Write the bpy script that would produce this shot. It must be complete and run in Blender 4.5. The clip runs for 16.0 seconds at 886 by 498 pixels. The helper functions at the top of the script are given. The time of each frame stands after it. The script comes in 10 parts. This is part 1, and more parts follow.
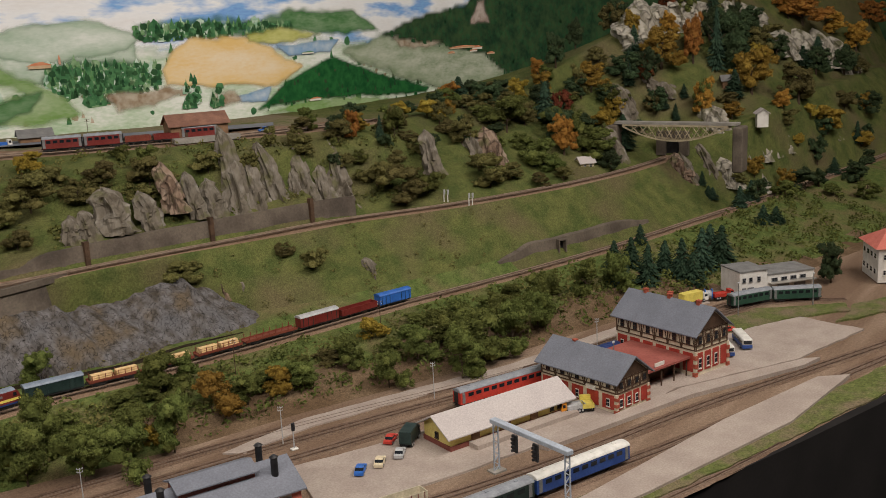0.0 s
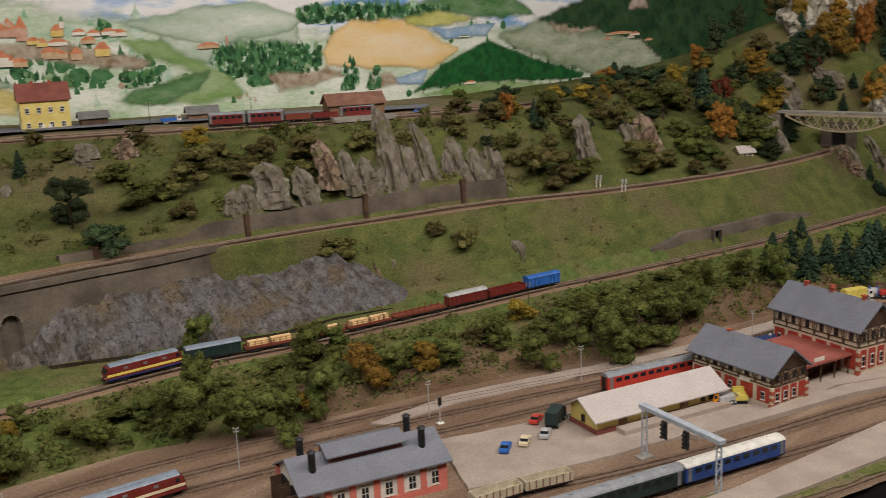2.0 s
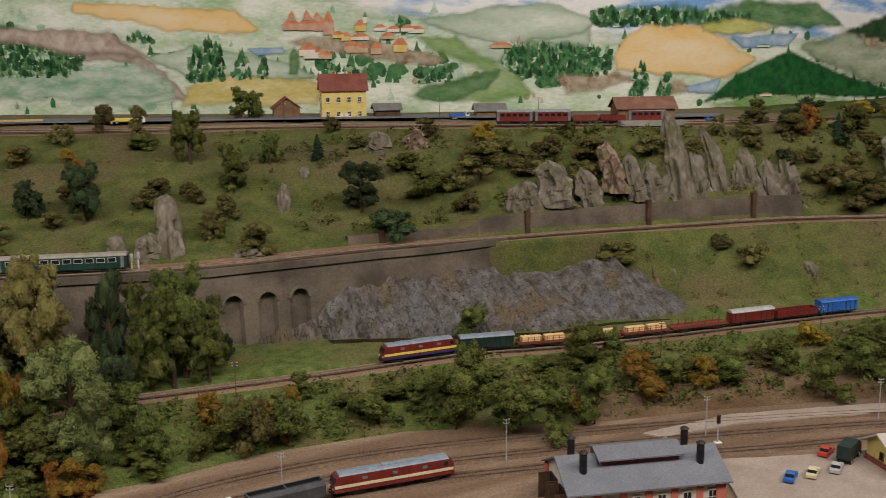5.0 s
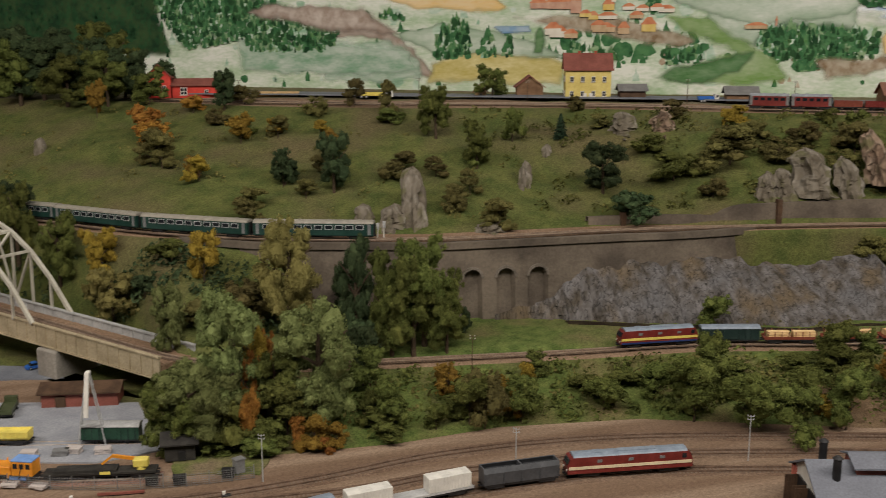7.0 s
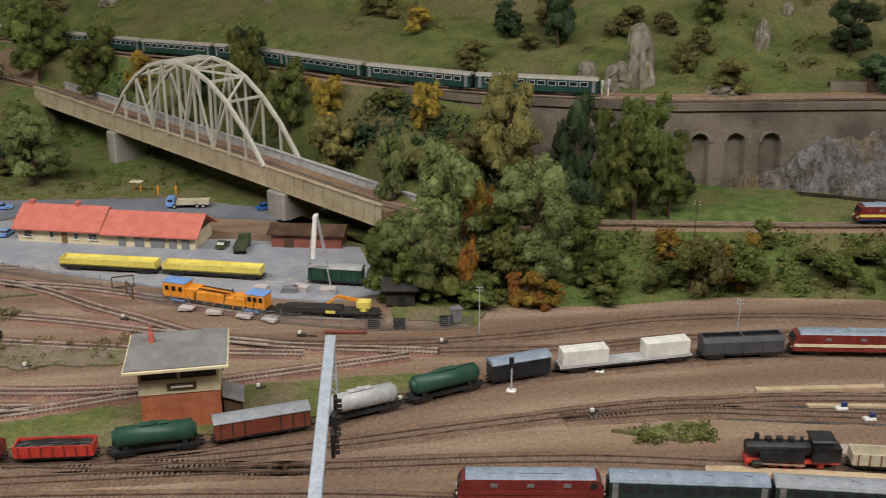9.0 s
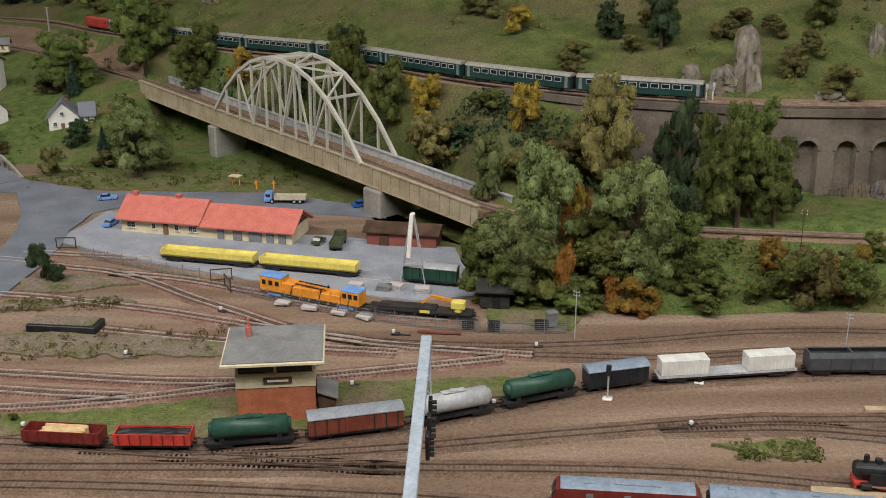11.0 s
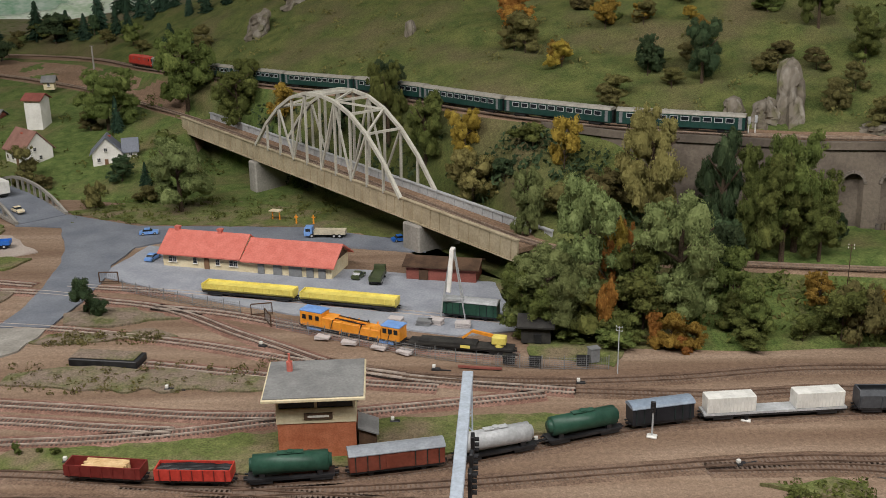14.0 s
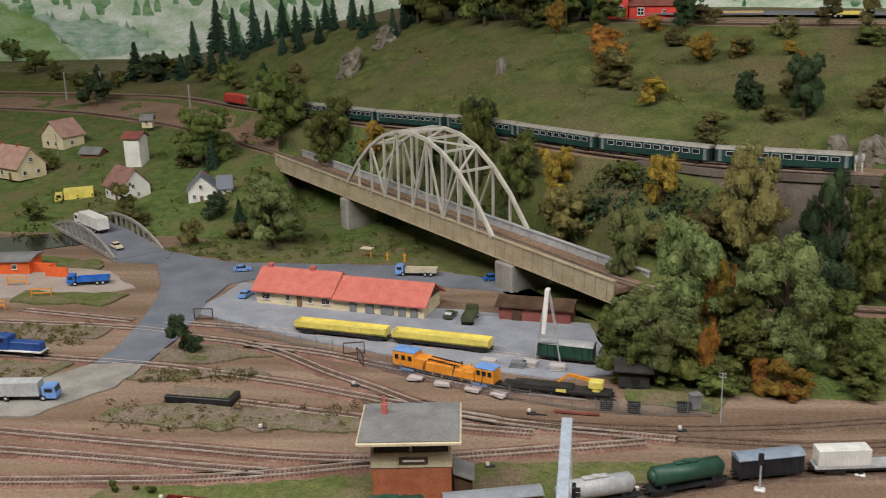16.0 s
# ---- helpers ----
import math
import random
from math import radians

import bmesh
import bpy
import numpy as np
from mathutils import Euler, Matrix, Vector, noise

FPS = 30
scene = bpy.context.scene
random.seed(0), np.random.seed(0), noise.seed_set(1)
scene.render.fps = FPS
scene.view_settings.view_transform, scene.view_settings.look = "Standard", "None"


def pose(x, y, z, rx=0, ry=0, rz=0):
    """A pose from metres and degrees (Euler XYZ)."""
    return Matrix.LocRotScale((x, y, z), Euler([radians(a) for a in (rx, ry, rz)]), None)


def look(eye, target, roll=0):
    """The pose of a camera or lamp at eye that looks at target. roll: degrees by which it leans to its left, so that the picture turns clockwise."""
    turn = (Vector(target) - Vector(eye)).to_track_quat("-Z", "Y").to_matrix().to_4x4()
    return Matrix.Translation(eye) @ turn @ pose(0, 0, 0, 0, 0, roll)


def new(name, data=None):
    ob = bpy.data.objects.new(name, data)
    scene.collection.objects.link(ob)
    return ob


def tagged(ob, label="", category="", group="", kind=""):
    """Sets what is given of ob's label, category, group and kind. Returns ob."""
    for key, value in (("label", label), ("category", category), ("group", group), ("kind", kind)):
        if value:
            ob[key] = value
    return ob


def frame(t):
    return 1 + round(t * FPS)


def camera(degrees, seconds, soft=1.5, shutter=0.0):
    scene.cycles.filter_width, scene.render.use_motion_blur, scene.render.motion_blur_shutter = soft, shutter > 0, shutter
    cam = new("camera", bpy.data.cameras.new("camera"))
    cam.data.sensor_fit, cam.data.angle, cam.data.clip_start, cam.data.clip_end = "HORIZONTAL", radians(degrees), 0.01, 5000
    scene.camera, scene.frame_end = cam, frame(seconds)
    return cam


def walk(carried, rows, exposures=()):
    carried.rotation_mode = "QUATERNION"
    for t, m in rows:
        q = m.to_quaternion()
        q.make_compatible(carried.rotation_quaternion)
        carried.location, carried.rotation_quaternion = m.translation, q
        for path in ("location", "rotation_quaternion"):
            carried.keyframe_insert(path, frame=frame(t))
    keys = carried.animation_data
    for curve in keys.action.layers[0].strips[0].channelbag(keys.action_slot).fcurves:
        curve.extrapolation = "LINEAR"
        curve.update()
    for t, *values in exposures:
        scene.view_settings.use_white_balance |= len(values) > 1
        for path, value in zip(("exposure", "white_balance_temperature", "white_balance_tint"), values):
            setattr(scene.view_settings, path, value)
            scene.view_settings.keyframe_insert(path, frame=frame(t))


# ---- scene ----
cam = camera(46.50, 16.0, soft=0.85, shutter=0.35)
PATH = [
    (0, (0.091, -0.128, 0.68), (1.678, 1.006, 0.241), -2.7),
    (0.5, (0.08, -0.126, 0.672), (1.654, 1.028, 0.237), -2.5),
    (1, (0.079, -0.126, 0.67), (1.622, 1.068, 0.23), -2.4),
    (1.5, (0.08, -0.121, 0.664), (1.573, 1.134, 0.223), -2.5),
    (2, (0.082, -0.117, 0.659), (1.491, 1.232, 0.216), -2.4),
    (2.5, (0.084, -0.105, 0.651), (1.426, 1.309, 0.203), -2.3),
    (3, (0.089, -0.102, 0.649), (1.37, 1.366, 0.197), -2.4),
    (3.5, (0.086, -0.094, 0.641), (1.3, 1.434, 0.202), -2.3),
    (4, (0.083, -0.088, 0.631), (1.232, 1.493, 0.208), -1.6),
    (6.5, (0.053, -0.034, 0.613), (0.819, 1.769, 0.205), -0.1),
    (7, (0.05, -0.035, 0.608), (0.687, 1.812, 0.181), -0.0),
    (7.5, (0.048, -0.022, 0.603), (0.577, 1.85, 0.141), 0.1),
    (8, (0.039, -0.009, 0.597), (0.471, 1.863, 0.042), 0.2),
    (8.5, (0.031, -0.009, 0.594), (0.37, 1.857, -0.041), 0.2),
    (9, (0.028, -0.008, 0.595), (0.268, 1.856, -0.088), -0.2),
    (9.5, (0.019, -0.003, 0.595), (0.183, 1.86, -0.114), -0.4),
    (12, (0.014, 0.01, 0.59), (0.068, 1.9, -0.063), -0.2),
    (12.5, (0.013, 0.011, 0.59), (0.053, 1.905, -0.051), -0.4),
    (13, (0.013, 0.011, 0.59), (0.042, 1.908, -0.043), -0.6),
    (13.5, (0.01, 0.014, 0.592), (0.029, 1.913, -0.036), -0.8),
    (14, (0.01, 0.014, 0.59), (0.013, 1.916, -0.029), -0.9),
    (14.5, (0.009, 0.013, 0.593), (-0.001, 1.916, -0.02), -1.2),
    (15, (0.007, 0.02, 0.587), (-0.024, 1.929, -0.01), -1.2),
    (15.5, (0.002, 0.024, 0.589), (-0.083, 1.935, 0.005), -1.5),
    (16, (-0.008, 0.036, 0.591), (-0.164, 1.952, 0.041), -1.8),
]
walk(cam, [(t, look(eye, target, roll)) for t, eye, target, roll in PATH],
     [(0, -0.38, 6650, 14), (4, -0.46, 6720, 14), (7, -0.48, 6800, 12), (7.5, -0.26, 6700, 12), (8.5, -0.2, 6400, 11), (12, -0.18, 6150, 10), (16, -0.17, 6150, 11)])

# ---- light: a dim hall with warm-white lamps under the ceiling ----
world = bpy.data.worlds.new("hall_air")
scene.world = world
world.use_nodes = True
world.node_tree.nodes["Background"].inputs[0].default_value = (1.0, 0.95, 0.88, 1)
world.node_tree.nodes["Background"].inputs[1].default_value = 0.12


def ceiling_lamp(x, y, z, tx, ty, sx, sy, watts):
    data = bpy.data.lights.new("lamp", "AREA")
    data.shape, data.size, data.size_y, data.energy, data.color = "RECTANGLE", sx, sy, watts, (1.0, 0.94, 0.85)
    ob = new("ceiling_lamp_light", data)
    ob.matrix_world = look((x, y, z), (tx, ty, 0.1))
    return ob


ceiling_lamp(-0.1, -0.35, 2.4, 0.0, 1.7, 2.2, 0.6, 72)
ceiling_lamp(2.25, -0.7, 2.4, 2.4, 1.1, 2.2, 0.6, 68)
ceiling_lamp(-2.0, 0.6, 2.4, -1.2, 2.5, 1.6, 0.6, 60)


# ---- tools ----
def nodes_of(name):
    m = bpy.data.materials.new(name)
    m.use_nodes = True
    return m, m.node_tree.nodes, m.node_tree.links, m.node_tree.nodes["Principled BSDF"]


def surface(name, a, b, scale=40, rough=0.8, bump=0.15, fine=6.0, metal=0.0, c=None, vary=0.0, spec=0.3, reach=0.003, stretch=1.0):
    """Two colours mixed by coarse noise, broken by fine noise, with a fine relief."""
    m, n, l, p = nodes_of(name)
    tc = n.new("ShaderNodeTexCoord")
    coarse, grain = n.new("ShaderNodeTexNoise"), n.new("ShaderNodeTexNoise")
    coarse.inputs["Scale"].default_value, coarse.inputs["Detail"].default_value = scale, 5
    grain.inputs["Scale"].default_value, grain.inputs["Detail"].default_value = scale * fine, 3
    along_z = n.new("ShaderNodeMapping")
    along_z.inputs["Scale"].default_value = (1, 1, stretch)
    l.new(tc.outputs["Object"], along_z.inputs["Vector"])
    for q in (coarse, grain):
        l.new(along_z.outputs[0], q.inputs["Vector"])
    ramp = n.new("ShaderNodeValToRGB")
    ramp.color_ramp.elements[0].position, ramp.color_ramp.elements[1].position = 0.36, 0.64
    ramp.color_ramp.elements[0].color, ramp.color_ramp.elements[1].color = (*a, 1), (*b, 1)
    if c:
        e = ramp.color_ramp.elements.new(0.5)
        e.color = (*c, 1)
    l.new(coarse.outputs["Fac"], ramp.inputs["Fac"])
    mix = n.new("ShaderNodeMix")
    mix.data_type, mix.blend_type = "RGBA", "OVERLAY"
    mix.inputs["Factor"].default_value = 0.45
    l.new(ramp.outputs["Color"], mix.inputs[6])
    l.new(grain.outputs["Color"], mix.inputs[7])
    bw = n.new("ShaderNodeRGBToBW")
    l.new(grain.outputs["Color"], bw.inputs[0])
    l.new(bw.outputs[0], mix.inputs[7])
    out = mix.outputs[2]
    if vary:
        info, hsv = n.new("ShaderNodeObjectInfo"), n.new("ShaderNodeHueSaturation")
        rng = n.new("ShaderNodeMapRange")
        rng.inputs[3].default_value, rng.inputs[4].default_value = 1 - vary, 1 + vary
        l.new(info.outputs["Random"], rng.inputs[0])
        l.new(rng.outputs[0], hsv.inputs["Value"])
        l.new(out, hsv.inputs["Color"])
        out = hsv.outputs[0]
    l.new(out, p.inputs["Base Color"])
    p.inputs["Roughness"].default_value, p.inputs["Metallic"].default_value = rough, metal
    p.inputs["Specular IOR Level"].default_value = spec
    if bump:
        bp = n.new("ShaderNodeBump")
        bp.inputs["Strength"].default_value, bp.inputs["Distance"].default_value = bump, reach
        l.new(grain.outputs["Fac"], bp.inputs["Height"])
        l.new(bp.outputs[0], p.inputs["Normal"])
    return m


def paint(name, col, rough=0.45, worn=0.12, scale=60, metal=0.0):
    d = tuple(max(0, v * (1 - worn) - 0.004) for v in col)
    e = tuple(min(1, v * (1 + worn) + 0.004) for v in col)
    return surface(name, d, e, scale, rough, 0.04, 5, metal, spec=0.4, reach=0.0006)


def mesh_of(bm, name, mat, smooth=False):
    me = bpy.data.meshes.new(name)
    bm.to_mesh(me)
    bm.free()
    for q in (mat if isinstance(mat, (list, tuple)) else [mat]):
        me.materials.append(q)
    if smooth:
        me.polygons.foreach_set("use_smooth", [True] * len(me.polygons))
    return me


def part(name, bm, mat, parent=None, label="", at=None, smooth=False, kind=""):
    """One mesh object, under a thing or a part."""
    ob = new(name, bm if isinstance(bm, bpy.types.Mesh) else mesh_of(bm, name, mat, smooth))
    if parent:
        ob.parent = parent
    if at is not None:
        ob.matrix_basis = at
    return tagged(ob, label, kind=kind)


def thing(name, at, label, category, group="", kind=""):
    ob = new(name)
    ob.empty_display_size = 0.01
    ob.matrix_basis = at
    return tagged(ob, label, category, group, kind)


def box(bm, x, y, z, sx, sy, sz, rz=0.0, bevel=0.0, mi=0):
    """A box whose base centre is at x, y, z."""
    g = bmesh.ops.create_cube(bm, size=1.0, matrix=pose(x, y, z + sz / 2, 0, 0, rz) @ Matrix.Diagonal((sx, sy, sz, 1)))
    if bevel:
        edges = list({e for v in g["verts"] for e in v.link_edges})
        g = bmesh.ops.bevel(bm, geom=edges, offset=bevel, segments=1, affect="EDGES")
    for f in {f for v in g["verts"] for f in v.link_faces}:
        f.material_index = mi
    return bm


def rod(bm, a, b, r, r2=None, n=8):
    """A round bar from a to b."""
    a, b = Vector(a), Vector(b)
    d = b - a
    m = Matrix.Translation((a + b) / 2) @ d.to_track_quat("Z", "Y").to_matrix().to_4x4()
    bmesh.ops.create_cone(bm, cap_ends=True, segments=n, radius1=r, radius2=r if r2 is None else r2, depth=d.length, matrix=m)
    return bm


def bar(bm, a, b, w, h):
    """A square bar from a to b."""
    a, b = Vector(a), Vector(b)
    d = b - a
    m = Matrix.Translation((a + b) / 2) @ d.to_track_quat("Z", "Y").to_matrix().to_4x4()
    bmesh.ops.create_cube(bm, size=1.0, matrix=m @ Matrix.Diagonal((w, h, d.length, 1)))
    return bm


def prism(bm, poly, axis, lo, hi):
    """A closed outline pushed from lo to hi along an axis; the outline gives the other two coordinates in order."""
    def put(p, q):
        return {"x": (q, p[0], p[1]), "y": (p[0], q, p[1]), "z": (p[0], p[1], q)}[axis]
    A = [bm.verts.new(put(p, lo)) for p in poly]
    B = [bm.verts.new(put(p, hi)) for p in poly]
    n = len(poly)
    fs = [bm.faces.new(A), bm.faces.new(B)]
    for i in range(n):
        fs.append(bm.faces.new((A[i], A[(i + 1) % n], B[(i + 1) % n], B[i])))
    bmesh.ops.recalc_face_normals(bm, faces=fs)
    return bm


def interp(x, table):
    xs = [q[0] for q in table]
    return float(np.interp(x, xs, [q[1] for q in table]))


def smooth_line(pts, step=0.02):
    """A smooth line through the points (x, y, z)."""
    P = [Vector(p if len(p) == 3 else (*p, 0)) for p in pts]
    P = [2 * P[0] - P[1]] + P + [2 * P[-1] - P[-2]]
    out = []
    for i in range(1, len(P) - 2):
        a, b, c, d = P[i - 1:i + 3]
        n = max(2, int((c - b).length / step))
        for k in range(n):
            t = k / n
            out.append(0.5 * (2 * b + (c - a) * t + (2 * a - 5 * b + 4 * c - d) * t * t + (3 * b - a - 3 * c + d) * t ** 3))
    out.append(P[-2])
    return out


def walk_line(line, gap):
    """Places and headings at even gaps along a line."""
    out, left = [], 0.0
    for a, b in zip(line, line[1:]):
        d = (b - a).length
        while left < d:
            out.append((a + (b - a) * (left / d), (b - a).normalized()))
            left += gap
        left -= d
    return out


# ---- materials ----
def ground_mat(name, soil, grass, light, cover, scale=7.0, bump=0.5, streak=None):
    """Earth under scattered grass fibre: patches at two scales, drawn out along the tracks if streak is set."""
    m, n, l, p = nodes_of(name)
    tc = n.new("ShaderNodeTexCoord")
    along = n.new("ShaderNodeMapping")
    if streak:
        along.inputs["Rotation"].default_value = (0, 0, math.radians(streak))
        along.inputs["Scale"].default_value = (0.16, 1.5, 1)
    l.new(tc.outputs["Object"], along.inputs["Vector"])
    def nz(s, d, drawn=True):
        q = n.new("ShaderNodeTexNoise")
        q.inputs["Scale"].default_value, q.inputs["Detail"].default_value = s, d
        l.new(along.outputs[0] if drawn else tc.outputs["Object"], q.inputs["Vector"])
        return q
    def mixc(f, a, b, mode="MIX", fac=None):
        q = n.new("ShaderNodeMix")
        q.data_type, q.blend_type = "RGBA", mode
        if fac is None:
            l.new(f, q.inputs["Factor"])
        else:
            q.inputs["Factor"].default_value = fac
        for v, s in ((a, q.inputs[6]), (b, q.inputs[7])):
            if isinstance(v, tuple):
                s.default_value = (*v, 1)
            else:
                l.new(v, s)
        return q.outputs[2]
    def ramp(f, lo, hi):
        q = n.new("ShaderNodeMapRange")
        q.inputs[1].default_value, q.inputs[2].default_value = lo, hi
        l.new(f, q.inputs[0])
        return q.outputs[0]
    big, mid, fine, speck = nz(scale, 2 if streak else 6), nz(scale * (3 if streak else 5), 2 if streak else 4), nz(420, 3, False), nz(170, 2, False)
    tone = mixc(ramp(mid.outputs["Fac"], 0.35, 0.68), grass, light)
    body = mixc(ramp(big.outputs["Fac"], cover - 0.1, cover + 0.1), soil, tone)
    body = mixc(None, body, ramp(fine.outputs["Fac"], 0.2, 0.8), "OVERLAY", 0.28 if streak else 0.5)
    body = mixc(None, body, ramp(speck.outputs["Fac"], 0.25, 0.75), "OVERLAY", 0.2)
    l.new(body, p.inputs["Base Color"])
    p.inputs["Roughness"].default_value, p.inputs["Specular IOR Level"].default_value = 0.95, 0.1
    bp = n.new("ShaderNodeBump")
    bp.inputs["Strength"].default_value, bp.inputs["Distance"].default_value = bump, 0.003
    l.new(fine.outputs["Fac"], bp.inputs["Height"])
    l.new(bp.outputs[0], p.inputs["Normal"])
    return m


M_GRASS = ground_mat("grass_slope", (0.135, 0.115, 0.058), (0.075, 0.098, 0.03), (0.135, 0.145, 0.048), 0.43, 5)
M_VILLAGE = ground_mat("village_grass", (0.16, 0.14, 0.066), (0.078, 0.115, 0.032), (0.14, 0.175, 0.055), 0.43, 9)
M_WEED = ground_mat("weedy_soil", (0.215, 0.168, 0.132), (0.1, 0.112, 0.04), (0.19, 0.165, 0.1), 0.53, 26)
M_LAWN = ground_mat("lawn", (0.19, 0.15, 0.095), (0.095, 0.118, 0.036), (0.15, 0.165, 0.058), 0.45, 16)
M_YARD = ground_mat("yard_ballast", (0.195, 0.13, 0.09), (0.315, 0.232, 0.17), (0.25, 0.174, 0.123), 0.5, 9, 0.6, 18)
M_BALLAST = ground_mat("dusty_ballast", (0.16, 0.105, 0.074), (0.225, 0.156, 0.114), (0.19, 0.13, 0.094), 0.5, 11, 0.6)
M_BALLAST_RED = ground_mat("rusty_ballast", (0.2, 0.11, 0.083), (0.33, 0.2, 0.158), (0.27, 0.155, 0.12), 0.5, 14, 0.9)
M_ASH = ground_mat("cinder_bed", (0.06, 0.056, 0.052), (0.115, 0.105, 0.095), (0.085, 0.078, 0.07), 0.5, 14, 0.9)
M_BANK = ground_mat("bank_soil", (0.15, 0.125, 0.06), (0.075, 0.11, 0.03), (0.14, 0.17, 0.052), 0.44, 11)
M_SOIL = ground_mat("bare_soil", (0.13, 0.085, 0.05), (0.2, 0.14, 0.088), (0.16, 0.112, 0.068), 0.5, 14)
M_BED = ground_mat("track_bed", (0.23, 0.15, 0.1), (0.29, 0.2, 0.14), (0.25, 0.17, 0.115), 0.5, 9)
# near-black tones that stand in for the shade at the cliff foot
M_FOOT_SHADE = ground_mat("cliff_foot_shade", (0.022, 0.016, 0.011), (0.04, 0.028, 0.018), (0.055, 0.05, 0.025), 0.5, 20)
M_MEADOW = ground_mat("upper_meadow", (0.2, 0.165, 0.11), (0.11, 0.13, 0.04), (0.24, 0.2, 0.13), 0.5)
def rock_mat(name, tones, scale, stretch, crack=0.3):
    """Split rock: blocks of differing tone with dark cracks between them and a fine grain."""
    m, n, l, p = nodes_of(name)
    tc, mp, warp, add = n.new("ShaderNodeTexCoord"), n.new("ShaderNodeMapping"), n.new("ShaderNodeTexNoise"), n.new("ShaderNodeVectorMath")
    mp.inputs["Scale"].default_value = (1, 1, stretch)
    warp.inputs["Scale"].default_value, warp.inputs["Detail"].default_value = scale * 0.7, 4
    add.operation = "MULTIPLY_ADD"
    add.inputs[1].default_value = (1.3 / scale,) * 3
    l.new(tc.outputs["Object"], mp.inputs["Vector"])
    l.new(mp.outputs[0], warp.inputs["Vector"])
    l.new(warp.outputs["Color"], add.inputs[0])
    l.new(mp.outputs[0], add.inputs[2])
    cells, edges, grain = n.new("ShaderNodeTexVoronoi"), n.new("ShaderNodeTexVoronoi"), n.new("ShaderNodeTexNoise")
    edges.feature = "DISTANCE_TO_EDGE"
    for q in (cells, edges):
        q.inputs["Scale"].default_value = scale
        l.new(add.outputs[0], q.inputs["Vector"])
    grain.inputs["Scale"].default_value, grain.inputs["Detail"].default_value = scale * 2.2, 6
    l.new(mp.outputs[0], grain.inputs["Vector"])
    bw, ramp, mixf = n.new("ShaderNodeRGBToBW"), n.new("ShaderNodeValToRGB"), n.new("ShaderNodeMix")
    mixf.inputs["Factor"].default_value = 0.68
    l.new(cells.outputs["Color"], bw.inputs[0])
    l.new(bw.outputs[0], mixf.inputs[2])
    l.new(grain.outputs["Fac"], mixf.inputs[3])
    l.new(mixf.outputs[0], ramp.inputs["Fac"])
    e = ramp.color_ramp.elements
    e[0].position, e[1].position = 0.25, 0.75
    e[0].color, e[1].color = (*tones[0], 1), (*tones[-1], 1)
    for k, t in enumerate(tones[1:-1]):
        e.new(0.25 + 0.5 * (k + 1) / (len(tones) - 1)).color = (*t, 1)
    rng, dark = n.new("ShaderNodeMapRange"), n.new("ShaderNodeMix")
    rng.inputs[1].default_value, rng.inputs[2].default_value = 0.0, 0.12
    rng.inputs[3].default_value, rng.inputs[4].default_value = crack, 1.0
    l.new(edges.outputs["Distance"], rng.inputs[0])
    dark.data_type, dark.blend_type = "RGBA", "MULTIPLY"
    dark.inputs["Factor"].default_value = 1.0
    l.new(ramp.outputs["Color"], dark.inputs[6])
    l.new(rng.outputs[0], dark.inputs[7])
    moss, where, grown = n.new("ShaderNodeTexNoise"), n.new("ShaderNodeMapRange"), n.new("ShaderNodeMix")
    moss.inputs["Scale"].default_value, moss.inputs["Detail"].default_value = 26, 6
    l.new(tc.outputs["Object"], moss.inputs["Vector"])
    where.inputs[1].default_value, where.inputs[2].default_value, where.inputs[4].default_value = 0.5, 0.62, 0.8
    l.new(moss.outputs["Fac"], where.inputs[0])
    grown.data_type = "RGBA"
    grown.inputs[7].default_value = (0.115, 0.112, 0.05, 1)
    l.new(where.outputs[0], grown.inputs["Factor"])
    l.new(dark.outputs[2], grown.inputs[6])
    l.new(grown.outputs[2], p.inputs["Base Color"])
    p.inputs["Roughness"].default_value, p.inputs["Specular IOR Level"].default_value = 0.9, 0.2
    bp, hgt = n.new("ShaderNodeBump"), n.new("ShaderNodeMath")
    hgt.operation = "ADD"
    l.new(rng.outputs[0], hgt.inputs[0])
    l.new(grain.outputs["Fac"], hgt.inputs[1])
    bp.inputs["Strength"].default_value, bp.inputs["Distance"].default_value = 0.8, 0.004
    l.new(hgt.outputs[0], bp.inputs["Height"])
    l.new(bp.outputs[0], p.inputs["Normal"])
    return m


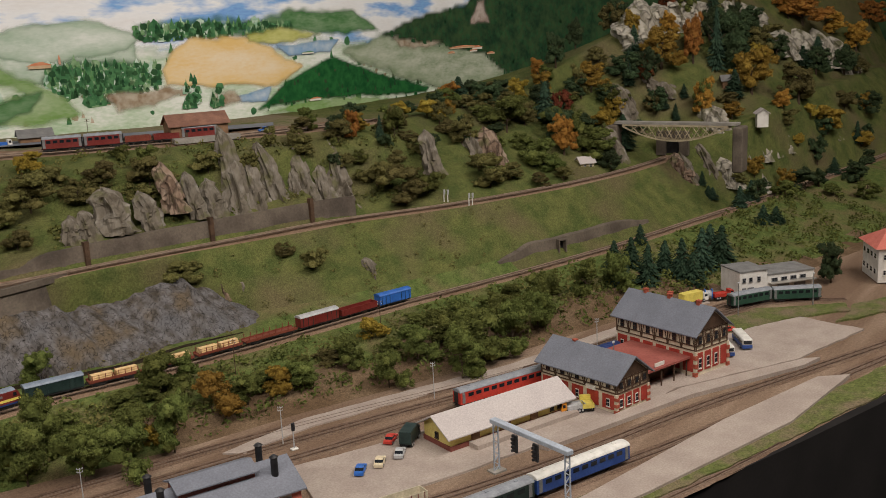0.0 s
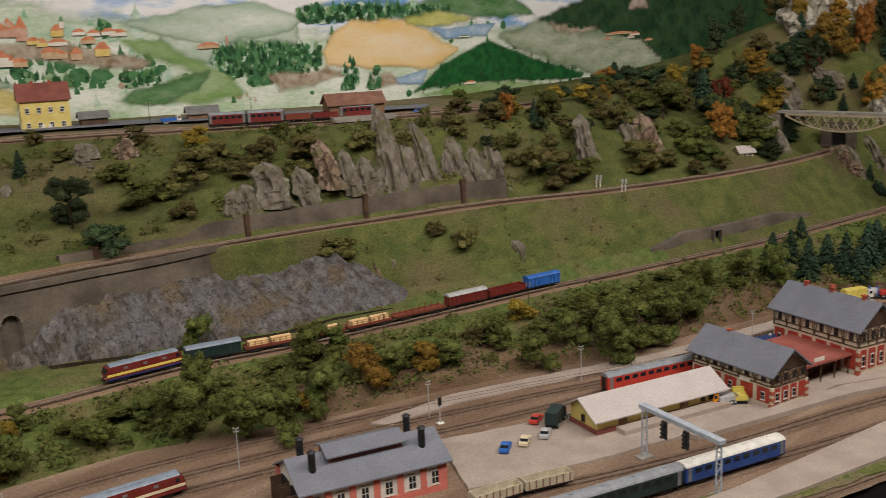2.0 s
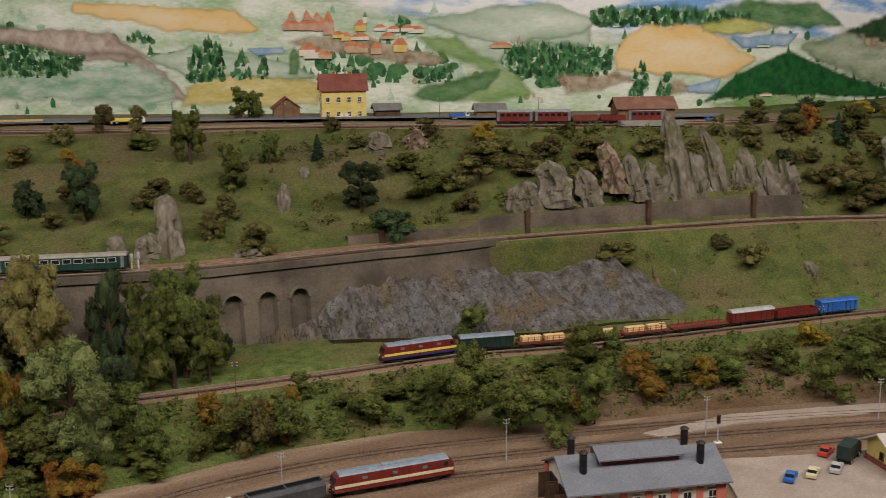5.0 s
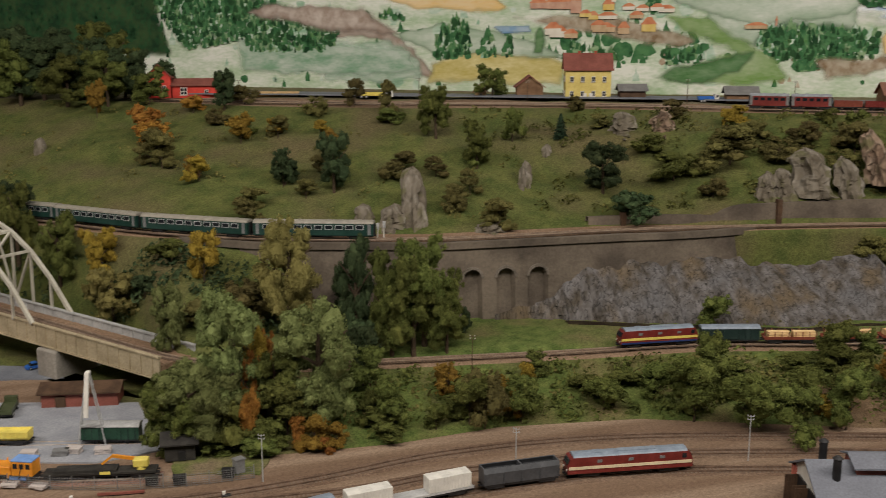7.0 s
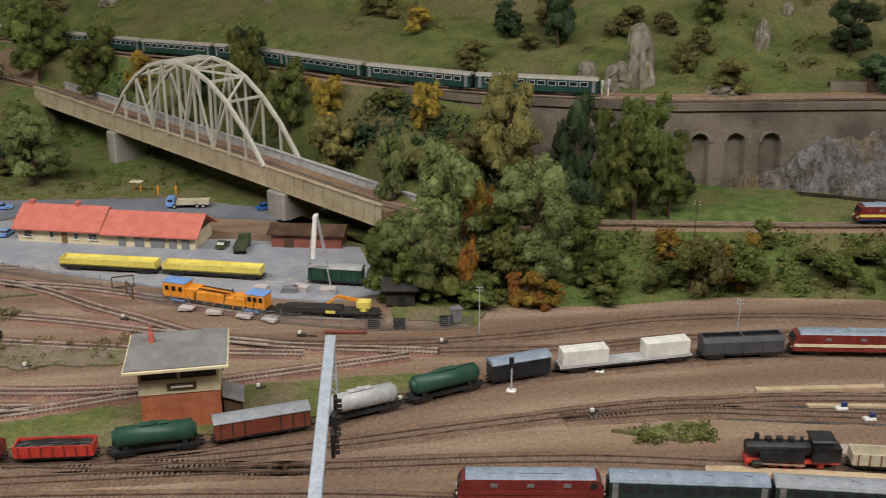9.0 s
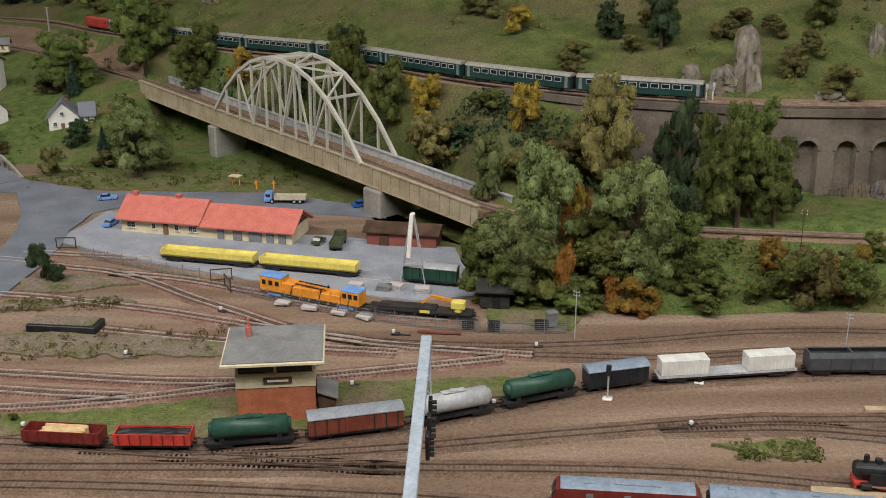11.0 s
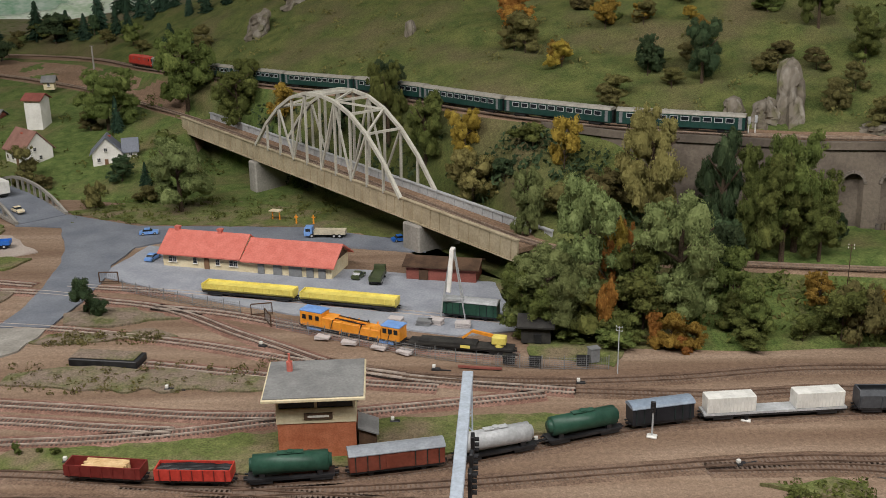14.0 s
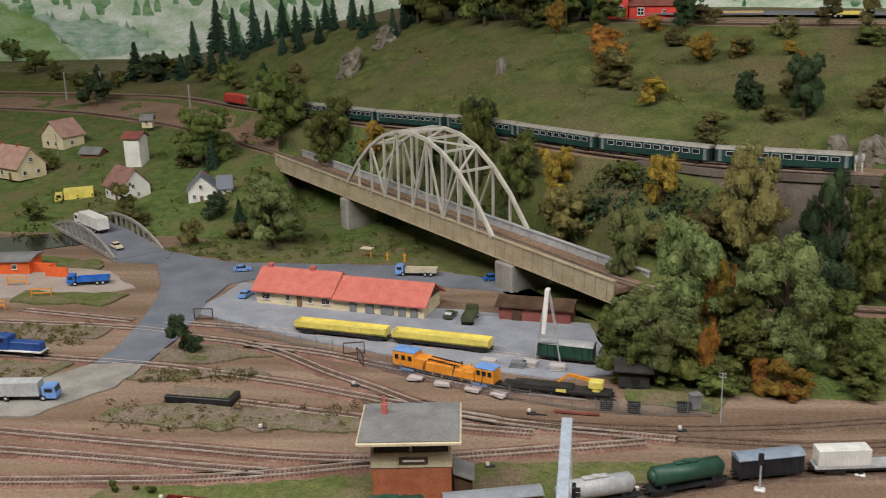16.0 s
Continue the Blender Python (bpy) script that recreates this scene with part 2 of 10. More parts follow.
M_ROCK = rock_mat("rock", ((0.085, 0.07, 0.05), (0.155, 0.133, 0.103), (0.21, 0.186, 0.152), (0.3, 0.276, 0.238)), 34, 0.22, 0.8)
def slate_mat(name):
    """Upright slate: streaks of grey, blue-grey and ochre drawn down the face, split by thin dark joints."""
    m, n, l, p = nodes_of(name)
    tc = n.new("ShaderNodeTexCoord")
    def nz(size, scale, detail):
        mp, q = n.new("ShaderNodeMapping"), n.new("ShaderNodeTexNoise")
        mp.inputs["Scale"].default_value = size
        q.inputs["Scale"].default_value, q.inputs["Detail"].default_value = scale, detail
        l.new(tc.outputs["Object"], mp.inputs["Vector"])
        l.new(mp.outputs[0], q.inputs["Vector"])
        return q
    def span(f, lo, hi, a=0.0, b=1.0):
        q = n.new("ShaderNodeMapRange")
        q.inputs[1].default_value, q.inputs[2].default_value, q.inputs[3].default_value, q.inputs[4].default_value = lo, hi, a, b
        l.new(f, q.inputs[0])
        return q.outputs[0]
    def mix(f, a, b, mode="MIX"):
        q = n.new("ShaderNodeMix")
        q.data_type, q.blend_type = "RGBA", mode
        if isinstance(f, float):
            q.inputs["Factor"].default_value = f
        else:
            l.new(f, q.inputs["Factor"])
        for v, k in ((a, 6), (b, 7)):
            if isinstance(v, tuple):
                q.inputs[k].default_value = (*v, 1)
            else:
                l.new(v, q.inputs[k])
        return q.outputs[2]
    streak, patch, joint, fine = nz((1, 1, 0.16), 55, 5), nz((1, 1, 0.5), 13, 4), nz((1, 1, 0.12), 85, 2), nz((1, 1, 0.6), 190, 4)
    body = mix(span(streak.outputs["Fac"], 0.34, 0.64), (0.065, 0.055, 0.044), (0.165, 0.157, 0.16))
    body = mix(span(patch.outputs["Fac"], 0.5, 0.66), body, (0.135, 0.103, 0.068))
    body = mix(span(patch.outputs["Fac"], 0.46, 0.32), body, (0.13, 0.128, 0.135))
    gap = n.new("ShaderNodeMath")
    gap.operation = "SUBTRACT"
    gap.inputs[1].default_value = 0.5
    l.new(joint.outputs["Fac"], gap.inputs[0])
    size = n.new("ShaderNodeMath")
    size.operation = "ABSOLUTE"
    l.new(gap.outputs[0], size.inputs[0])
    split = span(size.outputs[0], 0.0, 0.035, 0.35, 1.0)
    body = mix(1.0, body, split, "MULTIPLY")
    body = mix(0.3, body, span(fine.outputs["Fac"], 0.2, 0.8), "OVERLAY")
    l.new(body, p.inputs["Base Color"])
    p.inputs["Roughness"].default_value, p.inputs["Specular IOR Level"].default_value = 0.85, 0.25
    bp = n.new("ShaderNodeBump")
    bp.inputs["Strength"].default_value, bp.inputs["Distance"].default_value = 0.7, 0.004
    l.new(streak.outputs["Fac"], bp.inputs["Height"])
    l.new(bp.outputs[0], p.inputs["Normal"])
    return m


M_SLATE_CLIFF = slate_mat("slate_cliff")
M_WALL = surface("retaining_wall", (0.085, 0.069, 0.056), (0.172, 0.142, 0.112), 14, 0.9, 0.4, 14)
M_CONCRETE = surface("concrete", (0.24, 0.225, 0.2), (0.33, 0.31, 0.28), 25, 0.85, 0.2, 9)
M_PAVE = surface("platform_paving", (0.345, 0.285, 0.248), (0.41, 0.348, 0.305), 20, 0.85, 0.12, 16)
M_GREYPAVE = surface("grey_setts", (0.265, 0.28, 0.32), (0.335, 0.35, 0.39), 22, 0.8, 0.2, 14)
M_ROAD = surface("asphalt", (0.145, 0.158, 0.19), (0.195, 0.21, 0.24), 16, 0.85, 0.2, 20)
M_BRIDGE = surface("bridge_paint", (0.44, 0.42, 0.36), (0.56, 0.54, 0.47), 30, 0.6, 0.1, 8)
M_GIRDER = surface("girder_paint", (0.36, 0.3, 0.2), (0.46, 0.39, 0.27), 30, 0.65, 0.1, 8)
M_SLATE = surface("slate_roof", (0.165, 0.178, 0.215), (0.19, 0.205, 0.245), 25, 0.65, 0.12, 14)
M_CREAM = surface("cream_plaster", (0.6, 0.51, 0.33), (0.7, 0.61, 0.42), 40, 0.85, 0.1, 8)
M_YELLOW = surface("yellow_plaster", (0.62, 0.5, 0.16), (0.72, 0.6, 0.22), 40, 0.85, 0.1, 8)
M_BRICK = surface("red_brick", (0.34, 0.075, 0.045), (0.45, 0.12, 0.075), 60, 0.85, 0.25, 8)
M_WHITE = surface("white_plaster", (0.66, 0.64, 0.6), (0.78, 0.76, 0.72), 40, 0.85, 0.1, 8)
M_TAR = surface("tarred_boards", (0.022, 0.021, 0.02), (0.045, 0.042, 0.038), 70, 0.8, 0.25, 8)
M_TIMBER = surface("dark_timber", (0.06, 0.035, 0.022), (0.11, 0.065, 0.04), 50, 0.75, 0.2, 8)
M_BROWN = surface("brown_timber", (0.16, 0.09, 0.05), (0.24, 0.14, 0.08), 50, 0.8, 0.2, 8)
M_LOGS = surface("pale_logs", (0.55, 0.36, 0.17), (0.72, 0.52, 0.28), 120, 0.8, 0.3, 5)
M_RAIL = surface("rail_steel", (0.25, 0.178, 0.132), (0.39, 0.3, 0.23), 80, 0.5, 0.05, 6, metal=0.2)
M_RAIL_RUSTY = surface("rusty_rail_steel", (0.1, 0.064, 0.046), (0.19, 0.125, 0.09), 80, 0.6, 0.05, 6, metal=0.1)
# the rails' highlights are put into this paler base colour
M_RAIL_GLINT = surface("glint_rail_steel", (0.42, 0.33, 0.27), (0.62, 0.53, 0.46), 80, 0.38, 0.05, 6, metal=0.3)
M_SLEEPER = surface("sleepers", (0.06, 0.042, 0.034), (0.11, 0.08, 0.066), 90, 0.9, 0.2, 6)
M_SLEEPER_DUSTY = surface("dusty_sleepers", (0.15, 0.107, 0.082), (0.21, 0.155, 0.122), 90, 0.9, 0.2, 6)
M_BLACK = paint("black_metal", (0.018, 0.018, 0.02), 0.5, 0.3)
M_GREY = paint("grey_metal", (0.2, 0.205, 0.21), 0.5)
M_LIGHTGREY = paint("light_grey_paint", (0.42, 0.43, 0.44), 0.5)
M_GLASS = paint("dark_window", (0.02, 0.024, 0.03), 0.12)
M_HALL = surface("hall_wall", (0.06, 0.057, 0.054), (0.075, 0.07, 0.066), 2, 0.9, 0.05, 20)
M_DARK = surface("dark_skirt", (0.008, 0.007, 0.007), (0.014, 0.012, 0.012), 10, 0.9, 0.05, 20)
M_BARK = surface("bark", (0.05, 0.035, 0.022), (0.1, 0.07, 0.045), 90, 0.9, 0.3, 5)


def leaf_mat(name, a, b, c):
    """Foam foliage: colour differs from flake to flake, across the crown and from plant to plant."""
    m, n, l, p = nodes_of(name)
    geo, info, tc = n.new("ShaderNodeNewGeometry"), n.new("ShaderNodeObjectInfo"), n.new("ShaderNodeTexCoord")
    patch = n.new("ShaderNodeTexNoise")
    patch.inputs["Scale"].default_value, patch.inputs["Detail"].default_value = 5.0, 3
    l.new(tc.outputs["Object"], patch.inputs["Vector"])
    fine = n.new("ShaderNodeTexNoise")
    fine.inputs["Scale"].default_value, fine.inputs["Detail"].default_value = 38.0, 4
    l.new(tc.outputs["Object"], fine.inputs["Vector"])
    grain = n.new("ShaderNodeMix")
    grain.inputs["Factor"].default_value = 0.55
    l.new(geo.outputs["Random Per Island"], grain.inputs[2])
    l.new(fine.outputs["Fac"], grain.inputs[3])
    blend = n.new("ShaderNodeMix")
    blend.inputs["Factor"].default_value = 0.5
    l.new(grain.outputs[0], blend.inputs[2])
    l.new(patch.outputs["Fac"], blend.inputs[3])
    ramp = n.new("ShaderNodeValToRGB")
    ramp.color_ramp.elements[0].position, ramp.color_ramp.elements[1].position = 0.2, 0.8
    ramp.color_ramp.elements[0].color, ramp.color_ramp.elements[1].color = (*a, 1), (*c, 1)
    e = ramp.color_ramp.elements.new(0.5)
    e.color = (*b, 1)
    l.new(blend.outputs[0], ramp.inputs["Fac"])
    hsv, rng, hue = n.new("ShaderNodeHueSaturation"), n.new("ShaderNodeMapRange"), n.new("ShaderNodeMapRange")
    rng.inputs[3].default_value, rng.inputs[4].default_value = 0.75, 1.25
    hue.inputs[3].default_value, hue.inputs[4].default_value = 0.478, 0.512
    l.new(info.outputs["Random"], rng.inputs[0])
    l.new(info.outputs["Random"], hue.inputs[0])
    l.new(rng.outputs[0], hsv.inputs["Value"])
    l.new(hue.outputs[0], hsv.inputs["Hue"])
    l.new(ramp.outputs["Color"], hsv.inputs["Color"])
    l.new(hsv.outputs[0], p.inputs["Base Color"])
    p.inputs["Roughness"].default_value, p.inputs["Specular IOR Level"].default_value = 0.9, 0.15
    bp = n.new("ShaderNodeBump")
    bp.inputs["Strength"].default_value, bp.inputs["Distance"].default_value = 0.7, 0.004
    l.new(fine.outputs["Fac"], bp.inputs["Height"])
    l.new(bp.outputs[0], p.inputs["Normal"])
    return m


L_GREEN = leaf_mat("leaf_green", (0.042, 0.056, 0.015), (0.1, 0.121, 0.032), (0.188, 0.205, 0.058))
L_PALE = leaf_mat("leaf_pale", (0.078, 0.104, 0.034), (0.155, 0.192, 0.07), (0.25, 0.295, 0.115))
L_DARK = leaf_mat("leaf_dark", (0.022, 0.04, 0.02), (0.045, 0.072, 0.032), (0.085, 0.11, 0.048))
L_OLIVE = leaf_mat("leaf_olive", (0.065, 0.06, 0.022), (0.125, 0.115, 0.04), (0.205, 0.18, 0.065))
L_TAN = leaf_mat("leaf_tan", (0.1, 0.09, 0.03), (0.2, 0.175, 0.062), (0.3, 0.26, 0.1))
L_RUST = leaf_mat("leaf_rust", (0.19, 0.085, 0.018), (0.38, 0.2, 0.04), (0.5, 0.31, 0.065))
L_GOLD = leaf_mat("leaf_gold", (0.15, 0.1, 0.018), (0.28, 0.195, 0.034), (0.42, 0.31, 0.06))
L_RED = leaf_mat("leaf_red", (0.1, 0.03, 0.016), (0.17, 0.055, 0.024), (0.24, 0.09, 0.035))
L_FIR = leaf_mat("fir_needles", (0.014, 0.034, 0.022), (0.03, 0.06, 0.036), (0.06, 0.1, 0.055))


# ---- ground: one sheet from the yard to the backdrop ----
Y_BASE = [(-2.6, 2.35), (-1.4, 2.3), (-0.8, 2.22), (-0.6, 2.16), (-0.4, 2.12), (-0.2, 2.0), (0.0, 1.75), (0.15, 1.5), (0.25, 1.36), (0.45, 1.34),
          (0.62, 1.35), (0.84, 1.31), (1.16, 1.16), (1.35, 1.1), (1.62, 0.99), (1.96, 0.89), (2.1, 0.85), (2.52, 0.74), (2.75, 0.6), (3.4, 0.45), (4.6, 0.2)]
FREIGHT = [(-2.4, 3.62, 0.13), (-1.81, 3.5, 0.125), (-1.43, 3.35, 0.122), (-1.06, 3.07, 0.12), (-0.78, 2.77, 0.117), (-0.6, 2.583, 0.108), (-0.41, 2.347, 0.099),
           (-0.03, 1.876, 0.081), (0.165, 1.634, 0.072), (0.3, 1.565, 0.068), (0.5, 1.53, 0.065), (0.8, 1.475, 0.065), (1.02, 1.445, 0.065), (1.25, 1.37, 0.065),
           (1.58, 1.29, 0.066), (1.82, 1.235, 0.067), (2.13, 1.14, 0.07), (2.53, 1.04, 0.072), (2.73, 1.0, 0.075), (3.4, 0.86, 0.09), (4.6, 0.6, 0.14)]
UPPER = [(-2.4, 3.85, 0.15), (-1.5, 3.62, 0.15), (-1.12, 3.4, 0.16), (-0.85, 3.05, 0.175), (-0.6, 2.75, 0.19), (-0.34, 2.46, 0.205), (-0.1, 2.25, 0.215), (0.1, 2.02, 0.22),
         (0.33, 1.85, 0.22), (0.65, 1.735, 0.22), (1.0, 1.7, 0.22), (1.36, 1.63, 0.22), (1.63, 1.56, 0.22), (1.91, 1.48, 0.22), (2.19, 1.34, 0.22), (2.55, 1.22, 0.22),
         (2.85, 1.17, 0.22), (3.1, 1.16, 0.22), (3.2, 1.1, 0.255), (3.32, 1.01, 0.31), (3.6, 0.98, 0.35), (4.6, 0.9, 0.4)]
CREST = [(-2.4, 4.1, 0.2), (-1.5, 3.85, 0.19), (-1.1, 3.65, 0.25), (-0.8, 3.5, 0.325), (-0.5, 3.35, 0.39), (-0.2, 3.05, 0.41), (0.0, 2.9, 0.41), (0.2, 2.76, 0.41), (0.45, 2.52, 0.41),
         (0.8, 2.33, 0.41), (1.1, 2.25, 0.41), (1.3, 2.1, 0.41), (1.5, 1.95, 0.41), (1.7, 1.8, 0.41), (1.95, 1.69, 0.41), (2.1, 1.62, 0.41), (2.26, 1.6, 0.41),
         (2.6, 1.62, 0.41), (2.95, 1.62, 0.42), (3.2, 1.52, 0.52), (3.5, 1.42, 0.64), (4.0, 1.3, 0.72), (5.2, 1.1, 0.78)]
BACK = [(-2.8, 4.3), (-1.5, 4.35), (-0.6, 4.0), (0.2, 3.4), (0.8, 2.97), (1.4, 2.56), (1.9, 2.24), (2.4, 2.06), (3.3, 2.0), (4.2, 1.78), (4.9, 1.35), (5.4, 0.7), (5.6, -0.4)]
FRONT = [(-2.6, 0.74), (0.2, 0.74), (0.75, 0.66), (1.35, 0.42), (1.65, 0.32), (1.91, 0.24), (2.4, 0.1), (3.4, -0.1), (4.6, -0.3)]


def yz(x, table):
    xs = [q[0] for q in table]
    return float(np.interp(x, xs, [q[1] for q in table])), float(np.interp(x, xs, [q[2] for q in table]))


BENCH_W = 0.028


def bench_back(x):
    """How far the bed of the upper line reaches behind it."""
    return interp(x, [(0.1, 0.028), (0.35, 0.07), (1.1, 0.07), (1.3, 0.028)])


def profile(x):
    """Sections of the cross-cut at x: (y, z, rows, roughness, kind) up to that point."""
    yb = interp(x, Y_BASE)
    (yf, zf), (yu, zu), (yc, zc) = yz(x, FREIGHT), yz(x, UPPER), yz(x, CREST)
    span = -0.58 < x < 0.13
    k = min(1.0, max(0.0, (x + 0.62) / 0.06)) * min(1.0, max(0.0, (0.17 - x) / 0.06))
    out = [(interp(x, FRONT), 0.0, 1, 0.0, 0)]
    out.append((yb, 0.0, 22, 0.0, 0))
    zf_ground = zf - 0.006
    ya, yd = yf - BENCH_W, yf + BENCH_W
    if k > 0:
        yh = yu - 0.16
        za = zf_ground * (1 - k)
        ya, yd = ya * (1 - k) + max(yb + 0.01, yh - 0.1) * k, yd * (1 - k) + max(yb + 0.02, yh) * k
        out.append((ya, za, 12, 0.6, 1))
        out.append((yd, za + 0.004 * k, 3, 0.15, 2 if k < 0.5 else 1))
        foot = (yd + 0.012, za + 0.01)
    else:
        out.append((ya, zf_ground, 12, 0.6, 4))
        out.append((yd, zf_ground, 3, 0.1, 2))
        foot = (yd + 0.012, zf_ground + 0.008)
    out.append((*foot, 2, 0.3, 1))
    # how upright the bank below the upper line is: a wall and cliff first, a grass slope further on
    steep = interp(x, [(0.2, 0.0), (0.42, 0.9), (0.5, 1.0), (1.25, 1.0), (1.5, 0.95), (1.6, 0.4), (1.75, 0.08), (2.0, 0.0)])
    top = yu - BENCH_W - 0.006 + 0.022 * steep
    calm = 0.5 - 0.42 * steep
    y1 = foot[0] + (top - foot[0]) * (0.15 + 0.83 * steep)
    z1 = foot[1] + (zu - 0.008 - foot[1]) * (0.15 - 0.11 * steep)
    out.append((y1, z1, 5, calm, 1))
    out.append((top, zu - 0.007, 12, calm, 1))
    out.append((yu + bench_back(x), zu - 0.006, 3, 0.1, 2))
    yw = yu + bench_back(x) + 0.01
    wall = interp(x, [(1.14, 0.0), (1.28, 0.03), (1.9, 0.038), (2.0, 0.0)])
    out.append((yw, zu + wall, 2, 0.2, 1))
    # the slope to the upper station, in two steps where it is rocky
    step = interp(x, [(0.95, 0.0), (1.2, 0.7), (1.85, 1.0), (2.15, 0.4), (2.4, 0.0)])
    ym = yw + (yc - yw) * (0.45 - 0.1 * step)
    out.append((ym, zu + wall + (zc - zu - wall) * (0.42 - 0.2 * step), 10, 1.0, 1))
    yn = yw + (yc - yw) * (0.62 - 0.1 * step)
    out.append((yn, zu + wall + (zc - zu - wall) * (0.62 + 0.22 * step), 9, 1.0, 1))
    out.append((yc, zc, 10, 0.7, 1))
    out.append((interp(x, BACK) + 0.05, min(zc, 0.41) + 0.01, 12, 0.25, 3))
    return out


def rough_at(x, y, amount):
    if amount <= 0:
        return 0.0
    q = Vector((x, y, 0))
    return amount * (0.016 * noise.noise(q * 9) + 0.007 * noise.noise(q * 26 + Vector((3, 1, 7))) + 0.003 * noise.noise(q * 70))


def column(x):
    sec = profile(x)
    rows = [(sec[0][0], sec[0][1], 0.0, 0)]
    for (y0, z0, _, r0, _), (y1, z1, n, r1, kind) in zip(sec, sec[1:]):
        for i in range(1, n + 1):
            t = i / n
            y = y0 + (y1 - y0) * t
            edge = min(1.0, 4 * t * (1 - t) + (0.25 if 0 < t < 1 else 0))
            rows.append((y, z0 + (z1 - z0) * t, r1 * edge, kind))
    return rows


GX = np.arange(-2.6, 5.2, 0.016)
COLUMNS = [column(float(x)) for x in GX]
GROUND_Y = np.array([[r[0] for r in c] for c in COLUMNS])
GROUND_Z = np.array([[r[1] + rough_at(float(x), r[0], r[2]) for r in c] for x, c in zip(GX, COLUMNS)])


def ground(x, y):
    """The ground's height."""
    i = int(np.clip((x - GX[0]) / 0.016, 0, len(GX) - 2))
    f = (x - GX[i]) / 0.016
    a = np.interp(y, GROUND_Y[i], GROUND_Z[i])
    b = np.interp(y, GROUND_Y[i + 1], GROUND_Z[i + 1])
    return float(a + (b - a) * f)


# ---- the sheet of ground ----
def build_ground():
    ny = GROUND_Y.shape[1]
    verts = [(float(GX[i]), float(GROUND_Y[i, j]), float(GROUND_Z[i, j])) for i in range(len(GX)) for j in range(ny)]
    faces, mats = [], []
    kinds = [r[3] for r in COLUMNS[0]]
    for i in range(len(GX) - 1):
        for j in range(ny - 1):
            a = i * ny + j
            faces.append((a, a + ny, a + ny + 1, a + 1))
            kind = COLUMNS[i][j + 1][3]
            if kind in (1, 4) and GX[i] < -0.3 and GROUND_Y[i, j] < yz(float(GX[i]), UPPER)[0] - 0.03:
                kind = 5
            if kind == 2 and GX[i] > 3.12 and GROUND_Y[i, j] > yz(float(GX[i]), FREIGHT)[0] + 0.06:
                kind = 1
            if kind == 4 and GX[i] > 1.1 and j < 25 + 3.5 * noise.noise(Vector((GX[i] * 11, 0, 3))) + (2 if GX[i] < 2.4 else -2):
                kind = 6
            if kind == 3 and GX[i] > 2.3:
                kind = 1
            if kind == 3 and j < GROUND_Y.shape[1] - 9 and 0.2 < GX[i] < 2.5:
                kind = 2
            if kind == 1 and 37 <= j <= 43 and 0.3 < GX[i] < 2.2:
                kind = 5
            if GX[i] < -0.66 and 37 <= j <= 52 and noise.noise(Vector((GX[i] * 8, GROUND_Y[i, j] * 14, 2))) > -0.25:
                kind = 2
            mats.append(kind)
    me = bpy.data.meshes.new("ground")
    me.from_pydata(verts, [], faces)
    for m in (M_YARD, M_GRASS, M_BED, M_MEADOW, M_BANK, M_VILLAGE, M_SOIL):
        me.materials.append(m)
    me.polygons.foreach_set("material_index", mats)
    me.polygons.foreach_set("use_smooth", [True] * len(faces))
    ob = new("ground", me)
    return tagged(ob, "model landscape of brown yard ballast and green grass slopes", "ground", kind="structure")


build_ground()


def front_skirt():
    bm = bmesh.new()
    line = [(x / 20, interp(x / 20, FRONT)) for x in range(-52, 103)]
    prev = None
    for x, y in line:
        q = [bm.verts.new((x, y, 0.0005)), bm.verts.new((x, y - 0.018, 0.0005)), bm.verts.new((x, y - 0.018, -0.9))]
        if prev:
            bm.faces.new((prev[0], q[0], q[1], prev[1]))
            bm.faces.new((prev[1], q[1], q[2], prev[2]))
        prev = q
    part("table_skirt", bm, M_DARK, label="black front board of the layout table", kind="structure")


front_skirt()


def hall():
    bm = bmesh.new()
    for x, y, z, sx, sy, sz in ((0.8, 1.2, -0.95, 10, 9, 0.05),):
        box(bm, x, y, z, sx, sy, sz)
    part("floor", bm, M_DARK, label="dark hall floor", kind="structure")
    bm = bmesh.new()
    box(bm, 0.8, 1.2, 2.7, 10, 9, 0.06)
    part("ceiling", bm, M_HALL, label="grey hall ceiling", kind="structure")
    for name, x, y, sx, sy in (("wall_north", 0.8, 5.7, 10, 0.06), ("wall_south", 0.8, -3.3, 10, 0.06), ("wall_east", 5.8, 1.2, 0.06, 8.9), ("wall_west", -4.2, 1.2, 0.06, 8.9)):
        bm = bmesh.new()
        box(bm, x, y, -0.9, sx, sy, 3.6)
        part(name, bm, M_HALL, label="plain grey hall wall", kind="structure")


hall()

# ---- painted backdrop ----
BACK_LINE = smooth_line([(x, y, 0) for x, y in BACK], 0.03)
_len = [0.0]
for a, b in zip(BACK_LINE, BACK_LINE[1:]):
    _len.append(_len[-1] + (b - a).length)


def _side(i):
    d = BACK_LINE[min(i + 1, len(BACK_LINE) - 1)] - BACK_LINE[max(i - 1, 0)]
    return Vector((d.y, -d.x, 0)).normalized()


_SIDES = [_side(i) for i in range(len(BACK_LINE))]


def on_back(u, v, off=0.0):
    """A place on the backdrop: u metres along it, v up, off towards the room."""
    i = int(np.clip(np.searchsorted(_len, u) - 1, 0, len(_len) - 2))
    f = (u - _len[i]) / (_len[i + 1] - _len[i])
    p = (BACK_LINE[i] + _SIDES[i] * off).lerp(BACK_LINE[i + 1] + _SIDES[i + 1] * off, f)
    return Vector((p.x, p.y, v))


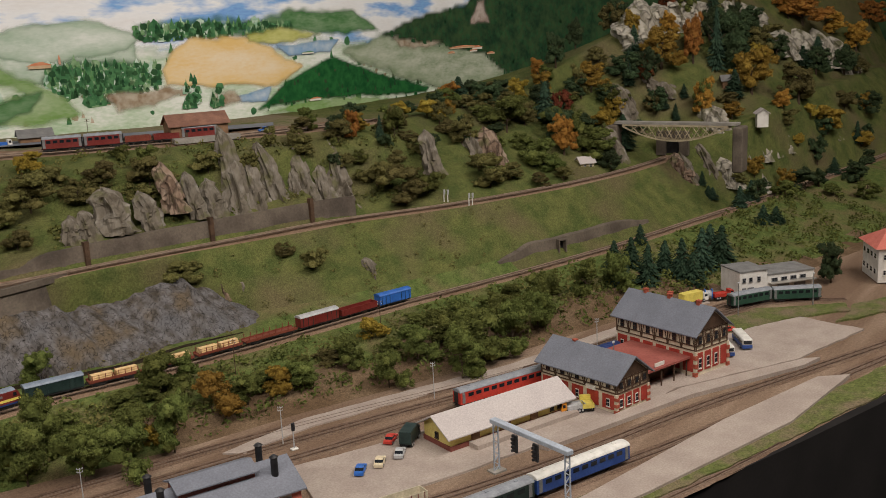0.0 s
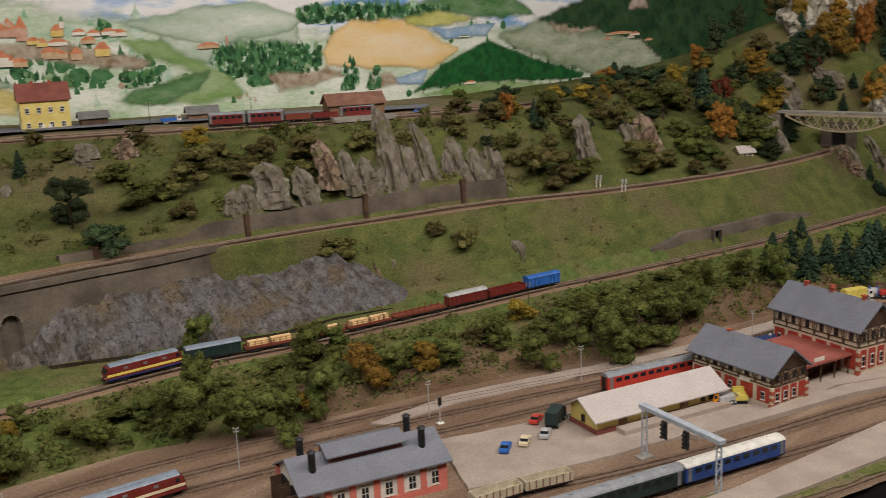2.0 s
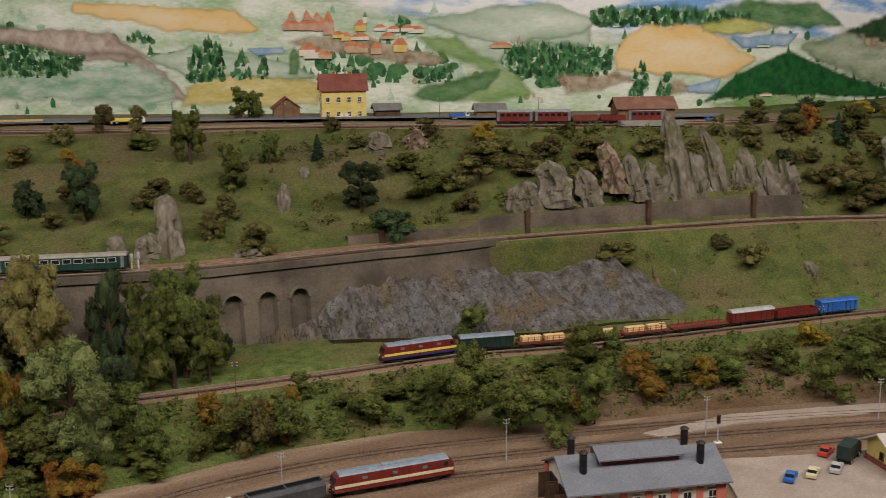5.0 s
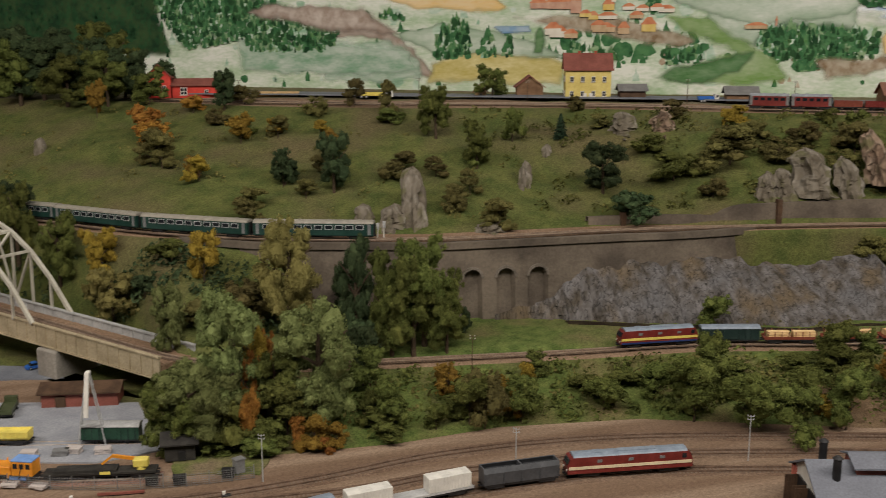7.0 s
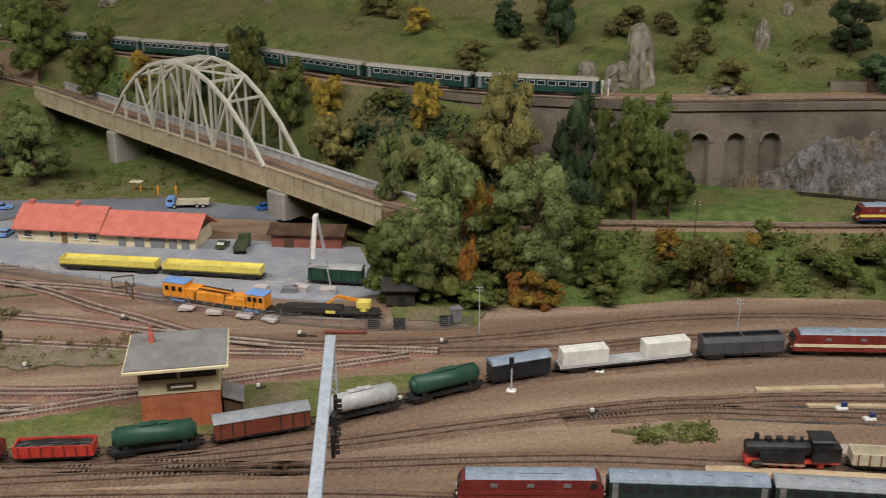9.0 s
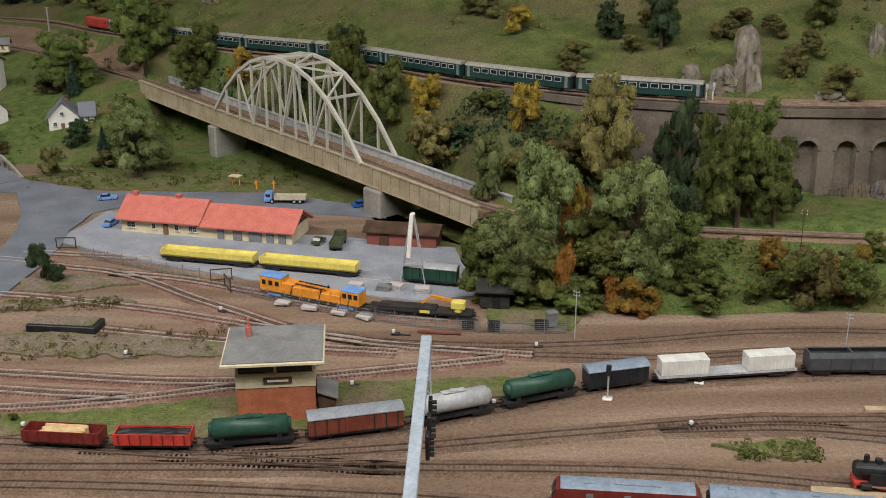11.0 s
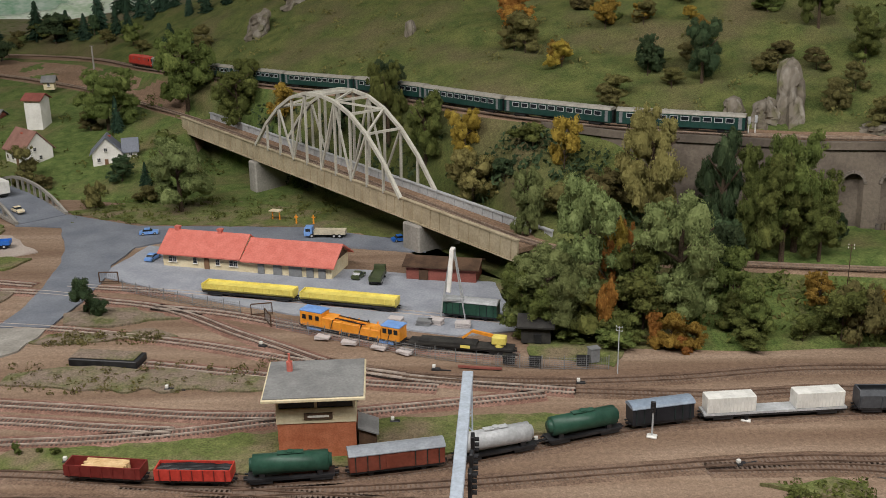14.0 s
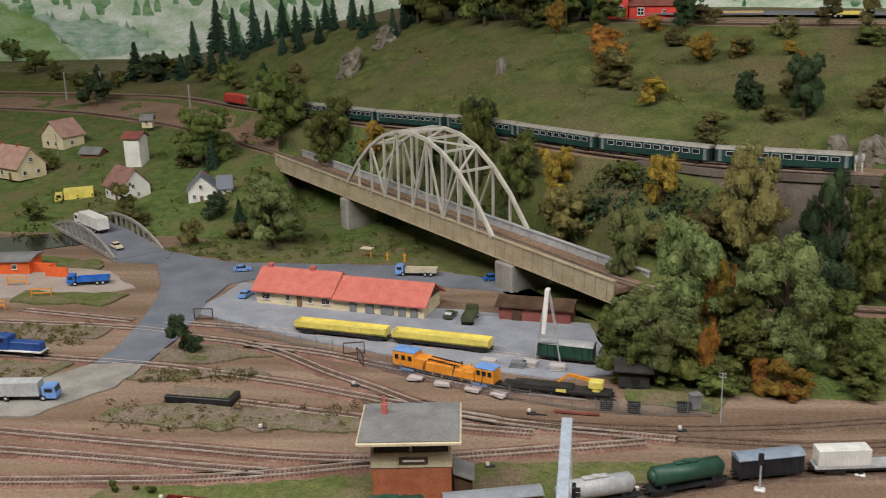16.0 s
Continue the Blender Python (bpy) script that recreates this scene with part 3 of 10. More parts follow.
def backdrop():
    bm = bmesh.new()
    cols = []
    for u in _len:
        cols.append([bm.verts.new(on_back(u, v, o)) for v, o in ((0.0, 0), (1.6, 0), (1.6, -0.01), (0.0, -0.01))])
    for a, b in zip(cols, cols[1:]):
        for k in range(4):
            bm.faces.new((a[k], b[k], b[(k + 1) % 4], a[(k + 1) % 4]))
    m = surface("sky_paint", (0.2, 0.4, 0.74), (0.8, 0.8, 0.8), 5.0, 0.9, 0.03, 12, c=(0.84, 0.86, 0.88), stretch=3.5)
    ob = part("backdrop", bm, m, label="curved board painted with sky, hills, fields and villages", kind="structure", smooth=False)
    return tagged(ob, category="backdrop")


BACKDROP = backdrop()


# ---- tracks ----
def track(name, pts, z=None, label="rusty rails on sleepers", gap=0.0056, dusty=False):
    """Two rails on sleepers along a smooth line."""
    line = smooth_line(pts if z is None else [(x, y, z) for x, y in pts], 0.02)
    root = thing(name, pose(0, 0, 0), label, "track", "model railway tracks", "structure")
    if z == 0.0:
        bm = bmesh.new()
        last = None
        for i, p in enumerate(line):
            d = (line[min(i + 1, len(line) - 1)] - line[max(i - 1, 0)])
            n = Vector((-d.y, d.x, 0)).normalized()
            w = 0.0145 + 0.002 * noise.noise(p * 40)
            q = [bm.verts.new(p + n * o + Vector((0, 0, h))) for o, h in ((-w - 0.004, 0.0001), (-w, 0.0009), (w, 0.0009), (w + 0.004, 0.0001))]
            if last:
                for k in range(3):
                    bm.faces.new((last[k], q[k], q[k + 1], last[k + 1]))
            last = q
        part("ballast", bm, M_BALLAST if dusty else M_BALLAST_RED, root)
    verts, faces = [], []
    for p, d in walk_line(line, gap):
        d = Vector((d.x, d.y, 0)).normalized()
        n = Vector((-d.y, d.x, 0))
        i = len(verts)
        j = random.uniform(-0.0004, 0.0004)
        for zz in (0.0, 0.0014):
            for a, b in ((-1, -1), (1, -1), (1, 1), (-1, 1)):
                verts.append(p + d * (0.0013 * a + j) + n * 0.0108 * b + Vector((0, 0, zz)))
        faces += [(i + 4, i + 5, i + 6, i + 7), (i, i + 1, i + 5, i + 4), (i + 1, i + 2, i + 6, i + 5), (i + 2, i + 3, i + 7, i + 6), (i + 3, i, i + 4, i + 7)]
    me = bpy.data.meshes.new("sleepers")
    me.from_pydata(verts, [], faces)
    me.materials.append(M_SLEEPER_DUSTY if dusty else M_SLEEPER)
    ob = new("sleepers", me)
    ob.parent = root
    tagged(ob, kind="stuff")
    for side in (-1, 1):
        verts, faces = [], []
        for i, p in enumerate(line):
            d = (line[min(i + 1, len(line) - 1)] - line[max(i - 1, 0)])
            n = Vector((-d.y, d.x, 0)).normalized()
            for off, zz in ((-0.0008, 0.0012), (-0.0008, 0.0032), (0.0008, 0.0032), (0.0008, 0.0012)):
                verts.append(p + n * (side * 0.0062 + off) + Vector((0, 0, zz)))
            if i:
                a = 4 * i
                faces += [(a - 4, a, a + 1, a - 3), (a - 3, a + 1, a + 2, a - 2), (a - 2, a + 2, a + 3, a - 1)]
        me = bpy.data.meshes.new("rail")
        me.from_pydata(verts, [], faces)
        me.materials.append(M_RAIL_RUSTY if dusty and z is not None else M_RAIL if z is None else M_RAIL_GLINT)
        ob = new("rail", me)
        ob.parent = root
    return line


LINE_FREIGHT = track("freight_line", [(x, y, z - 0.002) for x, y, z in FREIGHT], dusty=True)
LINE_UPPER = track("upper_line", [(x, y, z - 0.002) for x, y, z in UPPER if x < 3.15], dusty=True)
YARD = {
    "hill": [(-0.154, 1.326), (-0.043, 1.279), (0.138, 1.252), (0.31, 1.256), (0.52, 1.28), (0.78, 1.25), (1.14, 1.13), (1.4, 1.02), (1.75, 0.86), (2.1, 0.755), (2.5, 0.62)],
    "second_west": [(-0.947, 1.665), (-0.71, 1.634), (-0.61, 1.611), (-0.541, 1.582), (-0.456, 1.555), (-0.383, 1.51), (-0.3, 1.438), (-0.225, 1.382), (-0.154, 1.326), (-0.089, 1.29), (0.025, 1.254), (0.18, 1.222)],
    "second": [(0.18, 1.222), (0.36, 1.205), (0.52, 1.215), (0.76, 1.19), (1.1, 1.08), (1.38, 0.97), (1.75, 0.815), (2.1, 0.71), (2.4, 0.6)],
    "third": [(-0.95, 1.275), (-0.742, 1.244), (-0.545, 1.21), (-0.432, 1.192), (-0.321, 1.173), (-0.221, 1.165), (-0.131, 1.169), (-0.06, 1.18), (0.14, 1.215)],
    "main": [(-0.95, 1.066), (-0.476, 1.034), (-0.378, 1.019), (-0.281, 1.008), (-0.207, 1.006), (-0.122, 1.015), (-0.036, 1.029), (0.028, 1.046), (0.1, 1.07), (0.26, 1.125), (0.42, 1.145), (0.55, 1.15), (0.76, 1.13), (1.06, 1.03), (1.3, 0.935), (1.51, 0.86), (1.7, 0.79), (2.0, 0.7), (2.31, 0.65), (2.42, 0.56), (2.49, 0.45)],
    "shed_far": [(-0.22, 0.985), (-0.02, 0.995), (0.2, 1.02), (0.4, 1.04), (0.48, 1.037), (0.57, 1.033), (0.7, 1.015), (0.8, 0.993), (0.93, 0.952)],
    "shed_near": [(0.3, 1.022), (0.45, 1.02), (0.545, 1.002), (0.675, 0.975), (0.8, 0.945), (0.9, 0.913)],
    "goods": [(-0.6, 0.985), (-0.32, 0.972), (0.04, 0.955), (0.29, 0.935), (0.46, 0.9), (0.6, 0.872), (0.8, 0.815), (1.08, 0.74), (1.25, 0.665), (1.42, 0.595), (1.7, 0.5), (2.0, 0.38), (2.3, 0.26)],
    "coach": [(-0.6, 0.955), (-0.3, 0.935), (0.0, 0.9), (0.16, 0.872), (0.3, 0.85), (0.6, 0.785), (1.0, 0.665), (1.23, 0.585), (1.39, 0.53), (1.55, 0.47), (1.9, 0.35), (2.2, 0.25), (2.6, 0.1)],
    "outer": [(0.9, 0.63), (1.2, 0.475), (1.45, 0.385), (1.75, 0.305), (2.05, 0.23), (2.5, 0.1)],
    "ladder": [(-0.862, 1.096), (-0.537, 1.107), (-0.407, 1.113), (-0.31, 1.127), (-0.218, 1.147), (-0.137, 1.163)],
    "stub": [(-0.405, 1.329), (-0.33, 1.309), (-0.233, 1.285), (-0.117, 1.261), (0.003, 1.239)],
    "link": [(-0.93, 1.525), (-0.586, 1.466), (-0.466, 1.433), (-0.34, 1.393), (-0.244, 1.353), (-0.153, 1.315), (-0.043, 1.276)],
    "upper_ladder": [(-0.905, 1.213), (-0.527, 1.163), (-0.417, 1.144), (-0.318, 1.131)],
    "loop": [(-0.9, 1.72), (-0.68, 1.66)],
    "cross": [(-0.344, 1.011), (-0.217, 0.989), (-0.094, 0.97), (0.026, 0.951)],
    "wagons": [(-0.62, 1.655), (-0.378, 1.603), (-0.05, 1.507), (0.105, 1.46)],
    "tamper": [(-0.45, 1.55), (-0.33, 1.515), (-0.207, 1.456), (-0.048, 1.378), (0.115, 1.335)],
}
LINES = {k: track("yard_track", v, 0.0, dusty=k in ("hill", "second", "main", "shed_far", "shed_near", "goods", "coach", "outer", "cross")) for k, v in YARD.items()}
LINES["top_a"] = track("upper_station_track", [(x, yz(x, CREST)[0] + 0.05, 0.414) for x in (0.15, 0.4, 0.7, 1.0, 1.3, 1.55, 1.8, 2.05, 2.3)])
LINES["top_b"] = track("upper_station_track", [(x, yz(x, CREST)[0] + 0.09, 0.415) for x in (0.3, 0.6, 0.9, 1.2, 1.5, 1.75, 2.0, 2.2)])


# ---- paving, roads and lawns lie as thin sheets on the ground ----
def inside(x, y, poly):
    hit = False
    for (x1, y1), (x2, y2) in zip(poly, poly[1:] + poly[:1]):
        if (y1 > y) != (y2 > y) and x < (x2 - x1) * (y - y1) / (y2 - y1) + x1:
            hit = not hit
    return hit


def sheet(name, poly, mat, top, label, ragged=0.0, category="paving", thick=None):
    """A sheet with its own thickness, with an uneven outline if ragged."""
    pts = []
    for (x1, y1), (x2, y2) in zip(poly, poly[1:] + poly[:1]):
        n = max(1, int(math.hypot(x2 - x1, y2 - y1) / (0.012 if ragged else 0.04)))
        for k in range(n):
            x, y = x1 + (x2 - x1) * k / n, y1 + (y2 - y1) * k / n
            q = Vector((x * 30, y * 30, top * 900))
            pts.append((x + ragged * noise.noise(q), y + ragged * noise.noise(q + Vector((9, 4, 2)))))
    bm = bmesh.new()
    prism(bm, pts, "z", top - (thick or max(0.0015, top - 0.0002)), top)
    ob = part(name, bm, mat, label=label, kind="structure")
    return tagged(ob, category=category)


M_LOGS_PALE = surface("pale_sand", (0.4, 0.3, 0.19), (0.5, 0.39, 0.26), 40, 0.9, 0.15, 8)
sheet("pavement", [(1.07, 0.8), (1.17, 0.95), (1.33, 0.875), (1.62, 0.775), (2.0, 0.675), (2.12, 0.6), (2.3, 0.5), (2.27, 0.36), (2.02, 0.425), (1.77, 0.565), (1.66, 0.575), (1.45, 0.65), (1.25, 0.72)],
      M_PAVE, 0.004, "pale beige paved station forecourt", 0.004)
sheet("platform", [(1.42, 0.655), (1.77, 0.55), (2.02, 0.41), (2.04, 0.385), (1.98, 0.4), (1.74, 0.525), (1.42, 0.635)], M_PAVE, 0.008, "narrow pale concrete platform beside the station")
sheet("platform", [(0.98, 0.6), (1.3, 0.507), (1.66, 0.435), (1.93, 0.36), (1.97, 0.312), (1.7, 0.338), (1.35, 0.435), (0.95, 0.575)], M_PAVE, 0.008, "long pale concrete island platform")
sheet("path", [(1.15, 1.09), (1.33, 1.075), (1.55, 0.985), (1.73, 0.905), (2.0, 0.84), (2.35, 0.745), (2.33, 0.715), (2.0, 0.8), (1.72, 0.875), (1.53, 0.95), (1.32, 1.035), (1.17, 1.06)], M_PAVE, 0.003,
      "pale gravel path along the foot of the hill", 0.004)
sheet("platform", [(0.5, 0.93), (0.62, 0.915), (0.8, 0.86), (0.79, 0.842), (0.6, 0.894)], M_PAVE, 0.005, "short sandy loading platform beside the goods track", 0.002)
sheet("pavement", [(-0.585, 1.7), (-0.54, 1.87), (-0.16, 1.715), (-0.12, 1.71), (0.1, 1.635), (0.122, 1.425), (0.03, 1.41), (-0.22, 1.505), (-0.39, 1.585)], M_GREYPAVE, 0.0026, "bluish grey paved depot yard", 0.003)
sheet("road", [(-0.85, 2.02), (-0.78, 2.1), (-0.6, 2.0), (-0.26, 1.97), (-0.02, 1.86), (-0.02, 1.8), (-0.26, 1.87), (-0.5, 1.905), (-0.565, 1.86), (-0.578, 1.758), (-0.567, 1.66), (-0.573, 1.568), (-0.585, 1.47), (-0.67, 1.47), (-0.658, 1.538), (-0.66, 1.643), (-0.672, 1.762), (-0.696, 1.862), (-0.754, 2.0)],
      M_ROAD, 0.003, "dark grey asphalt road with a junction", 0.004, "road")
sheet("road", [(-0.67, 1.466), (-0.588, 1.466), (-0.6, 1.38), (-0.68, 1.28), (-1.1, 1.24), (-1.1, 1.33), (-0.76, 1.37)], M_CONCRETE, 0.0028, "worn light concrete road", 0.006, "road")
sheet("road", [(-1.13, 2.3), (-1.04, 2.38), (-1.45, 2.62), (-2.0, 2.75), (-2.0, 2.66), (-1.5, 2.53)], M_ROAD, 0.003, "grey asphalt village road", 0.003, "road")
sheet("water", [(-1.6, 2.06), (-1.25, 2.2), (-1.0, 2.28), (-0.8, 2.38), (-0.79, 2.3), (-0.9, 2.19), (-1.1, 2.09), (-1.6, 1.95)], paint("dark_water", (0.016, 0.018, 0.014), 0.15, 0.4), 0.0018, "still dark stream under the road bridge", 0.008, "water")
sheet("yard_surface", [(-1.4, 1.8), (-1.3, 2.0), (-0.95, 1.98), (-0.83, 1.95), (-0.74, 1.84), (-0.85, 1.78)], M_PAVE, 0.0022, "pale dusty gravel works yard", 0.01)
sheet("cinder_bed", [(0.43, 1.05), (0.57, 1.05), (0.7, 1.034), (0.86, 0.99), (0.87, 0.93), (0.8, 0.925), (0.67, 0.958), (0.54, 0.984), (0.44, 1.008)], M_ASH, 0.0007, "dark grey cinders between the shed tracks", 0.005, "cinders", 0.0006)
sheet("walkway", [(0.551, 1.063), (0.711, 1.05), (0.708, 1.041), (0.549, 1.054)], M_LOGS_PALE, 0.0035, "pale sandy walkway strip beside the shed track", 0.001)
sheet("walkway", [(0.593, 1.016), (0.69, 1.001), (0.687, 0.994), (0.594, 1.009)], M_LOGS_PALE, 0.0036, "pale sandy walkway strip beside the shed track", 0.001)
sheet("walkway", [(0.425, 0.9), (0.492, 0.888), (0.607, 0.858), (0.6, 0.842), (0.483, 0.872), (0.421, 0.888)], M_LOGS_PALE, 0.0037, "pale sandy walkway strip beside the shed track", 0.001)
LAWNS = [0.0016]
for poly in ([(-0.6, 2.02), (-0.45, 2.14), (-0.2, 2.02), (0.0, 1.77), (0.15, 1.52), (0.26, 1.36), (0.24, 1.3), (0.13, 1.33), (0.13, 1.42), (0.11, 1.65), (-0.02, 1.75), (-0.03, 1.87), (-0.26, 1.985)],
             [(-0.78, 2.12), (-0.6, 2.21), (-0.4, 2.17), (-0.2, 2.06), (-0.2, 1.97), (-0.3, 1.99), (-0.6, 2.02), (-0.76, 2.1)], [(-0.52, 1.045), (-0.496, 1.083), (-0.375, 1.098), (-0.204, 1.121), (-0.078, 1.15), (0.081, 1.16), (0.2, 1.158), (0.157, 1.12), (0.05, 1.075), (-0.05, 1.045), (-0.183, 1.03), (-0.39, 1.038)],
             [(-0.58, 1.44), (-0.42, 1.45), (-0.38, 1.425), (-0.5, 1.405), (-0.6, 1.41)],
             [(-0.58, 1.31), (-0.46, 1.32), (-0.22, 1.28), (-0.22, 1.24), (-0.4, 1.24), (-0.58, 1.27)],
             [(-0.92, 1.58), (-0.71, 1.57), (-0.7, 1.63), (-0.92, 1.64)], [(-0.93, 1.42), (-0.72, 1.41), (-0.7, 1.47), (-0.92, 1.48)],
             [(-0.58, 1.53), (-0.5, 1.55), (-0.4, 1.49), (-0.5, 1.47), (-0.57, 1.48)],
             [(-0.95, 1.76), (-0.76, 1.74), (-0.74, 1.8), (-0.95, 1.82)], [(-1.05, 2.0), (-0.86, 1.96), (-0.87, 2.02), (-1.05, 2.07)],
             [(0.35, 0.985), (0.38, 0.985), (0.43, 0.996), (0.462, 0.982), (0.46, 0.958), (0.425, 0.948), (0.397, 0.966)],
             [(2.32, 0.6), (2.22, 0.64), (2.1, 0.6), (2.28, 0.52), (2.4, 0.42), (2.45, 0.44)], [(2.3, 0.42), (2.5, 0.3), (2.6, 0.33), (2.45, 0.42)]):
    LAWNS[0] += 0.00025
    sparse = poly[0] in ((-0.58, 1.44), (-0.58, 1.31), (-0.92, 1.58), (-0.93, 1.42), (-0.58, 1.53))
    sheet("lawn", poly, M_WEED if sparse else M_LAWN, LAWNS[0], "sparse weeds on grey-brown soil" if sparse else "short green and straw-coloured model grass", 0.016 if sparse else 0.012, "grass")


def front_grass():
    pts = [(x / 20, interp(x / 20, FRONT)) for x in range(18, 92)]
    sheet("grass_verge", pts + [(x, y + 0.075) for x, y in reversed(pts)], M_LAWN, 0.0036, "strip of green grass along the table edge", 0.006, "grass")


front_grass()


# ---- retaining walls ----
M_STONE_RING = surface("ring_stone", (0.13, 0.112, 0.092), (0.2, 0.172, 0.145), 30, 0.9, 0.3, 8)


def arch_wall():
    """A stone wall that carries the upper line, with three blind arches; it follows the line."""
    xs = np.arange(0.30, 1.3, 0.004)
    zs = np.arange(0.06, 0.213, 0.004)
    arches = ((0.702, 0.017), (0.766, 0.017), (0.828, 0.017))
    bm = bmesh.new()
    grid = []
    for x in xs:
        yu, zu = yz(float(x), UPPER)
        col = []
        for z in zs:
            set_back = 0.0
            for ax, hw in arches:
                if abs(x - ax) < hw and z < 0.149 + math.sqrt(max(0, hw * hw - (x - ax) ** 2)):
                    set_back = 0.012
            y = yu - 0.036 + set_back - (0.213 - z) * 0.07 + max(0.0, float(x) - 1.02) ** 2 * 0.55
            col.append(bm.verts.new((float(x), y, float(z))))
        col.append(bm.verts.new((float(x), yu - 0.004, 0.2135)))
        grid.append(col)
    for a, b in zip(grid, grid[1:]):
        for j in range(len(a) - 1):
            bm.faces.new((a[j], b[j], b[j + 1], a[j + 1]))
    root = thing("retaining_wall", pose(0, 0, 0), "dark grey stone wall with three blind arches under the track", "wall", kind="structure")
    part("masonry", bm, M_WALL, root)
    for ax, hw in arches:
        bm = bmesh.new()
        n = 12
        yu, _ = yz(ax, UPPER)
        for k in range(n):
            a0, a1 = math.pi * k / n, math.pi * (k + 0.9) / n
            q = []
            for r in (hw, hw + 0.005):
                for a in (a0, a1):
                    x, z = ax + r * math.cos(a), 0.149 + r * math.sin(a)
                    q.append((x, yz(x, UPPER)[0] - 0.037 - (0.213 - z) * 0.07, z))
            f = [bm.verts.new((x, y - 0.0015, z)) for x, y, z in (q[0], q[1], q[3], q[2])]
            g = [bm.verts.new((x, y + 0.002, z)) for x, y, z in (q[0], q[1], q[3], q[2])]
            bm.faces.new(f)
            for i in range(4):
                bm.faces.new((f[i], f[(i + 1) % 4], g[(i + 1) % 4], g[i]))
        part("arch_ring", bm, M_STONE_RING, root, "ring of lighter stones")
    bm = bmesh.new()
    prev = None
    for x in np.arange(0.2, 1.3, 0.02):
        yu, zu = yz(float(x), UPPER)
        back = max(0.0, float(x) - 1.02) ** 2 * 0.55
        q = [bm.verts.new((float(x), yu + o + back, zz)) for o, zz in ((-0.041, 0.206), (-0.041, 0.2185), (-0.03, 0.2185), (-0.03, 0.206))]
        if prev:
            for i in range(4):
                bm.faces.new((prev[i], q[i], q[(i + 1) % 4], prev[(i + 1) % 4]))
        prev = q
    part("coping", bm, M_WALL, root, "narrow stone edge")


arch_wall()


def tunnel_portal():
    """Where the upper line runs into the wooded hill."""
    yu, zu = yz(3.13, UPPER)
    root = thing("tunnel_portal", pose(3.13, yu, zu - 0.006, 0, 0, -82), "dark stone tunnel mouth under the wooded hill", "tunnel", kind="structure")
    bm = bmesh.new()
    n, hw, h = 12, 0.022, 0.032
    inner = [(-hw, 0.0)] + [(-hw * math.cos(math.pi * k / n), h + hw * math.sin(math.pi * k / n)) for k in range(n + 1)] + [(hw, 0.0)]
    outer = [(-0.05, 0.0), (-0.05, 0.075), (0.05, 0.075), (0.05, 0.0)]
    prism(bm, outer + inner[::-1], "y", -0.01, 0.01)
    part("masonry", bm, M_WALL, root)
    bm = bmesh.new()
    prism(bm, inner, "y", 0.012, 0.03)
    part("bore", bm, M_BLACK, root, "black tunnel bore")


tunnel_portal()


def upper_wall():
    root = thing("retaining_wall", pose(0, 0, 0), "low dark stone wall with buttresses behind the track", "wall", kind="structure")
    bm = bmesh.new()
    prev = None
    for x in np.arange(0.98, 2.0, 0.02):
        yu, zu = yz(float(x), UPPER)
        h = interp(x, [(0.98, 0.012), (1.22, 0.014), (1.27, 0.036), (1.5, 0.042), (1.98, 0.046)])
        q = [bm.verts.new((float(x), yu + o, zz)) for o, zz in ((0.002 + bench_back(x), 0.205), (0.005 + bench_back(x), zu + h), (0.016 + bench_back(x), zu + h), (0.022 + bench_back(x), 0.205))]
        if prev:
            for i in range(3):
                bm.faces.new((prev[i], q[i], q[i + 1], prev[i + 1]))
        prev = q
    part("masonry", bm, M_WALL, root)
    for x, h in ((1.05, 0.02), (1.345, 0.046), (1.62, 0.052), (1.87, 0.056)):
        yu, zu = yz(x, UPPER)
        bm = bmesh.new()
        box(bm, x, yu + 0.003 + bench_back(x), 0.21, 0.01, 0.012, h + 0.01, -8)
        part("buttress", bm, M_TIMBER, root)


upper_wall()


# ---- rock ----
def rock_sheet(name, x0, x1, bottom, top, mat, label, depth=0.016, seed=0.0):
    """A cliff that follows the upper line: upright slabs, cracks and ledges."""
    n, m = int((x1 - x0) / 0.0036), 34
    verts, faces = [], []
    for i in range(n + 1):
        x = x0 + (x1 - x0) * i / n
        fade = min(1.0, 10 * min(i, n - i) / n)
        (ya, za), (yb, zb) = bottom(x), top(x)
        for j in range(m + 1):
            t = j / m
            y, z = ya + (yb - ya) * t ** 1.25, za + (zb - za) * t
            w = x + 0.012 * noise.noise(Vector((x * 9, z * 14, seed)))
            q = Vector((w * 30, z * 7, seed))
            slab = noise.cell(Vector((w * 62 + 0.8 * noise.noise(q), z * 6 + 0.7 * noise.noise(q * 1.7) + seed, seed)))
            chip = noise.cell(Vector((w * 140 + noise.noise(q * 2), z * 18 + noise.noise(q * 2), seed)))
            crack = max(0.0, 1 - abs(noise.noise(Vector((w * 55, z * 9, seed + 4)))) * 7)
            out = 0.5 * noise.noise(q) + 0.6 * slab + 0.22 * chip + 0.2 * noise.noise(q * 3.3) - 0.5 * crack
            verts.append((x + 0.0022 * noise.noise(q * 3), y - depth * fade * (out + 0.3) * (1 - 0.35 * t), z + 0.003 * noise.noise(q * 2)))
    for i in range(n):
        for j in range(m):
            a = i * (m + 1) + j
            faces.append((a, a + m + 1, a + m + 2, a + 1))
    me = bpy.data.meshes.new(name)
    me.from_pydata(verts, [], faces)
    me.materials.append(mat)
    return tagged(new(name, me), label, "rock")


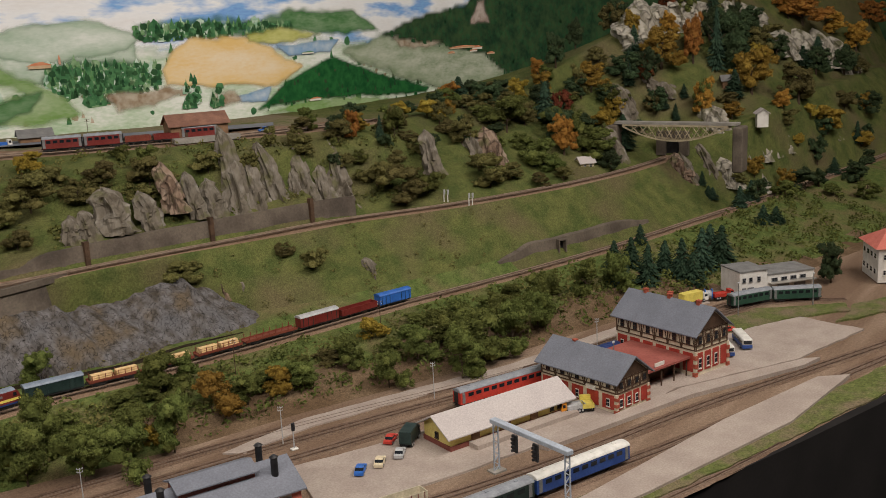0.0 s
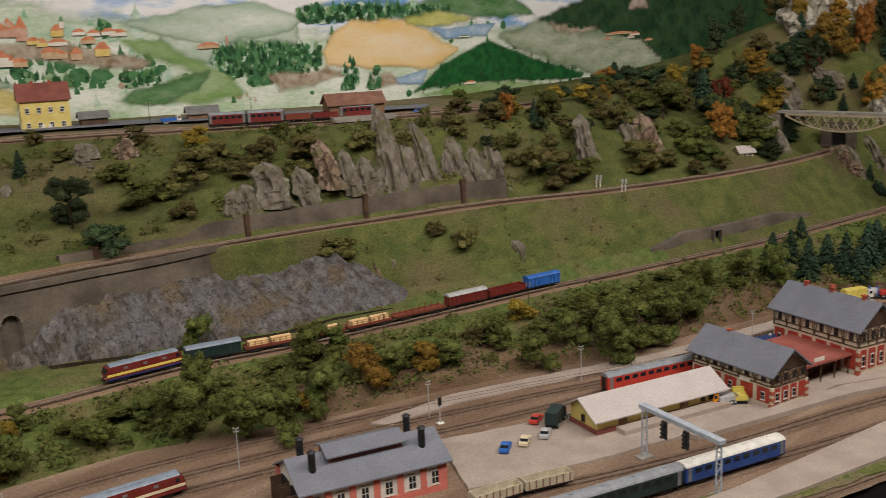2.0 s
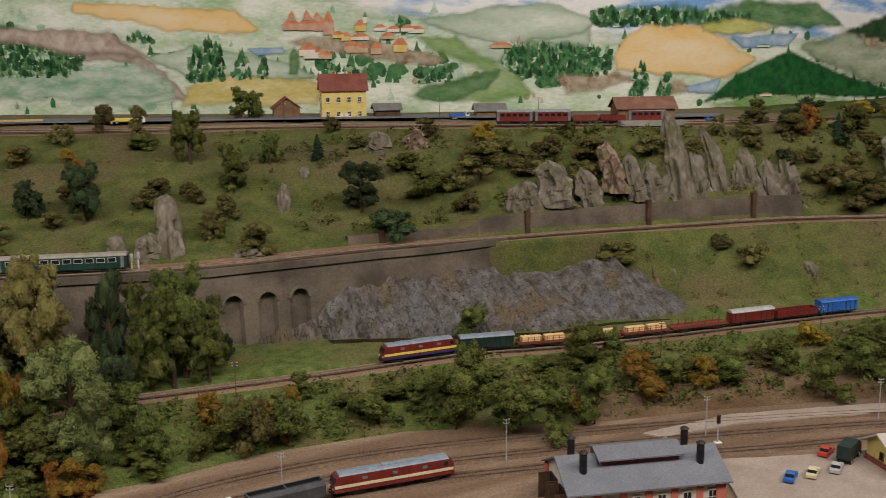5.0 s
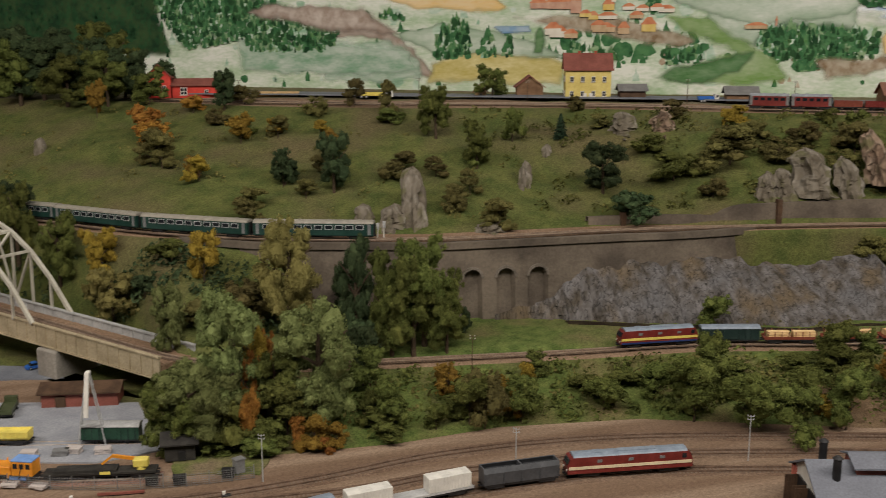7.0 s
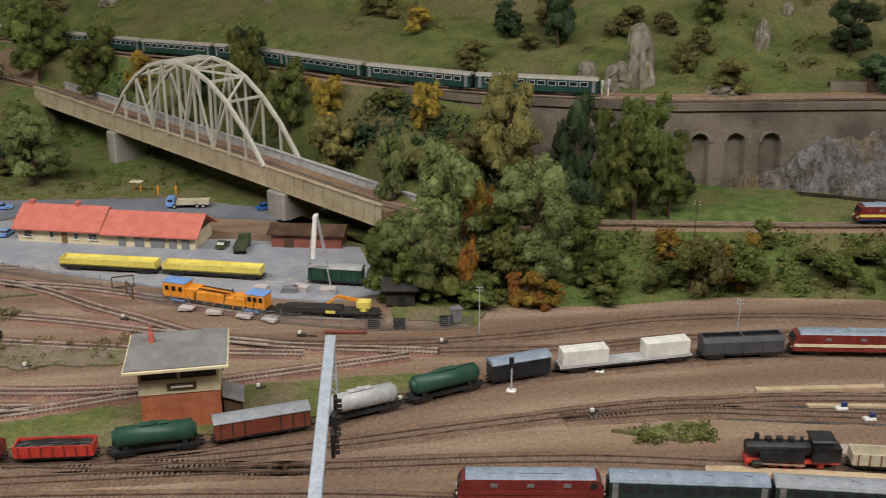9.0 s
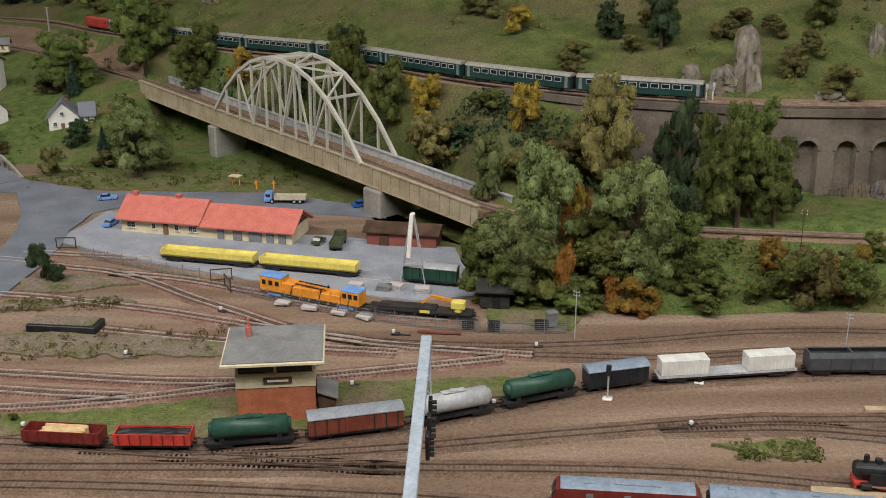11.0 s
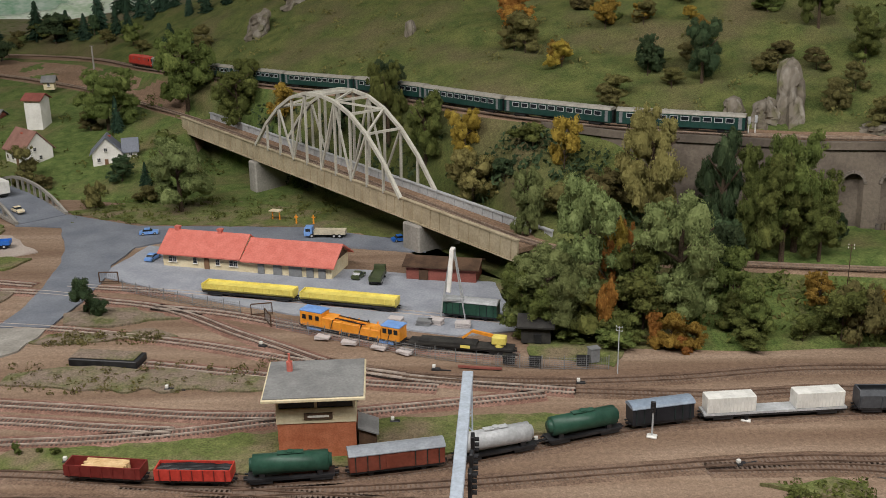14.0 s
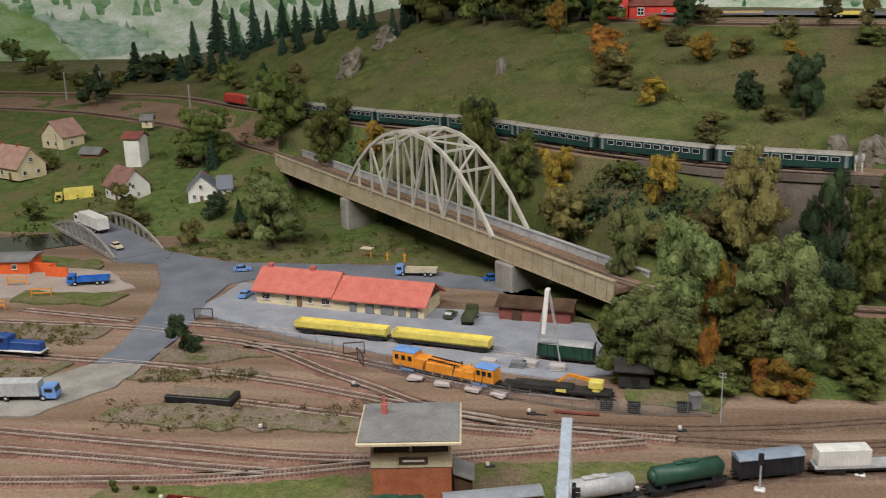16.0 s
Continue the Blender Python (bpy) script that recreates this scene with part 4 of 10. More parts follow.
CLIFF_FOOT = [(0.74, 0.05), (0.82, 0.07), (0.9, 0.095), (0.99, 0.135), (1.07, 0.15), (1.18, 0.183), (1.25, 0.2), (1.37, 0.185), (1.52, 0.195), (1.64, 0.2)]
CLIFF_TOP = [(0.74, 0.085), (0.85, 0.105), (0.9, 0.15), (1.0, 0.162), (1.1, 0.165), (1.18, 0.17), (1.28, 0.152), (1.36, 0.148), (1.44, 0.168), (1.5, 0.16), (1.56, 0.12), (1.64, 0.085)]
rock_sheet("cliff", 0.74, 1.64, lambda x: (yz(x, UPPER)[0] - interp(x, CLIFF_FOOT), 0.054),
           lambda x: (yz(x, UPPER)[0] - 0.042 - max(0.0, 0.2 * (0.15 - interp(x, CLIFF_TOP))), interp(x, CLIFF_TOP) + 0.014 * noise.noise(Vector((x * 34, 0, 0)))), M_SLATE_CLIFF,
           "weathered blue-grey slate cliff below the upper track", 0.009, 2.0)


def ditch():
    """Dark strip, shade painted between the freight line and the foot of the cliff."""
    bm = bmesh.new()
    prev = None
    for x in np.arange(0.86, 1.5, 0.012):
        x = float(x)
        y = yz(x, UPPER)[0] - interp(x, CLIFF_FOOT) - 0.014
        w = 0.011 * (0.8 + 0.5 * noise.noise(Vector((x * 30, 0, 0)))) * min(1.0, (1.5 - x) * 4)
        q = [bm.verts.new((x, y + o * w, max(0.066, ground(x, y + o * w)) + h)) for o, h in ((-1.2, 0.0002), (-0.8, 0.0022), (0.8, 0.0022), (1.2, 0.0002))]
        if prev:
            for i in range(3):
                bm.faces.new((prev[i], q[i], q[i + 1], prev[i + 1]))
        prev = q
    part("ditch", bm, M_FOOT_SHADE, label="dark strip of painted shade along the foot of the cliff", kind="structure")


ditch()


def low_wall():
    """A low stone wall at the foot of the grass slope beyond the cliff, with a dark niche above it."""
    bm = bmesh.new()
    prev = None
    for x in np.arange(2.16, 2.76, 0.02):
        x = float(x)
        y = yz(x, FREIGHT)[0] + 0.055
        z = ground(x, y)
        h = 0.022 * min(1.0, (x - 2.15) * 9, (2.77 - x) * 6)
        q = [bm.verts.new((x, y + o, z + zz)) for o, zz in ((-0.004, -0.01), (-0.002, h), (0.012, h + 0.002), (0.02, -0.01))]
        if prev:
            for i in range(3):
                bm.faces.new((prev[i], q[i], q[i + 1], prev[i + 1]))
        prev = q
    part("retaining_wall", bm, M_WALL, label="low grey stone wall at the foot of the slope", kind="structure")
    niche = thing("culvert", pose(2.37, 1.128, ground(2.37, 1.128) - 0.006, 0, 0, -25), "small dark square culvert in the grass slope", "culvert")
    bm = bmesh.new()
    for px, sx, h0, h1 in ((-0.011, 0.003, 0, 0.034), (0.011, 0.003, 0, 0.034), (0, 0.0188, 0.031, 0.034)):
        box(bm, px, 0, h0, sx, 0.02, h1 - h0)
    part("frame", bm, M_WALL, niche)
    bm = bmesh.new()
    box(bm, 0, 0.006, 0, 0.0188, 0.004, 0.0305)
    part("opening", bm, M_BLACK, niche)


low_wall()


def rock_spire(x, y, z, w, d, h, seed, mat):
    """A rib of weathered rock that leans back on the slope: a rounded column, fluted and chipped, with a blunt broken top."""
    rng = random.Random(int(seed * 100) + int(x * 1000))
    m, rows = 22, 16
    lean, back = rng.uniform(-0.12, 0.12), 0.56
    crest = 0.12 * rng.random()
    verts, faces = [], []
    for j in range(rows + 1):
        t = j / rows
        taper = (1.12 - 0.3 * t) * math.sqrt(max(0.0, 1 - max(0.0, (t - 0.72) / 0.285) ** 2.4))
        for i in range(m):
            a = 6.283 * i / m
            c, s = math.cos(a), math.sin(a)
            q = Vector((c * 1.3 + seed, s * 1.3, t * 1.1))
            flute = noise.noise(Vector((c * 2.6 + seed, s * 2.6, t * 0.9 + seed)))
            chip = noise.cell(Vector((c * 2.2 + seed, s * 2.2, t * 4.5 + noise.noise(q * 2))))
            r = taper * (0.92 + 0.4 * flute + 0.24 * chip + 0.3 * noise.noise(q * 2.6) + 0.14 * noise.noise(q * 7))
            zz = h * t * (1 + crest * c) + 0.05 * h * noise.noise(q * 3.1) * (1 if 0 < j else 0)
            verts.append((0.52 * w * r * c + lean * zz + 0.12 * w * noise.noise(Vector((seed, 0, t * 2.5))), 0.5 * d * r * s + back * zz, zz))
    verts.append((lean * h, back * h, h * 0.99))
    for j in range(rows):
        for i in range(m):
            a, b = j * m + i, j * m + (i + 1) % m
            faces.append((a, b, b + m, a + m))
    faces += [(rows * m + i, rows * m + (i + 1) % m, len(verts) - 1) for i in range(m)]
    me = bpy.data.meshes.new("rock")
    me.from_pydata(verts, [], faces)
    me.materials.append(mat)
    ob = new("rock", me)
    ob.matrix_world = pose(x, y, z, 0, 0, -(14 + 9 * math.sin(x * 7)))
    return tagged(ob, "weathered white limestone crag on the wooded hill" if mat.name.startswith("white") else "weathered upright grey rock rib on the slope", "rock", "rocks on the hillside")


# ---- arched railway bridge ----
def arch_bridge():
    A, B = Vector((-0.6, 2.583, 0.108)), Vector((0.165, 1.634, 0.072))
    L = (B - A).length
    turn = math.degrees(math.atan2(B.y - A.y, B.x - A.x))
    tip = math.degrees(math.asin((A.z - B.z) / L))
    root = thing("railway_bridge", pose(*A, 0, tip, turn), "pale grey steel arch railway bridge with plate girders", "bridge")
    W = 0.039
    bm = bmesh.new()
    box(bm, L / 2, 0, -0.012, L, 2 * W - 0.004, 0.008)
    part("deck", bm, M_BED, root, "brown ballasted deck")
    for side, name in ((-1, "girder"), (1, "girder")):
        y = side * W
        bm = bmesh.new()
        box(bm, L / 2, y, -0.024, L, 0.003, 0.034)
        g = part(name, bm, M_GIRDER if side < 0 else M_LIGHTGREY, root)
        for z, w in ((0.0101, 0.0075), (-0.0266, 0.008)):
            bm = bmesh.new()
            box(bm, L / 2, y, z, L, w, 0.0025)
            part("flange", bm, M_GIRDER if side < 0 else M_LIGHTGREY, g)
        for k in range(int(L / 0.0265)):
            bm = bmesh.new()
            box(bm, 0.012 + k * 0.0265, y - 0.0024, -0.0235, 0.0016, 0.0022, 0.0335)
            box(bm, 0.012 + k * 0.0265, y + 0.0024, -0.008, 0.0016, 0.0022, 0.018)
            part("stiffener", bm, M_GIRDER if side < 0 else M_LIGHTGREY, g)
    s0, s1, rise = 0.372, 0.905, 0.152
    n = 10

    def top(k):
        t = k / n
        return Vector((s0 + (s1 - s0) * t, 0, 0.01 + rise * (1 - abs(2 * t - 1) ** 2.15)))

    for side in (-1, 1):
        y = side * (W + 0.002)
        off = Vector((0, y, 0))
        bm = bmesh.new()
        for k in range(n):
            bar(bm, top(k) + off, top(k + 1) + off, 0.0065, 0.0065)
        part("arch_rib", bm, M_BRIDGE, root)
        for k in range(1, n):
            p = top(k) + off
            bm = bmesh.new()
            bar(bm, (p.x, y, 0.008), p, 0.0042, 0.0042)
            part("hanger", bm, M_BRIDGE, root)
        for a, b in ((2, 3), (4, 3), (6, 5), (6, 7), (8, 7)):
            q = top(a) + off
            r = top(b)
            bm = bmesh.new()
            bar(bm, q, (r.x, y, 0.008), 0.0036, 0.0036)
            part("diagonal", bm, M_BRIDGE, root)
    for k in range(2, n - 1):
        p = top(k)
        bm = bmesh.new()
        bar(bm, p + Vector((0, -W, 0)), p + Vector((0, W, 0)), 0.0045, 0.0045)
        part("cross_beam", bm, M_BRIDGE, root)
        if k < n - 2:
            q = top(k + 1)
            s = -1 if k % 2 else 1
            bm = bmesh.new()
            bar(bm, p + Vector((0, -W * s, 0)), q + Vector((0, W * s, 0)), 0.0038, 0.0038)
            part("wind_brace", bm, M_BRIDGE, root)
    inv = pose(*A, 0, tip, turn)
    for s, wide in ((0.362, 0.032), (0.945, 0.05)):
        c = inv @ Vector((s, 0, -0.027))
        g = ground(c.x, c.y)
        bm = bmesh.new()
        box(bm, 0, 0, g - 0.005, wide, 0.1, c.z - g + 0.004, 0, 0.003)
        ob = part("bridge_pier", bm, M_CONCRETE, at=pose(c.x, c.y, 0, 0, 0, turn), label="tall weathered concrete pier under the arch bridge")
        tagged(ob, category="pier", group="bridge piers")


arch_bridge()


# ---- fish-belly truss bridge over the upper line ----
def far_bridge():
    a, b = Vector((3.0, 1.245, 0.335)), Vector((3.02, 0.92, 0.335))
    L = (b - a).length
    root = thing("truss_bridge", pose(*a, 0, 0, math.degrees(math.atan2(b.y - a.y, b.x - a.x))), "dark steel lattice bridge with a curved lower chord", "bridge")
    bm = bmesh.new()
    box(bm, L / 2, 0, 0.0, L + 0.05, 0.04, 0.007)
    part("deck", bm, M_CONCRETE, root)
    n = 12
    for y in (-0.018, 0.018):
        bm = bmesh.new()
        low = [Vector((L * k / n, y, -0.006 - 0.042 * (1 - (2 * k / n - 1) ** 2))) for k in range(n + 1)]
        for k in range(n):
            bar(bm, low[k], low[k + 1], 0.004, 0.004)
        bar(bm, (0, y, -0.003), (L, y, -0.003), 0.004, 0.005)
        part("chord", bm, M_GIRDER, root)
        for k in range(n):
            bm = bmesh.new()
            bar(bm, low[k], (L * (k + 1) / n, y, -0.002), 0.0022, 0.0022)
            bar(bm, low[k + 1], (L * k / n, y, -0.002), 0.0022, 0.0022)
            part("lattice", bm, M_GIRDER, root)
    for p in (a + Vector((0, 0.03, 0)), b - Vector((0, 0.03, 0))):
        bm = bmesh.new()
        box(bm, 0, 0, 0.2, 0.06, 0.03, 0.132, 0, 0.003)
        ob = part("abutment", bm, M_WALL, at=pose(p.x, p.y, 0, 0, 0, 5), label="dark stone abutment of the lattice bridge")
        tagged(ob, category="pier")


far_bridge()


# ---- concrete road bridge with arched parapets ----
def road_bridge():
    a, b = Vector((-1.07, 2.34, 0)), Vector((-0.81, 2.055, 0))
    L = (b - a).length
    root = thing("road_bridge", pose(a.x, a.y, 0.0, 0, 0, math.degrees(math.atan2(b.y - a.y, b.x - a.x))), "grey concrete road bridge with bow-shaped parapets", "bridge")
    bm = bmesh.new()
    prism(bm, [(0, 0.002), (L / 4, 0.008), (L / 2, 0.011), (3 * L / 4, 0.008), (L, 0.002), (L, 0.0045), (3 * L / 4, 0.0125), (L / 2, 0.0155), (L / 4, 0.0125), (0, 0.0045)], "y", -0.05, 0.05)
    part("roadway", bm, M_ROAD, root)
    for y in (-0.052, 0.052):
        bm = bmesh.new()
        n = 12
        up = [(L * k / n, 0.006 + 0.036 * (1 - abs(2 * k / n - 1) ** 2.2)) for k in range(n + 1)]
        for p, q in zip(up, up[1:]):
            bar(bm, (p[0], y, p[1]), (q[0], y, q[1]), 0.005, 0.006)
        bar(bm, (0, y, 0.006), (L, y, 0.006), 0.007, 0.007)
        g = part("parapet", bm, M_CONCRETE, root)
        for k in range(1, n):
            bm = bmesh.new()
            bar(bm, (up[k][0], y, 0.006), (up[k][0], y, up[k][1]), 0.004, 0.005)
            part("post", bm, M_CONCRETE, g)


road_bridge()


# ---- buildings ----
CACHE = {}


def shared(key, make, mat):
    """Mesh data that alike parts share."""
    if key not in CACHE:
        bm = bmesh.new()
        make(bm)
        CACHE[key] = mesh_of(bm, key[0], mat)
    return CACHE[key]


def on_face(face, u, z, lx, ly, out=0.0):
    """The pose of something on a wall, u along it as seen from outside; local x runs along the wall, y points in."""
    if face == "f":
        return pose(u, -out, z)
    if face == "r":
        return pose(lx + out, u, z, 0, 0, 90)
    if face == "b":
        return pose(lx - u, ly + out, z, 0, 0, 180)
    return pose(-out, ly - u, z, 0, 0, -90)


def window(parent, face, u, z, w, h, lx, ly, frame_mat=None, arched=False):
    fm = frame_mat or M_WHITE
    at = on_face(face, u, z, lx, ly, 0.0004)
    fr = part("window", shared(("window", w, h, fm.name), lambda bm: (box(bm, 0, -0.0006, 0, w, 0.0016, h), box(bm, 0, -0.0012, -0.001, w + 0.002, 0.002, 0.001)), fm), None, parent, at=at)
    part("pane", shared(("pane", w, h), lambda bm: [box(bm, s * w * 0.23, -0.0017, h * (0.1 + 0.44 * k), w * 0.36, 0.0008, h * 0.36) for s in (-1, 1) for k in (0, 1)], M_GLASS), None, fr)


def door(parent, face, u, w, h, lx, ly, mat, z=0.0):
    part("door", shared(("door", w, h, mat.name), lambda bm: (box(bm, 0, -0.0006, 0, w, 0.0022, h), box(bm, 0, -0.0018, 0.001, w * 0.86, 0.0012, h * 0.93)), mat), None, parent, at=on_face(face, u, z, lx, ly, 0.0003))


def gable(parent, lx, ly, h, rise, ridge, wall_mat, roof_mat, over=0.006, thick=0.0022):
    """Walls with gables under a pitched roof of two slopes."""
    bm = bmesh.new()
    if ridge == "x":
        prism(bm, [(0, 0), (ly, 0), (ly, h), (ly / 2, h + rise), (0, h)], "x", 0, lx)
    else:
        prism(bm, [(0, 0), (lx, 0), (lx, h), (lx / 2, h + rise), (0, h)], "y", 0, ly)
    part("wall", bm, wall_mat, parent)
    span = ly if ridge == "x" else lx
    k = rise / (span / 2)
    dz = over * k
    outline = [(-over, h - dz), (span / 2, h + rise), (span + over, h - dz), (span + over, h - dz + thick), (span / 2, h + rise + thick * 1.25), (-over, h - dz + thick)]
    bm = bmesh.new()
    prism(bm, outline, "x" if ridge == "x" else "y", -over, (lx if ridge == "x" else ly) + over)
    for v in bm.verts:
        v.co.z += 0.0005
    return part("roof", bm, roof_mat, parent)


def chimney(parent, x, y, z, h, w=0.006, mat=None):
    bm = bmesh.new()
    box(bm, 0, 0, 0, w, w, h)
    box(bm, 0, 0, h - 0.0015, w * 1.3, w * 1.3, 0.0025)
    part("chimney", bm, mat or M_BRICK, parent, at=pose(x, y, z))


M_SHUTTER = paint("red_panel", (0.36, 0.045, 0.03), 0.6, 0.15)
M_STONE = surface("pale_stone", (0.55, 0.48, 0.36), (0.66, 0.58, 0.45), 60, 0.85, 0.2, 6)
M_GREYROOF = surface("felt_roof", (0.17, 0.17, 0.17), (0.23, 0.23, 0.225), 40, 0.85, 0.25, 9)
M_DARKRED = surface("dark_red_roof", (0.2, 0.065, 0.05), (0.27, 0.09, 0.07), 40, 0.75, 0.25, 9)
M_REDFLAT = surface("red_flat_roof", (0.27, 0.075, 0.06), (0.34, 0.105, 0.085), 30, 0.7, 0.15, 9)
M_CORAL = surface("red_shingle", (0.54, 0.15, 0.115), (0.6, 0.185, 0.145), 60, 0.75, 0.2, 6)
M_VIVID = paint("vivid_red", (0.6, 0.05, 0.035), 0.6)
M_WHITEROOF = surface("pale_roof", (0.5, 0.455, 0.445), (0.54, 0.495, 0.48), 30, 0.75, 0.06, 14)
M_SIGN = paint("sign_white", (0.7, 0.68, 0.62), 0.5)
M_ORANGE = paint("orange_paint", (0.75, 0.14, 0.035), 0.55)


def station_house(at, lx, ly, h, rise, label, n_side):
    """Stone and red ground floor, timbered upper floor, slate roof with its ridge along the long side."""
    root = thing("station_building", at, label, "station", "station buildings")
    h1 = h * 0.58
    gable(root, lx, ly, h, rise, "y", M_STONE, M_SLATE, 0.009)
    faces = {"l": (ly, n_side), "f": (lx, 4), "r": (ly, n_side)}
    for face, (length, n) in faces.items():
        step = length / n
        for k in range(n):
            u = step * (k + 0.5)
            tall = h1 * 0.74
            if k % 3 != 5:
                part("red_panel", shared(("red_panel", round(step * 0.74, 4), tall), lambda bm: box(bm, 0, -0.0004, 0, step * 0.74, 0.0012, tall, 0), M_SHUTTER), None, root, at=on_face(face, u, h1 * 0.16, lx, ly, 0.0003))
            if k % 2 == 0 or k % 3 == 1:
                window(root, face, u, h1 * 0.28, 0.008, h1 * 0.42, lx, ly)
            window(root, face, u, h1 + (h - h1) * 0.3, 0.009, (h - h1) * 0.5, lx, ly, M_TIMBER)
        bm = bmesh.new()
        for z in (h1, h1 + (h - h1) * 0.25, h - 0.002):
            box(bm, length / 2, -0.0003, z, length, 0.0014, 0.0018)
        part("timber_rail", bm, M_TIMBER, root, at=on_face(face, 0 if face != "l" else 0, 0, lx, ly, 0.0004))
        for k in range(n + 1):
            bm = bmesh.new()
            x = min(max(step * k, 0.001), length - 0.001)
            box(bm, x, -0.0003, h1, 0.0016, 0.0016, h - h1)
            if k < n:
                bar(bm, (x + 0.001, -0.0003, h1 + 0.001), (x + step * 0.24, -0.0003, h - 0.002), 0.0012, 0.0012)
                bar(bm, (x + step - 0.001, -0.0003, h1 + 0.001), (x + step * 0.76, -0.0003, h - 0.002), 0.0012, 0.0012)
            part("timber_post", bm, M_TIMBER, root, at=on_face(face, 0, 0, lx, ly, 0.0004))
    for x, y in ((0, 0), (lx, 0)):
        for k in range(6):
            bm = bmesh.new()
            s = 0.0055 if k % 2 else 0.0075
            box(bm, x, y, h1 * k / 6, s, s, h1 / 6.4)
            part("quoin", bm, M_STONE if k % 2 else M_BRICK, root)
    # dark boarded gable over the front
    bm = bmesh.new()
    prism(bm, [(0.004, h + 0.001), (lx - 0.004, h + 0.001), (lx / 2, h + rise - 0.003)], "y", -0.0016, 0.001)
    part("gable_board", bm, M_TIMBER, root)
    return root


big = station_house(pose(1.837, 0.556, 0.004, 0, 0, -17), 0.094, 0.196, 0.085, 0.038, "two-storey red and cream half-timbered station with slate roof", 6)
for x, y in ((0.047, 0.03), (0.047, 0.1), (0.047, 0.16), (0.06, 0.11)):
    chimney(big, x, y, 0.112, 0.02, 0.007)
small = station_house(pose(1.603, 0.604, 0.004, 0, 0, -14), 0.084, 0.176, 0.06, 0.032, "one-and-a-half-storey red and cream half-timbered station wing", 5)
chimney(small, 0.042, 0.13, 0.082, 0.014, 0.006, M_BRICK)
bm = bmesh.new()
box(bm, 0.03, 0.0, 0.05, 0.022, 0.0018, 0.007)
part("name_board", bm, M_SIGN, small, "small white sign with unreadable dark writing", at=on_face("l", 0.09, -0.018, 0.084, 0.176, 0.002))
hall_roof = thing("station_hall", pose(1.69, 0.612, 0.004, 0, 0, -16), "low connecting hall with a flat dark red roof", "station")
bm = bmesh.new()
box(bm, 0.078, 0.07, 0.034, 0.168, 0.145, 0.004)
part("roof", bm, M_REDFLAT, hall_roof)
bm = bmesh.new()
box(bm, 0.078, 0.085, 0, 0.15, 0.105, 0.034)
part("wall", bm, M_TIMBER, hall_roof)
for k in range(5):
    bm = bmesh.new()
    box(bm, 0.006 + k * 0.036, 0.002, 0, 0.002, 0.002, 0.034)
    part("post", bm, M_TIMBER, hall_roof)
bm = bmesh.new()
box(bm, 0.075, 0.004, 0.0385, 0.026, 0.0015, 0.007)
part("name_board", bm, M_SIGN, hall_roof, "white station sign board")
chimney(hall_roof, 0.035, 0.11, 0.037, 0.016, 0.007, M_LOGS)


def freight_shed():
    root = thing("freight_shed", pose(1.336, 0.765, 0.004, 0, 0, -19), "yellow goods shed with a pale grey roof", "shed")
    lx, ly, h = 0.25, 0.072, 0.03
    gable(root, lx, ly, h, 0.02, "x", M_YELLOW, M_WHITEROOF, 0.012)
    bm = bmesh.new()
    box(bm, lx / 2, ly / 2, 0, lx + 0.003, ly + 0.003, 0.008)
    part("plinth", bm, M_DARKRED, root, "brown base course")
    for u in (0.05, 0.115, 0.175):
        door(root, "f", u, 0.016, 0.022, lx, ly, M_BROWN, 0.004)
    for u in (0.215, 0.232):
        window(root, "f", u, 0.012, 0.008, 0.011, lx, ly, M_TIMBER)
    window(root, "l", 0.036, 0.012, 0.009, 0.011, lx, ly, M_TIMBER)
    bm = bmesh.new()
    box(bm, lx / 2 + 0.02, -0.014, 0, lx - 0.03, 0.024, 0.0075)
    part("loading_dock", bm, M_PAVE, root)


freight_shed()


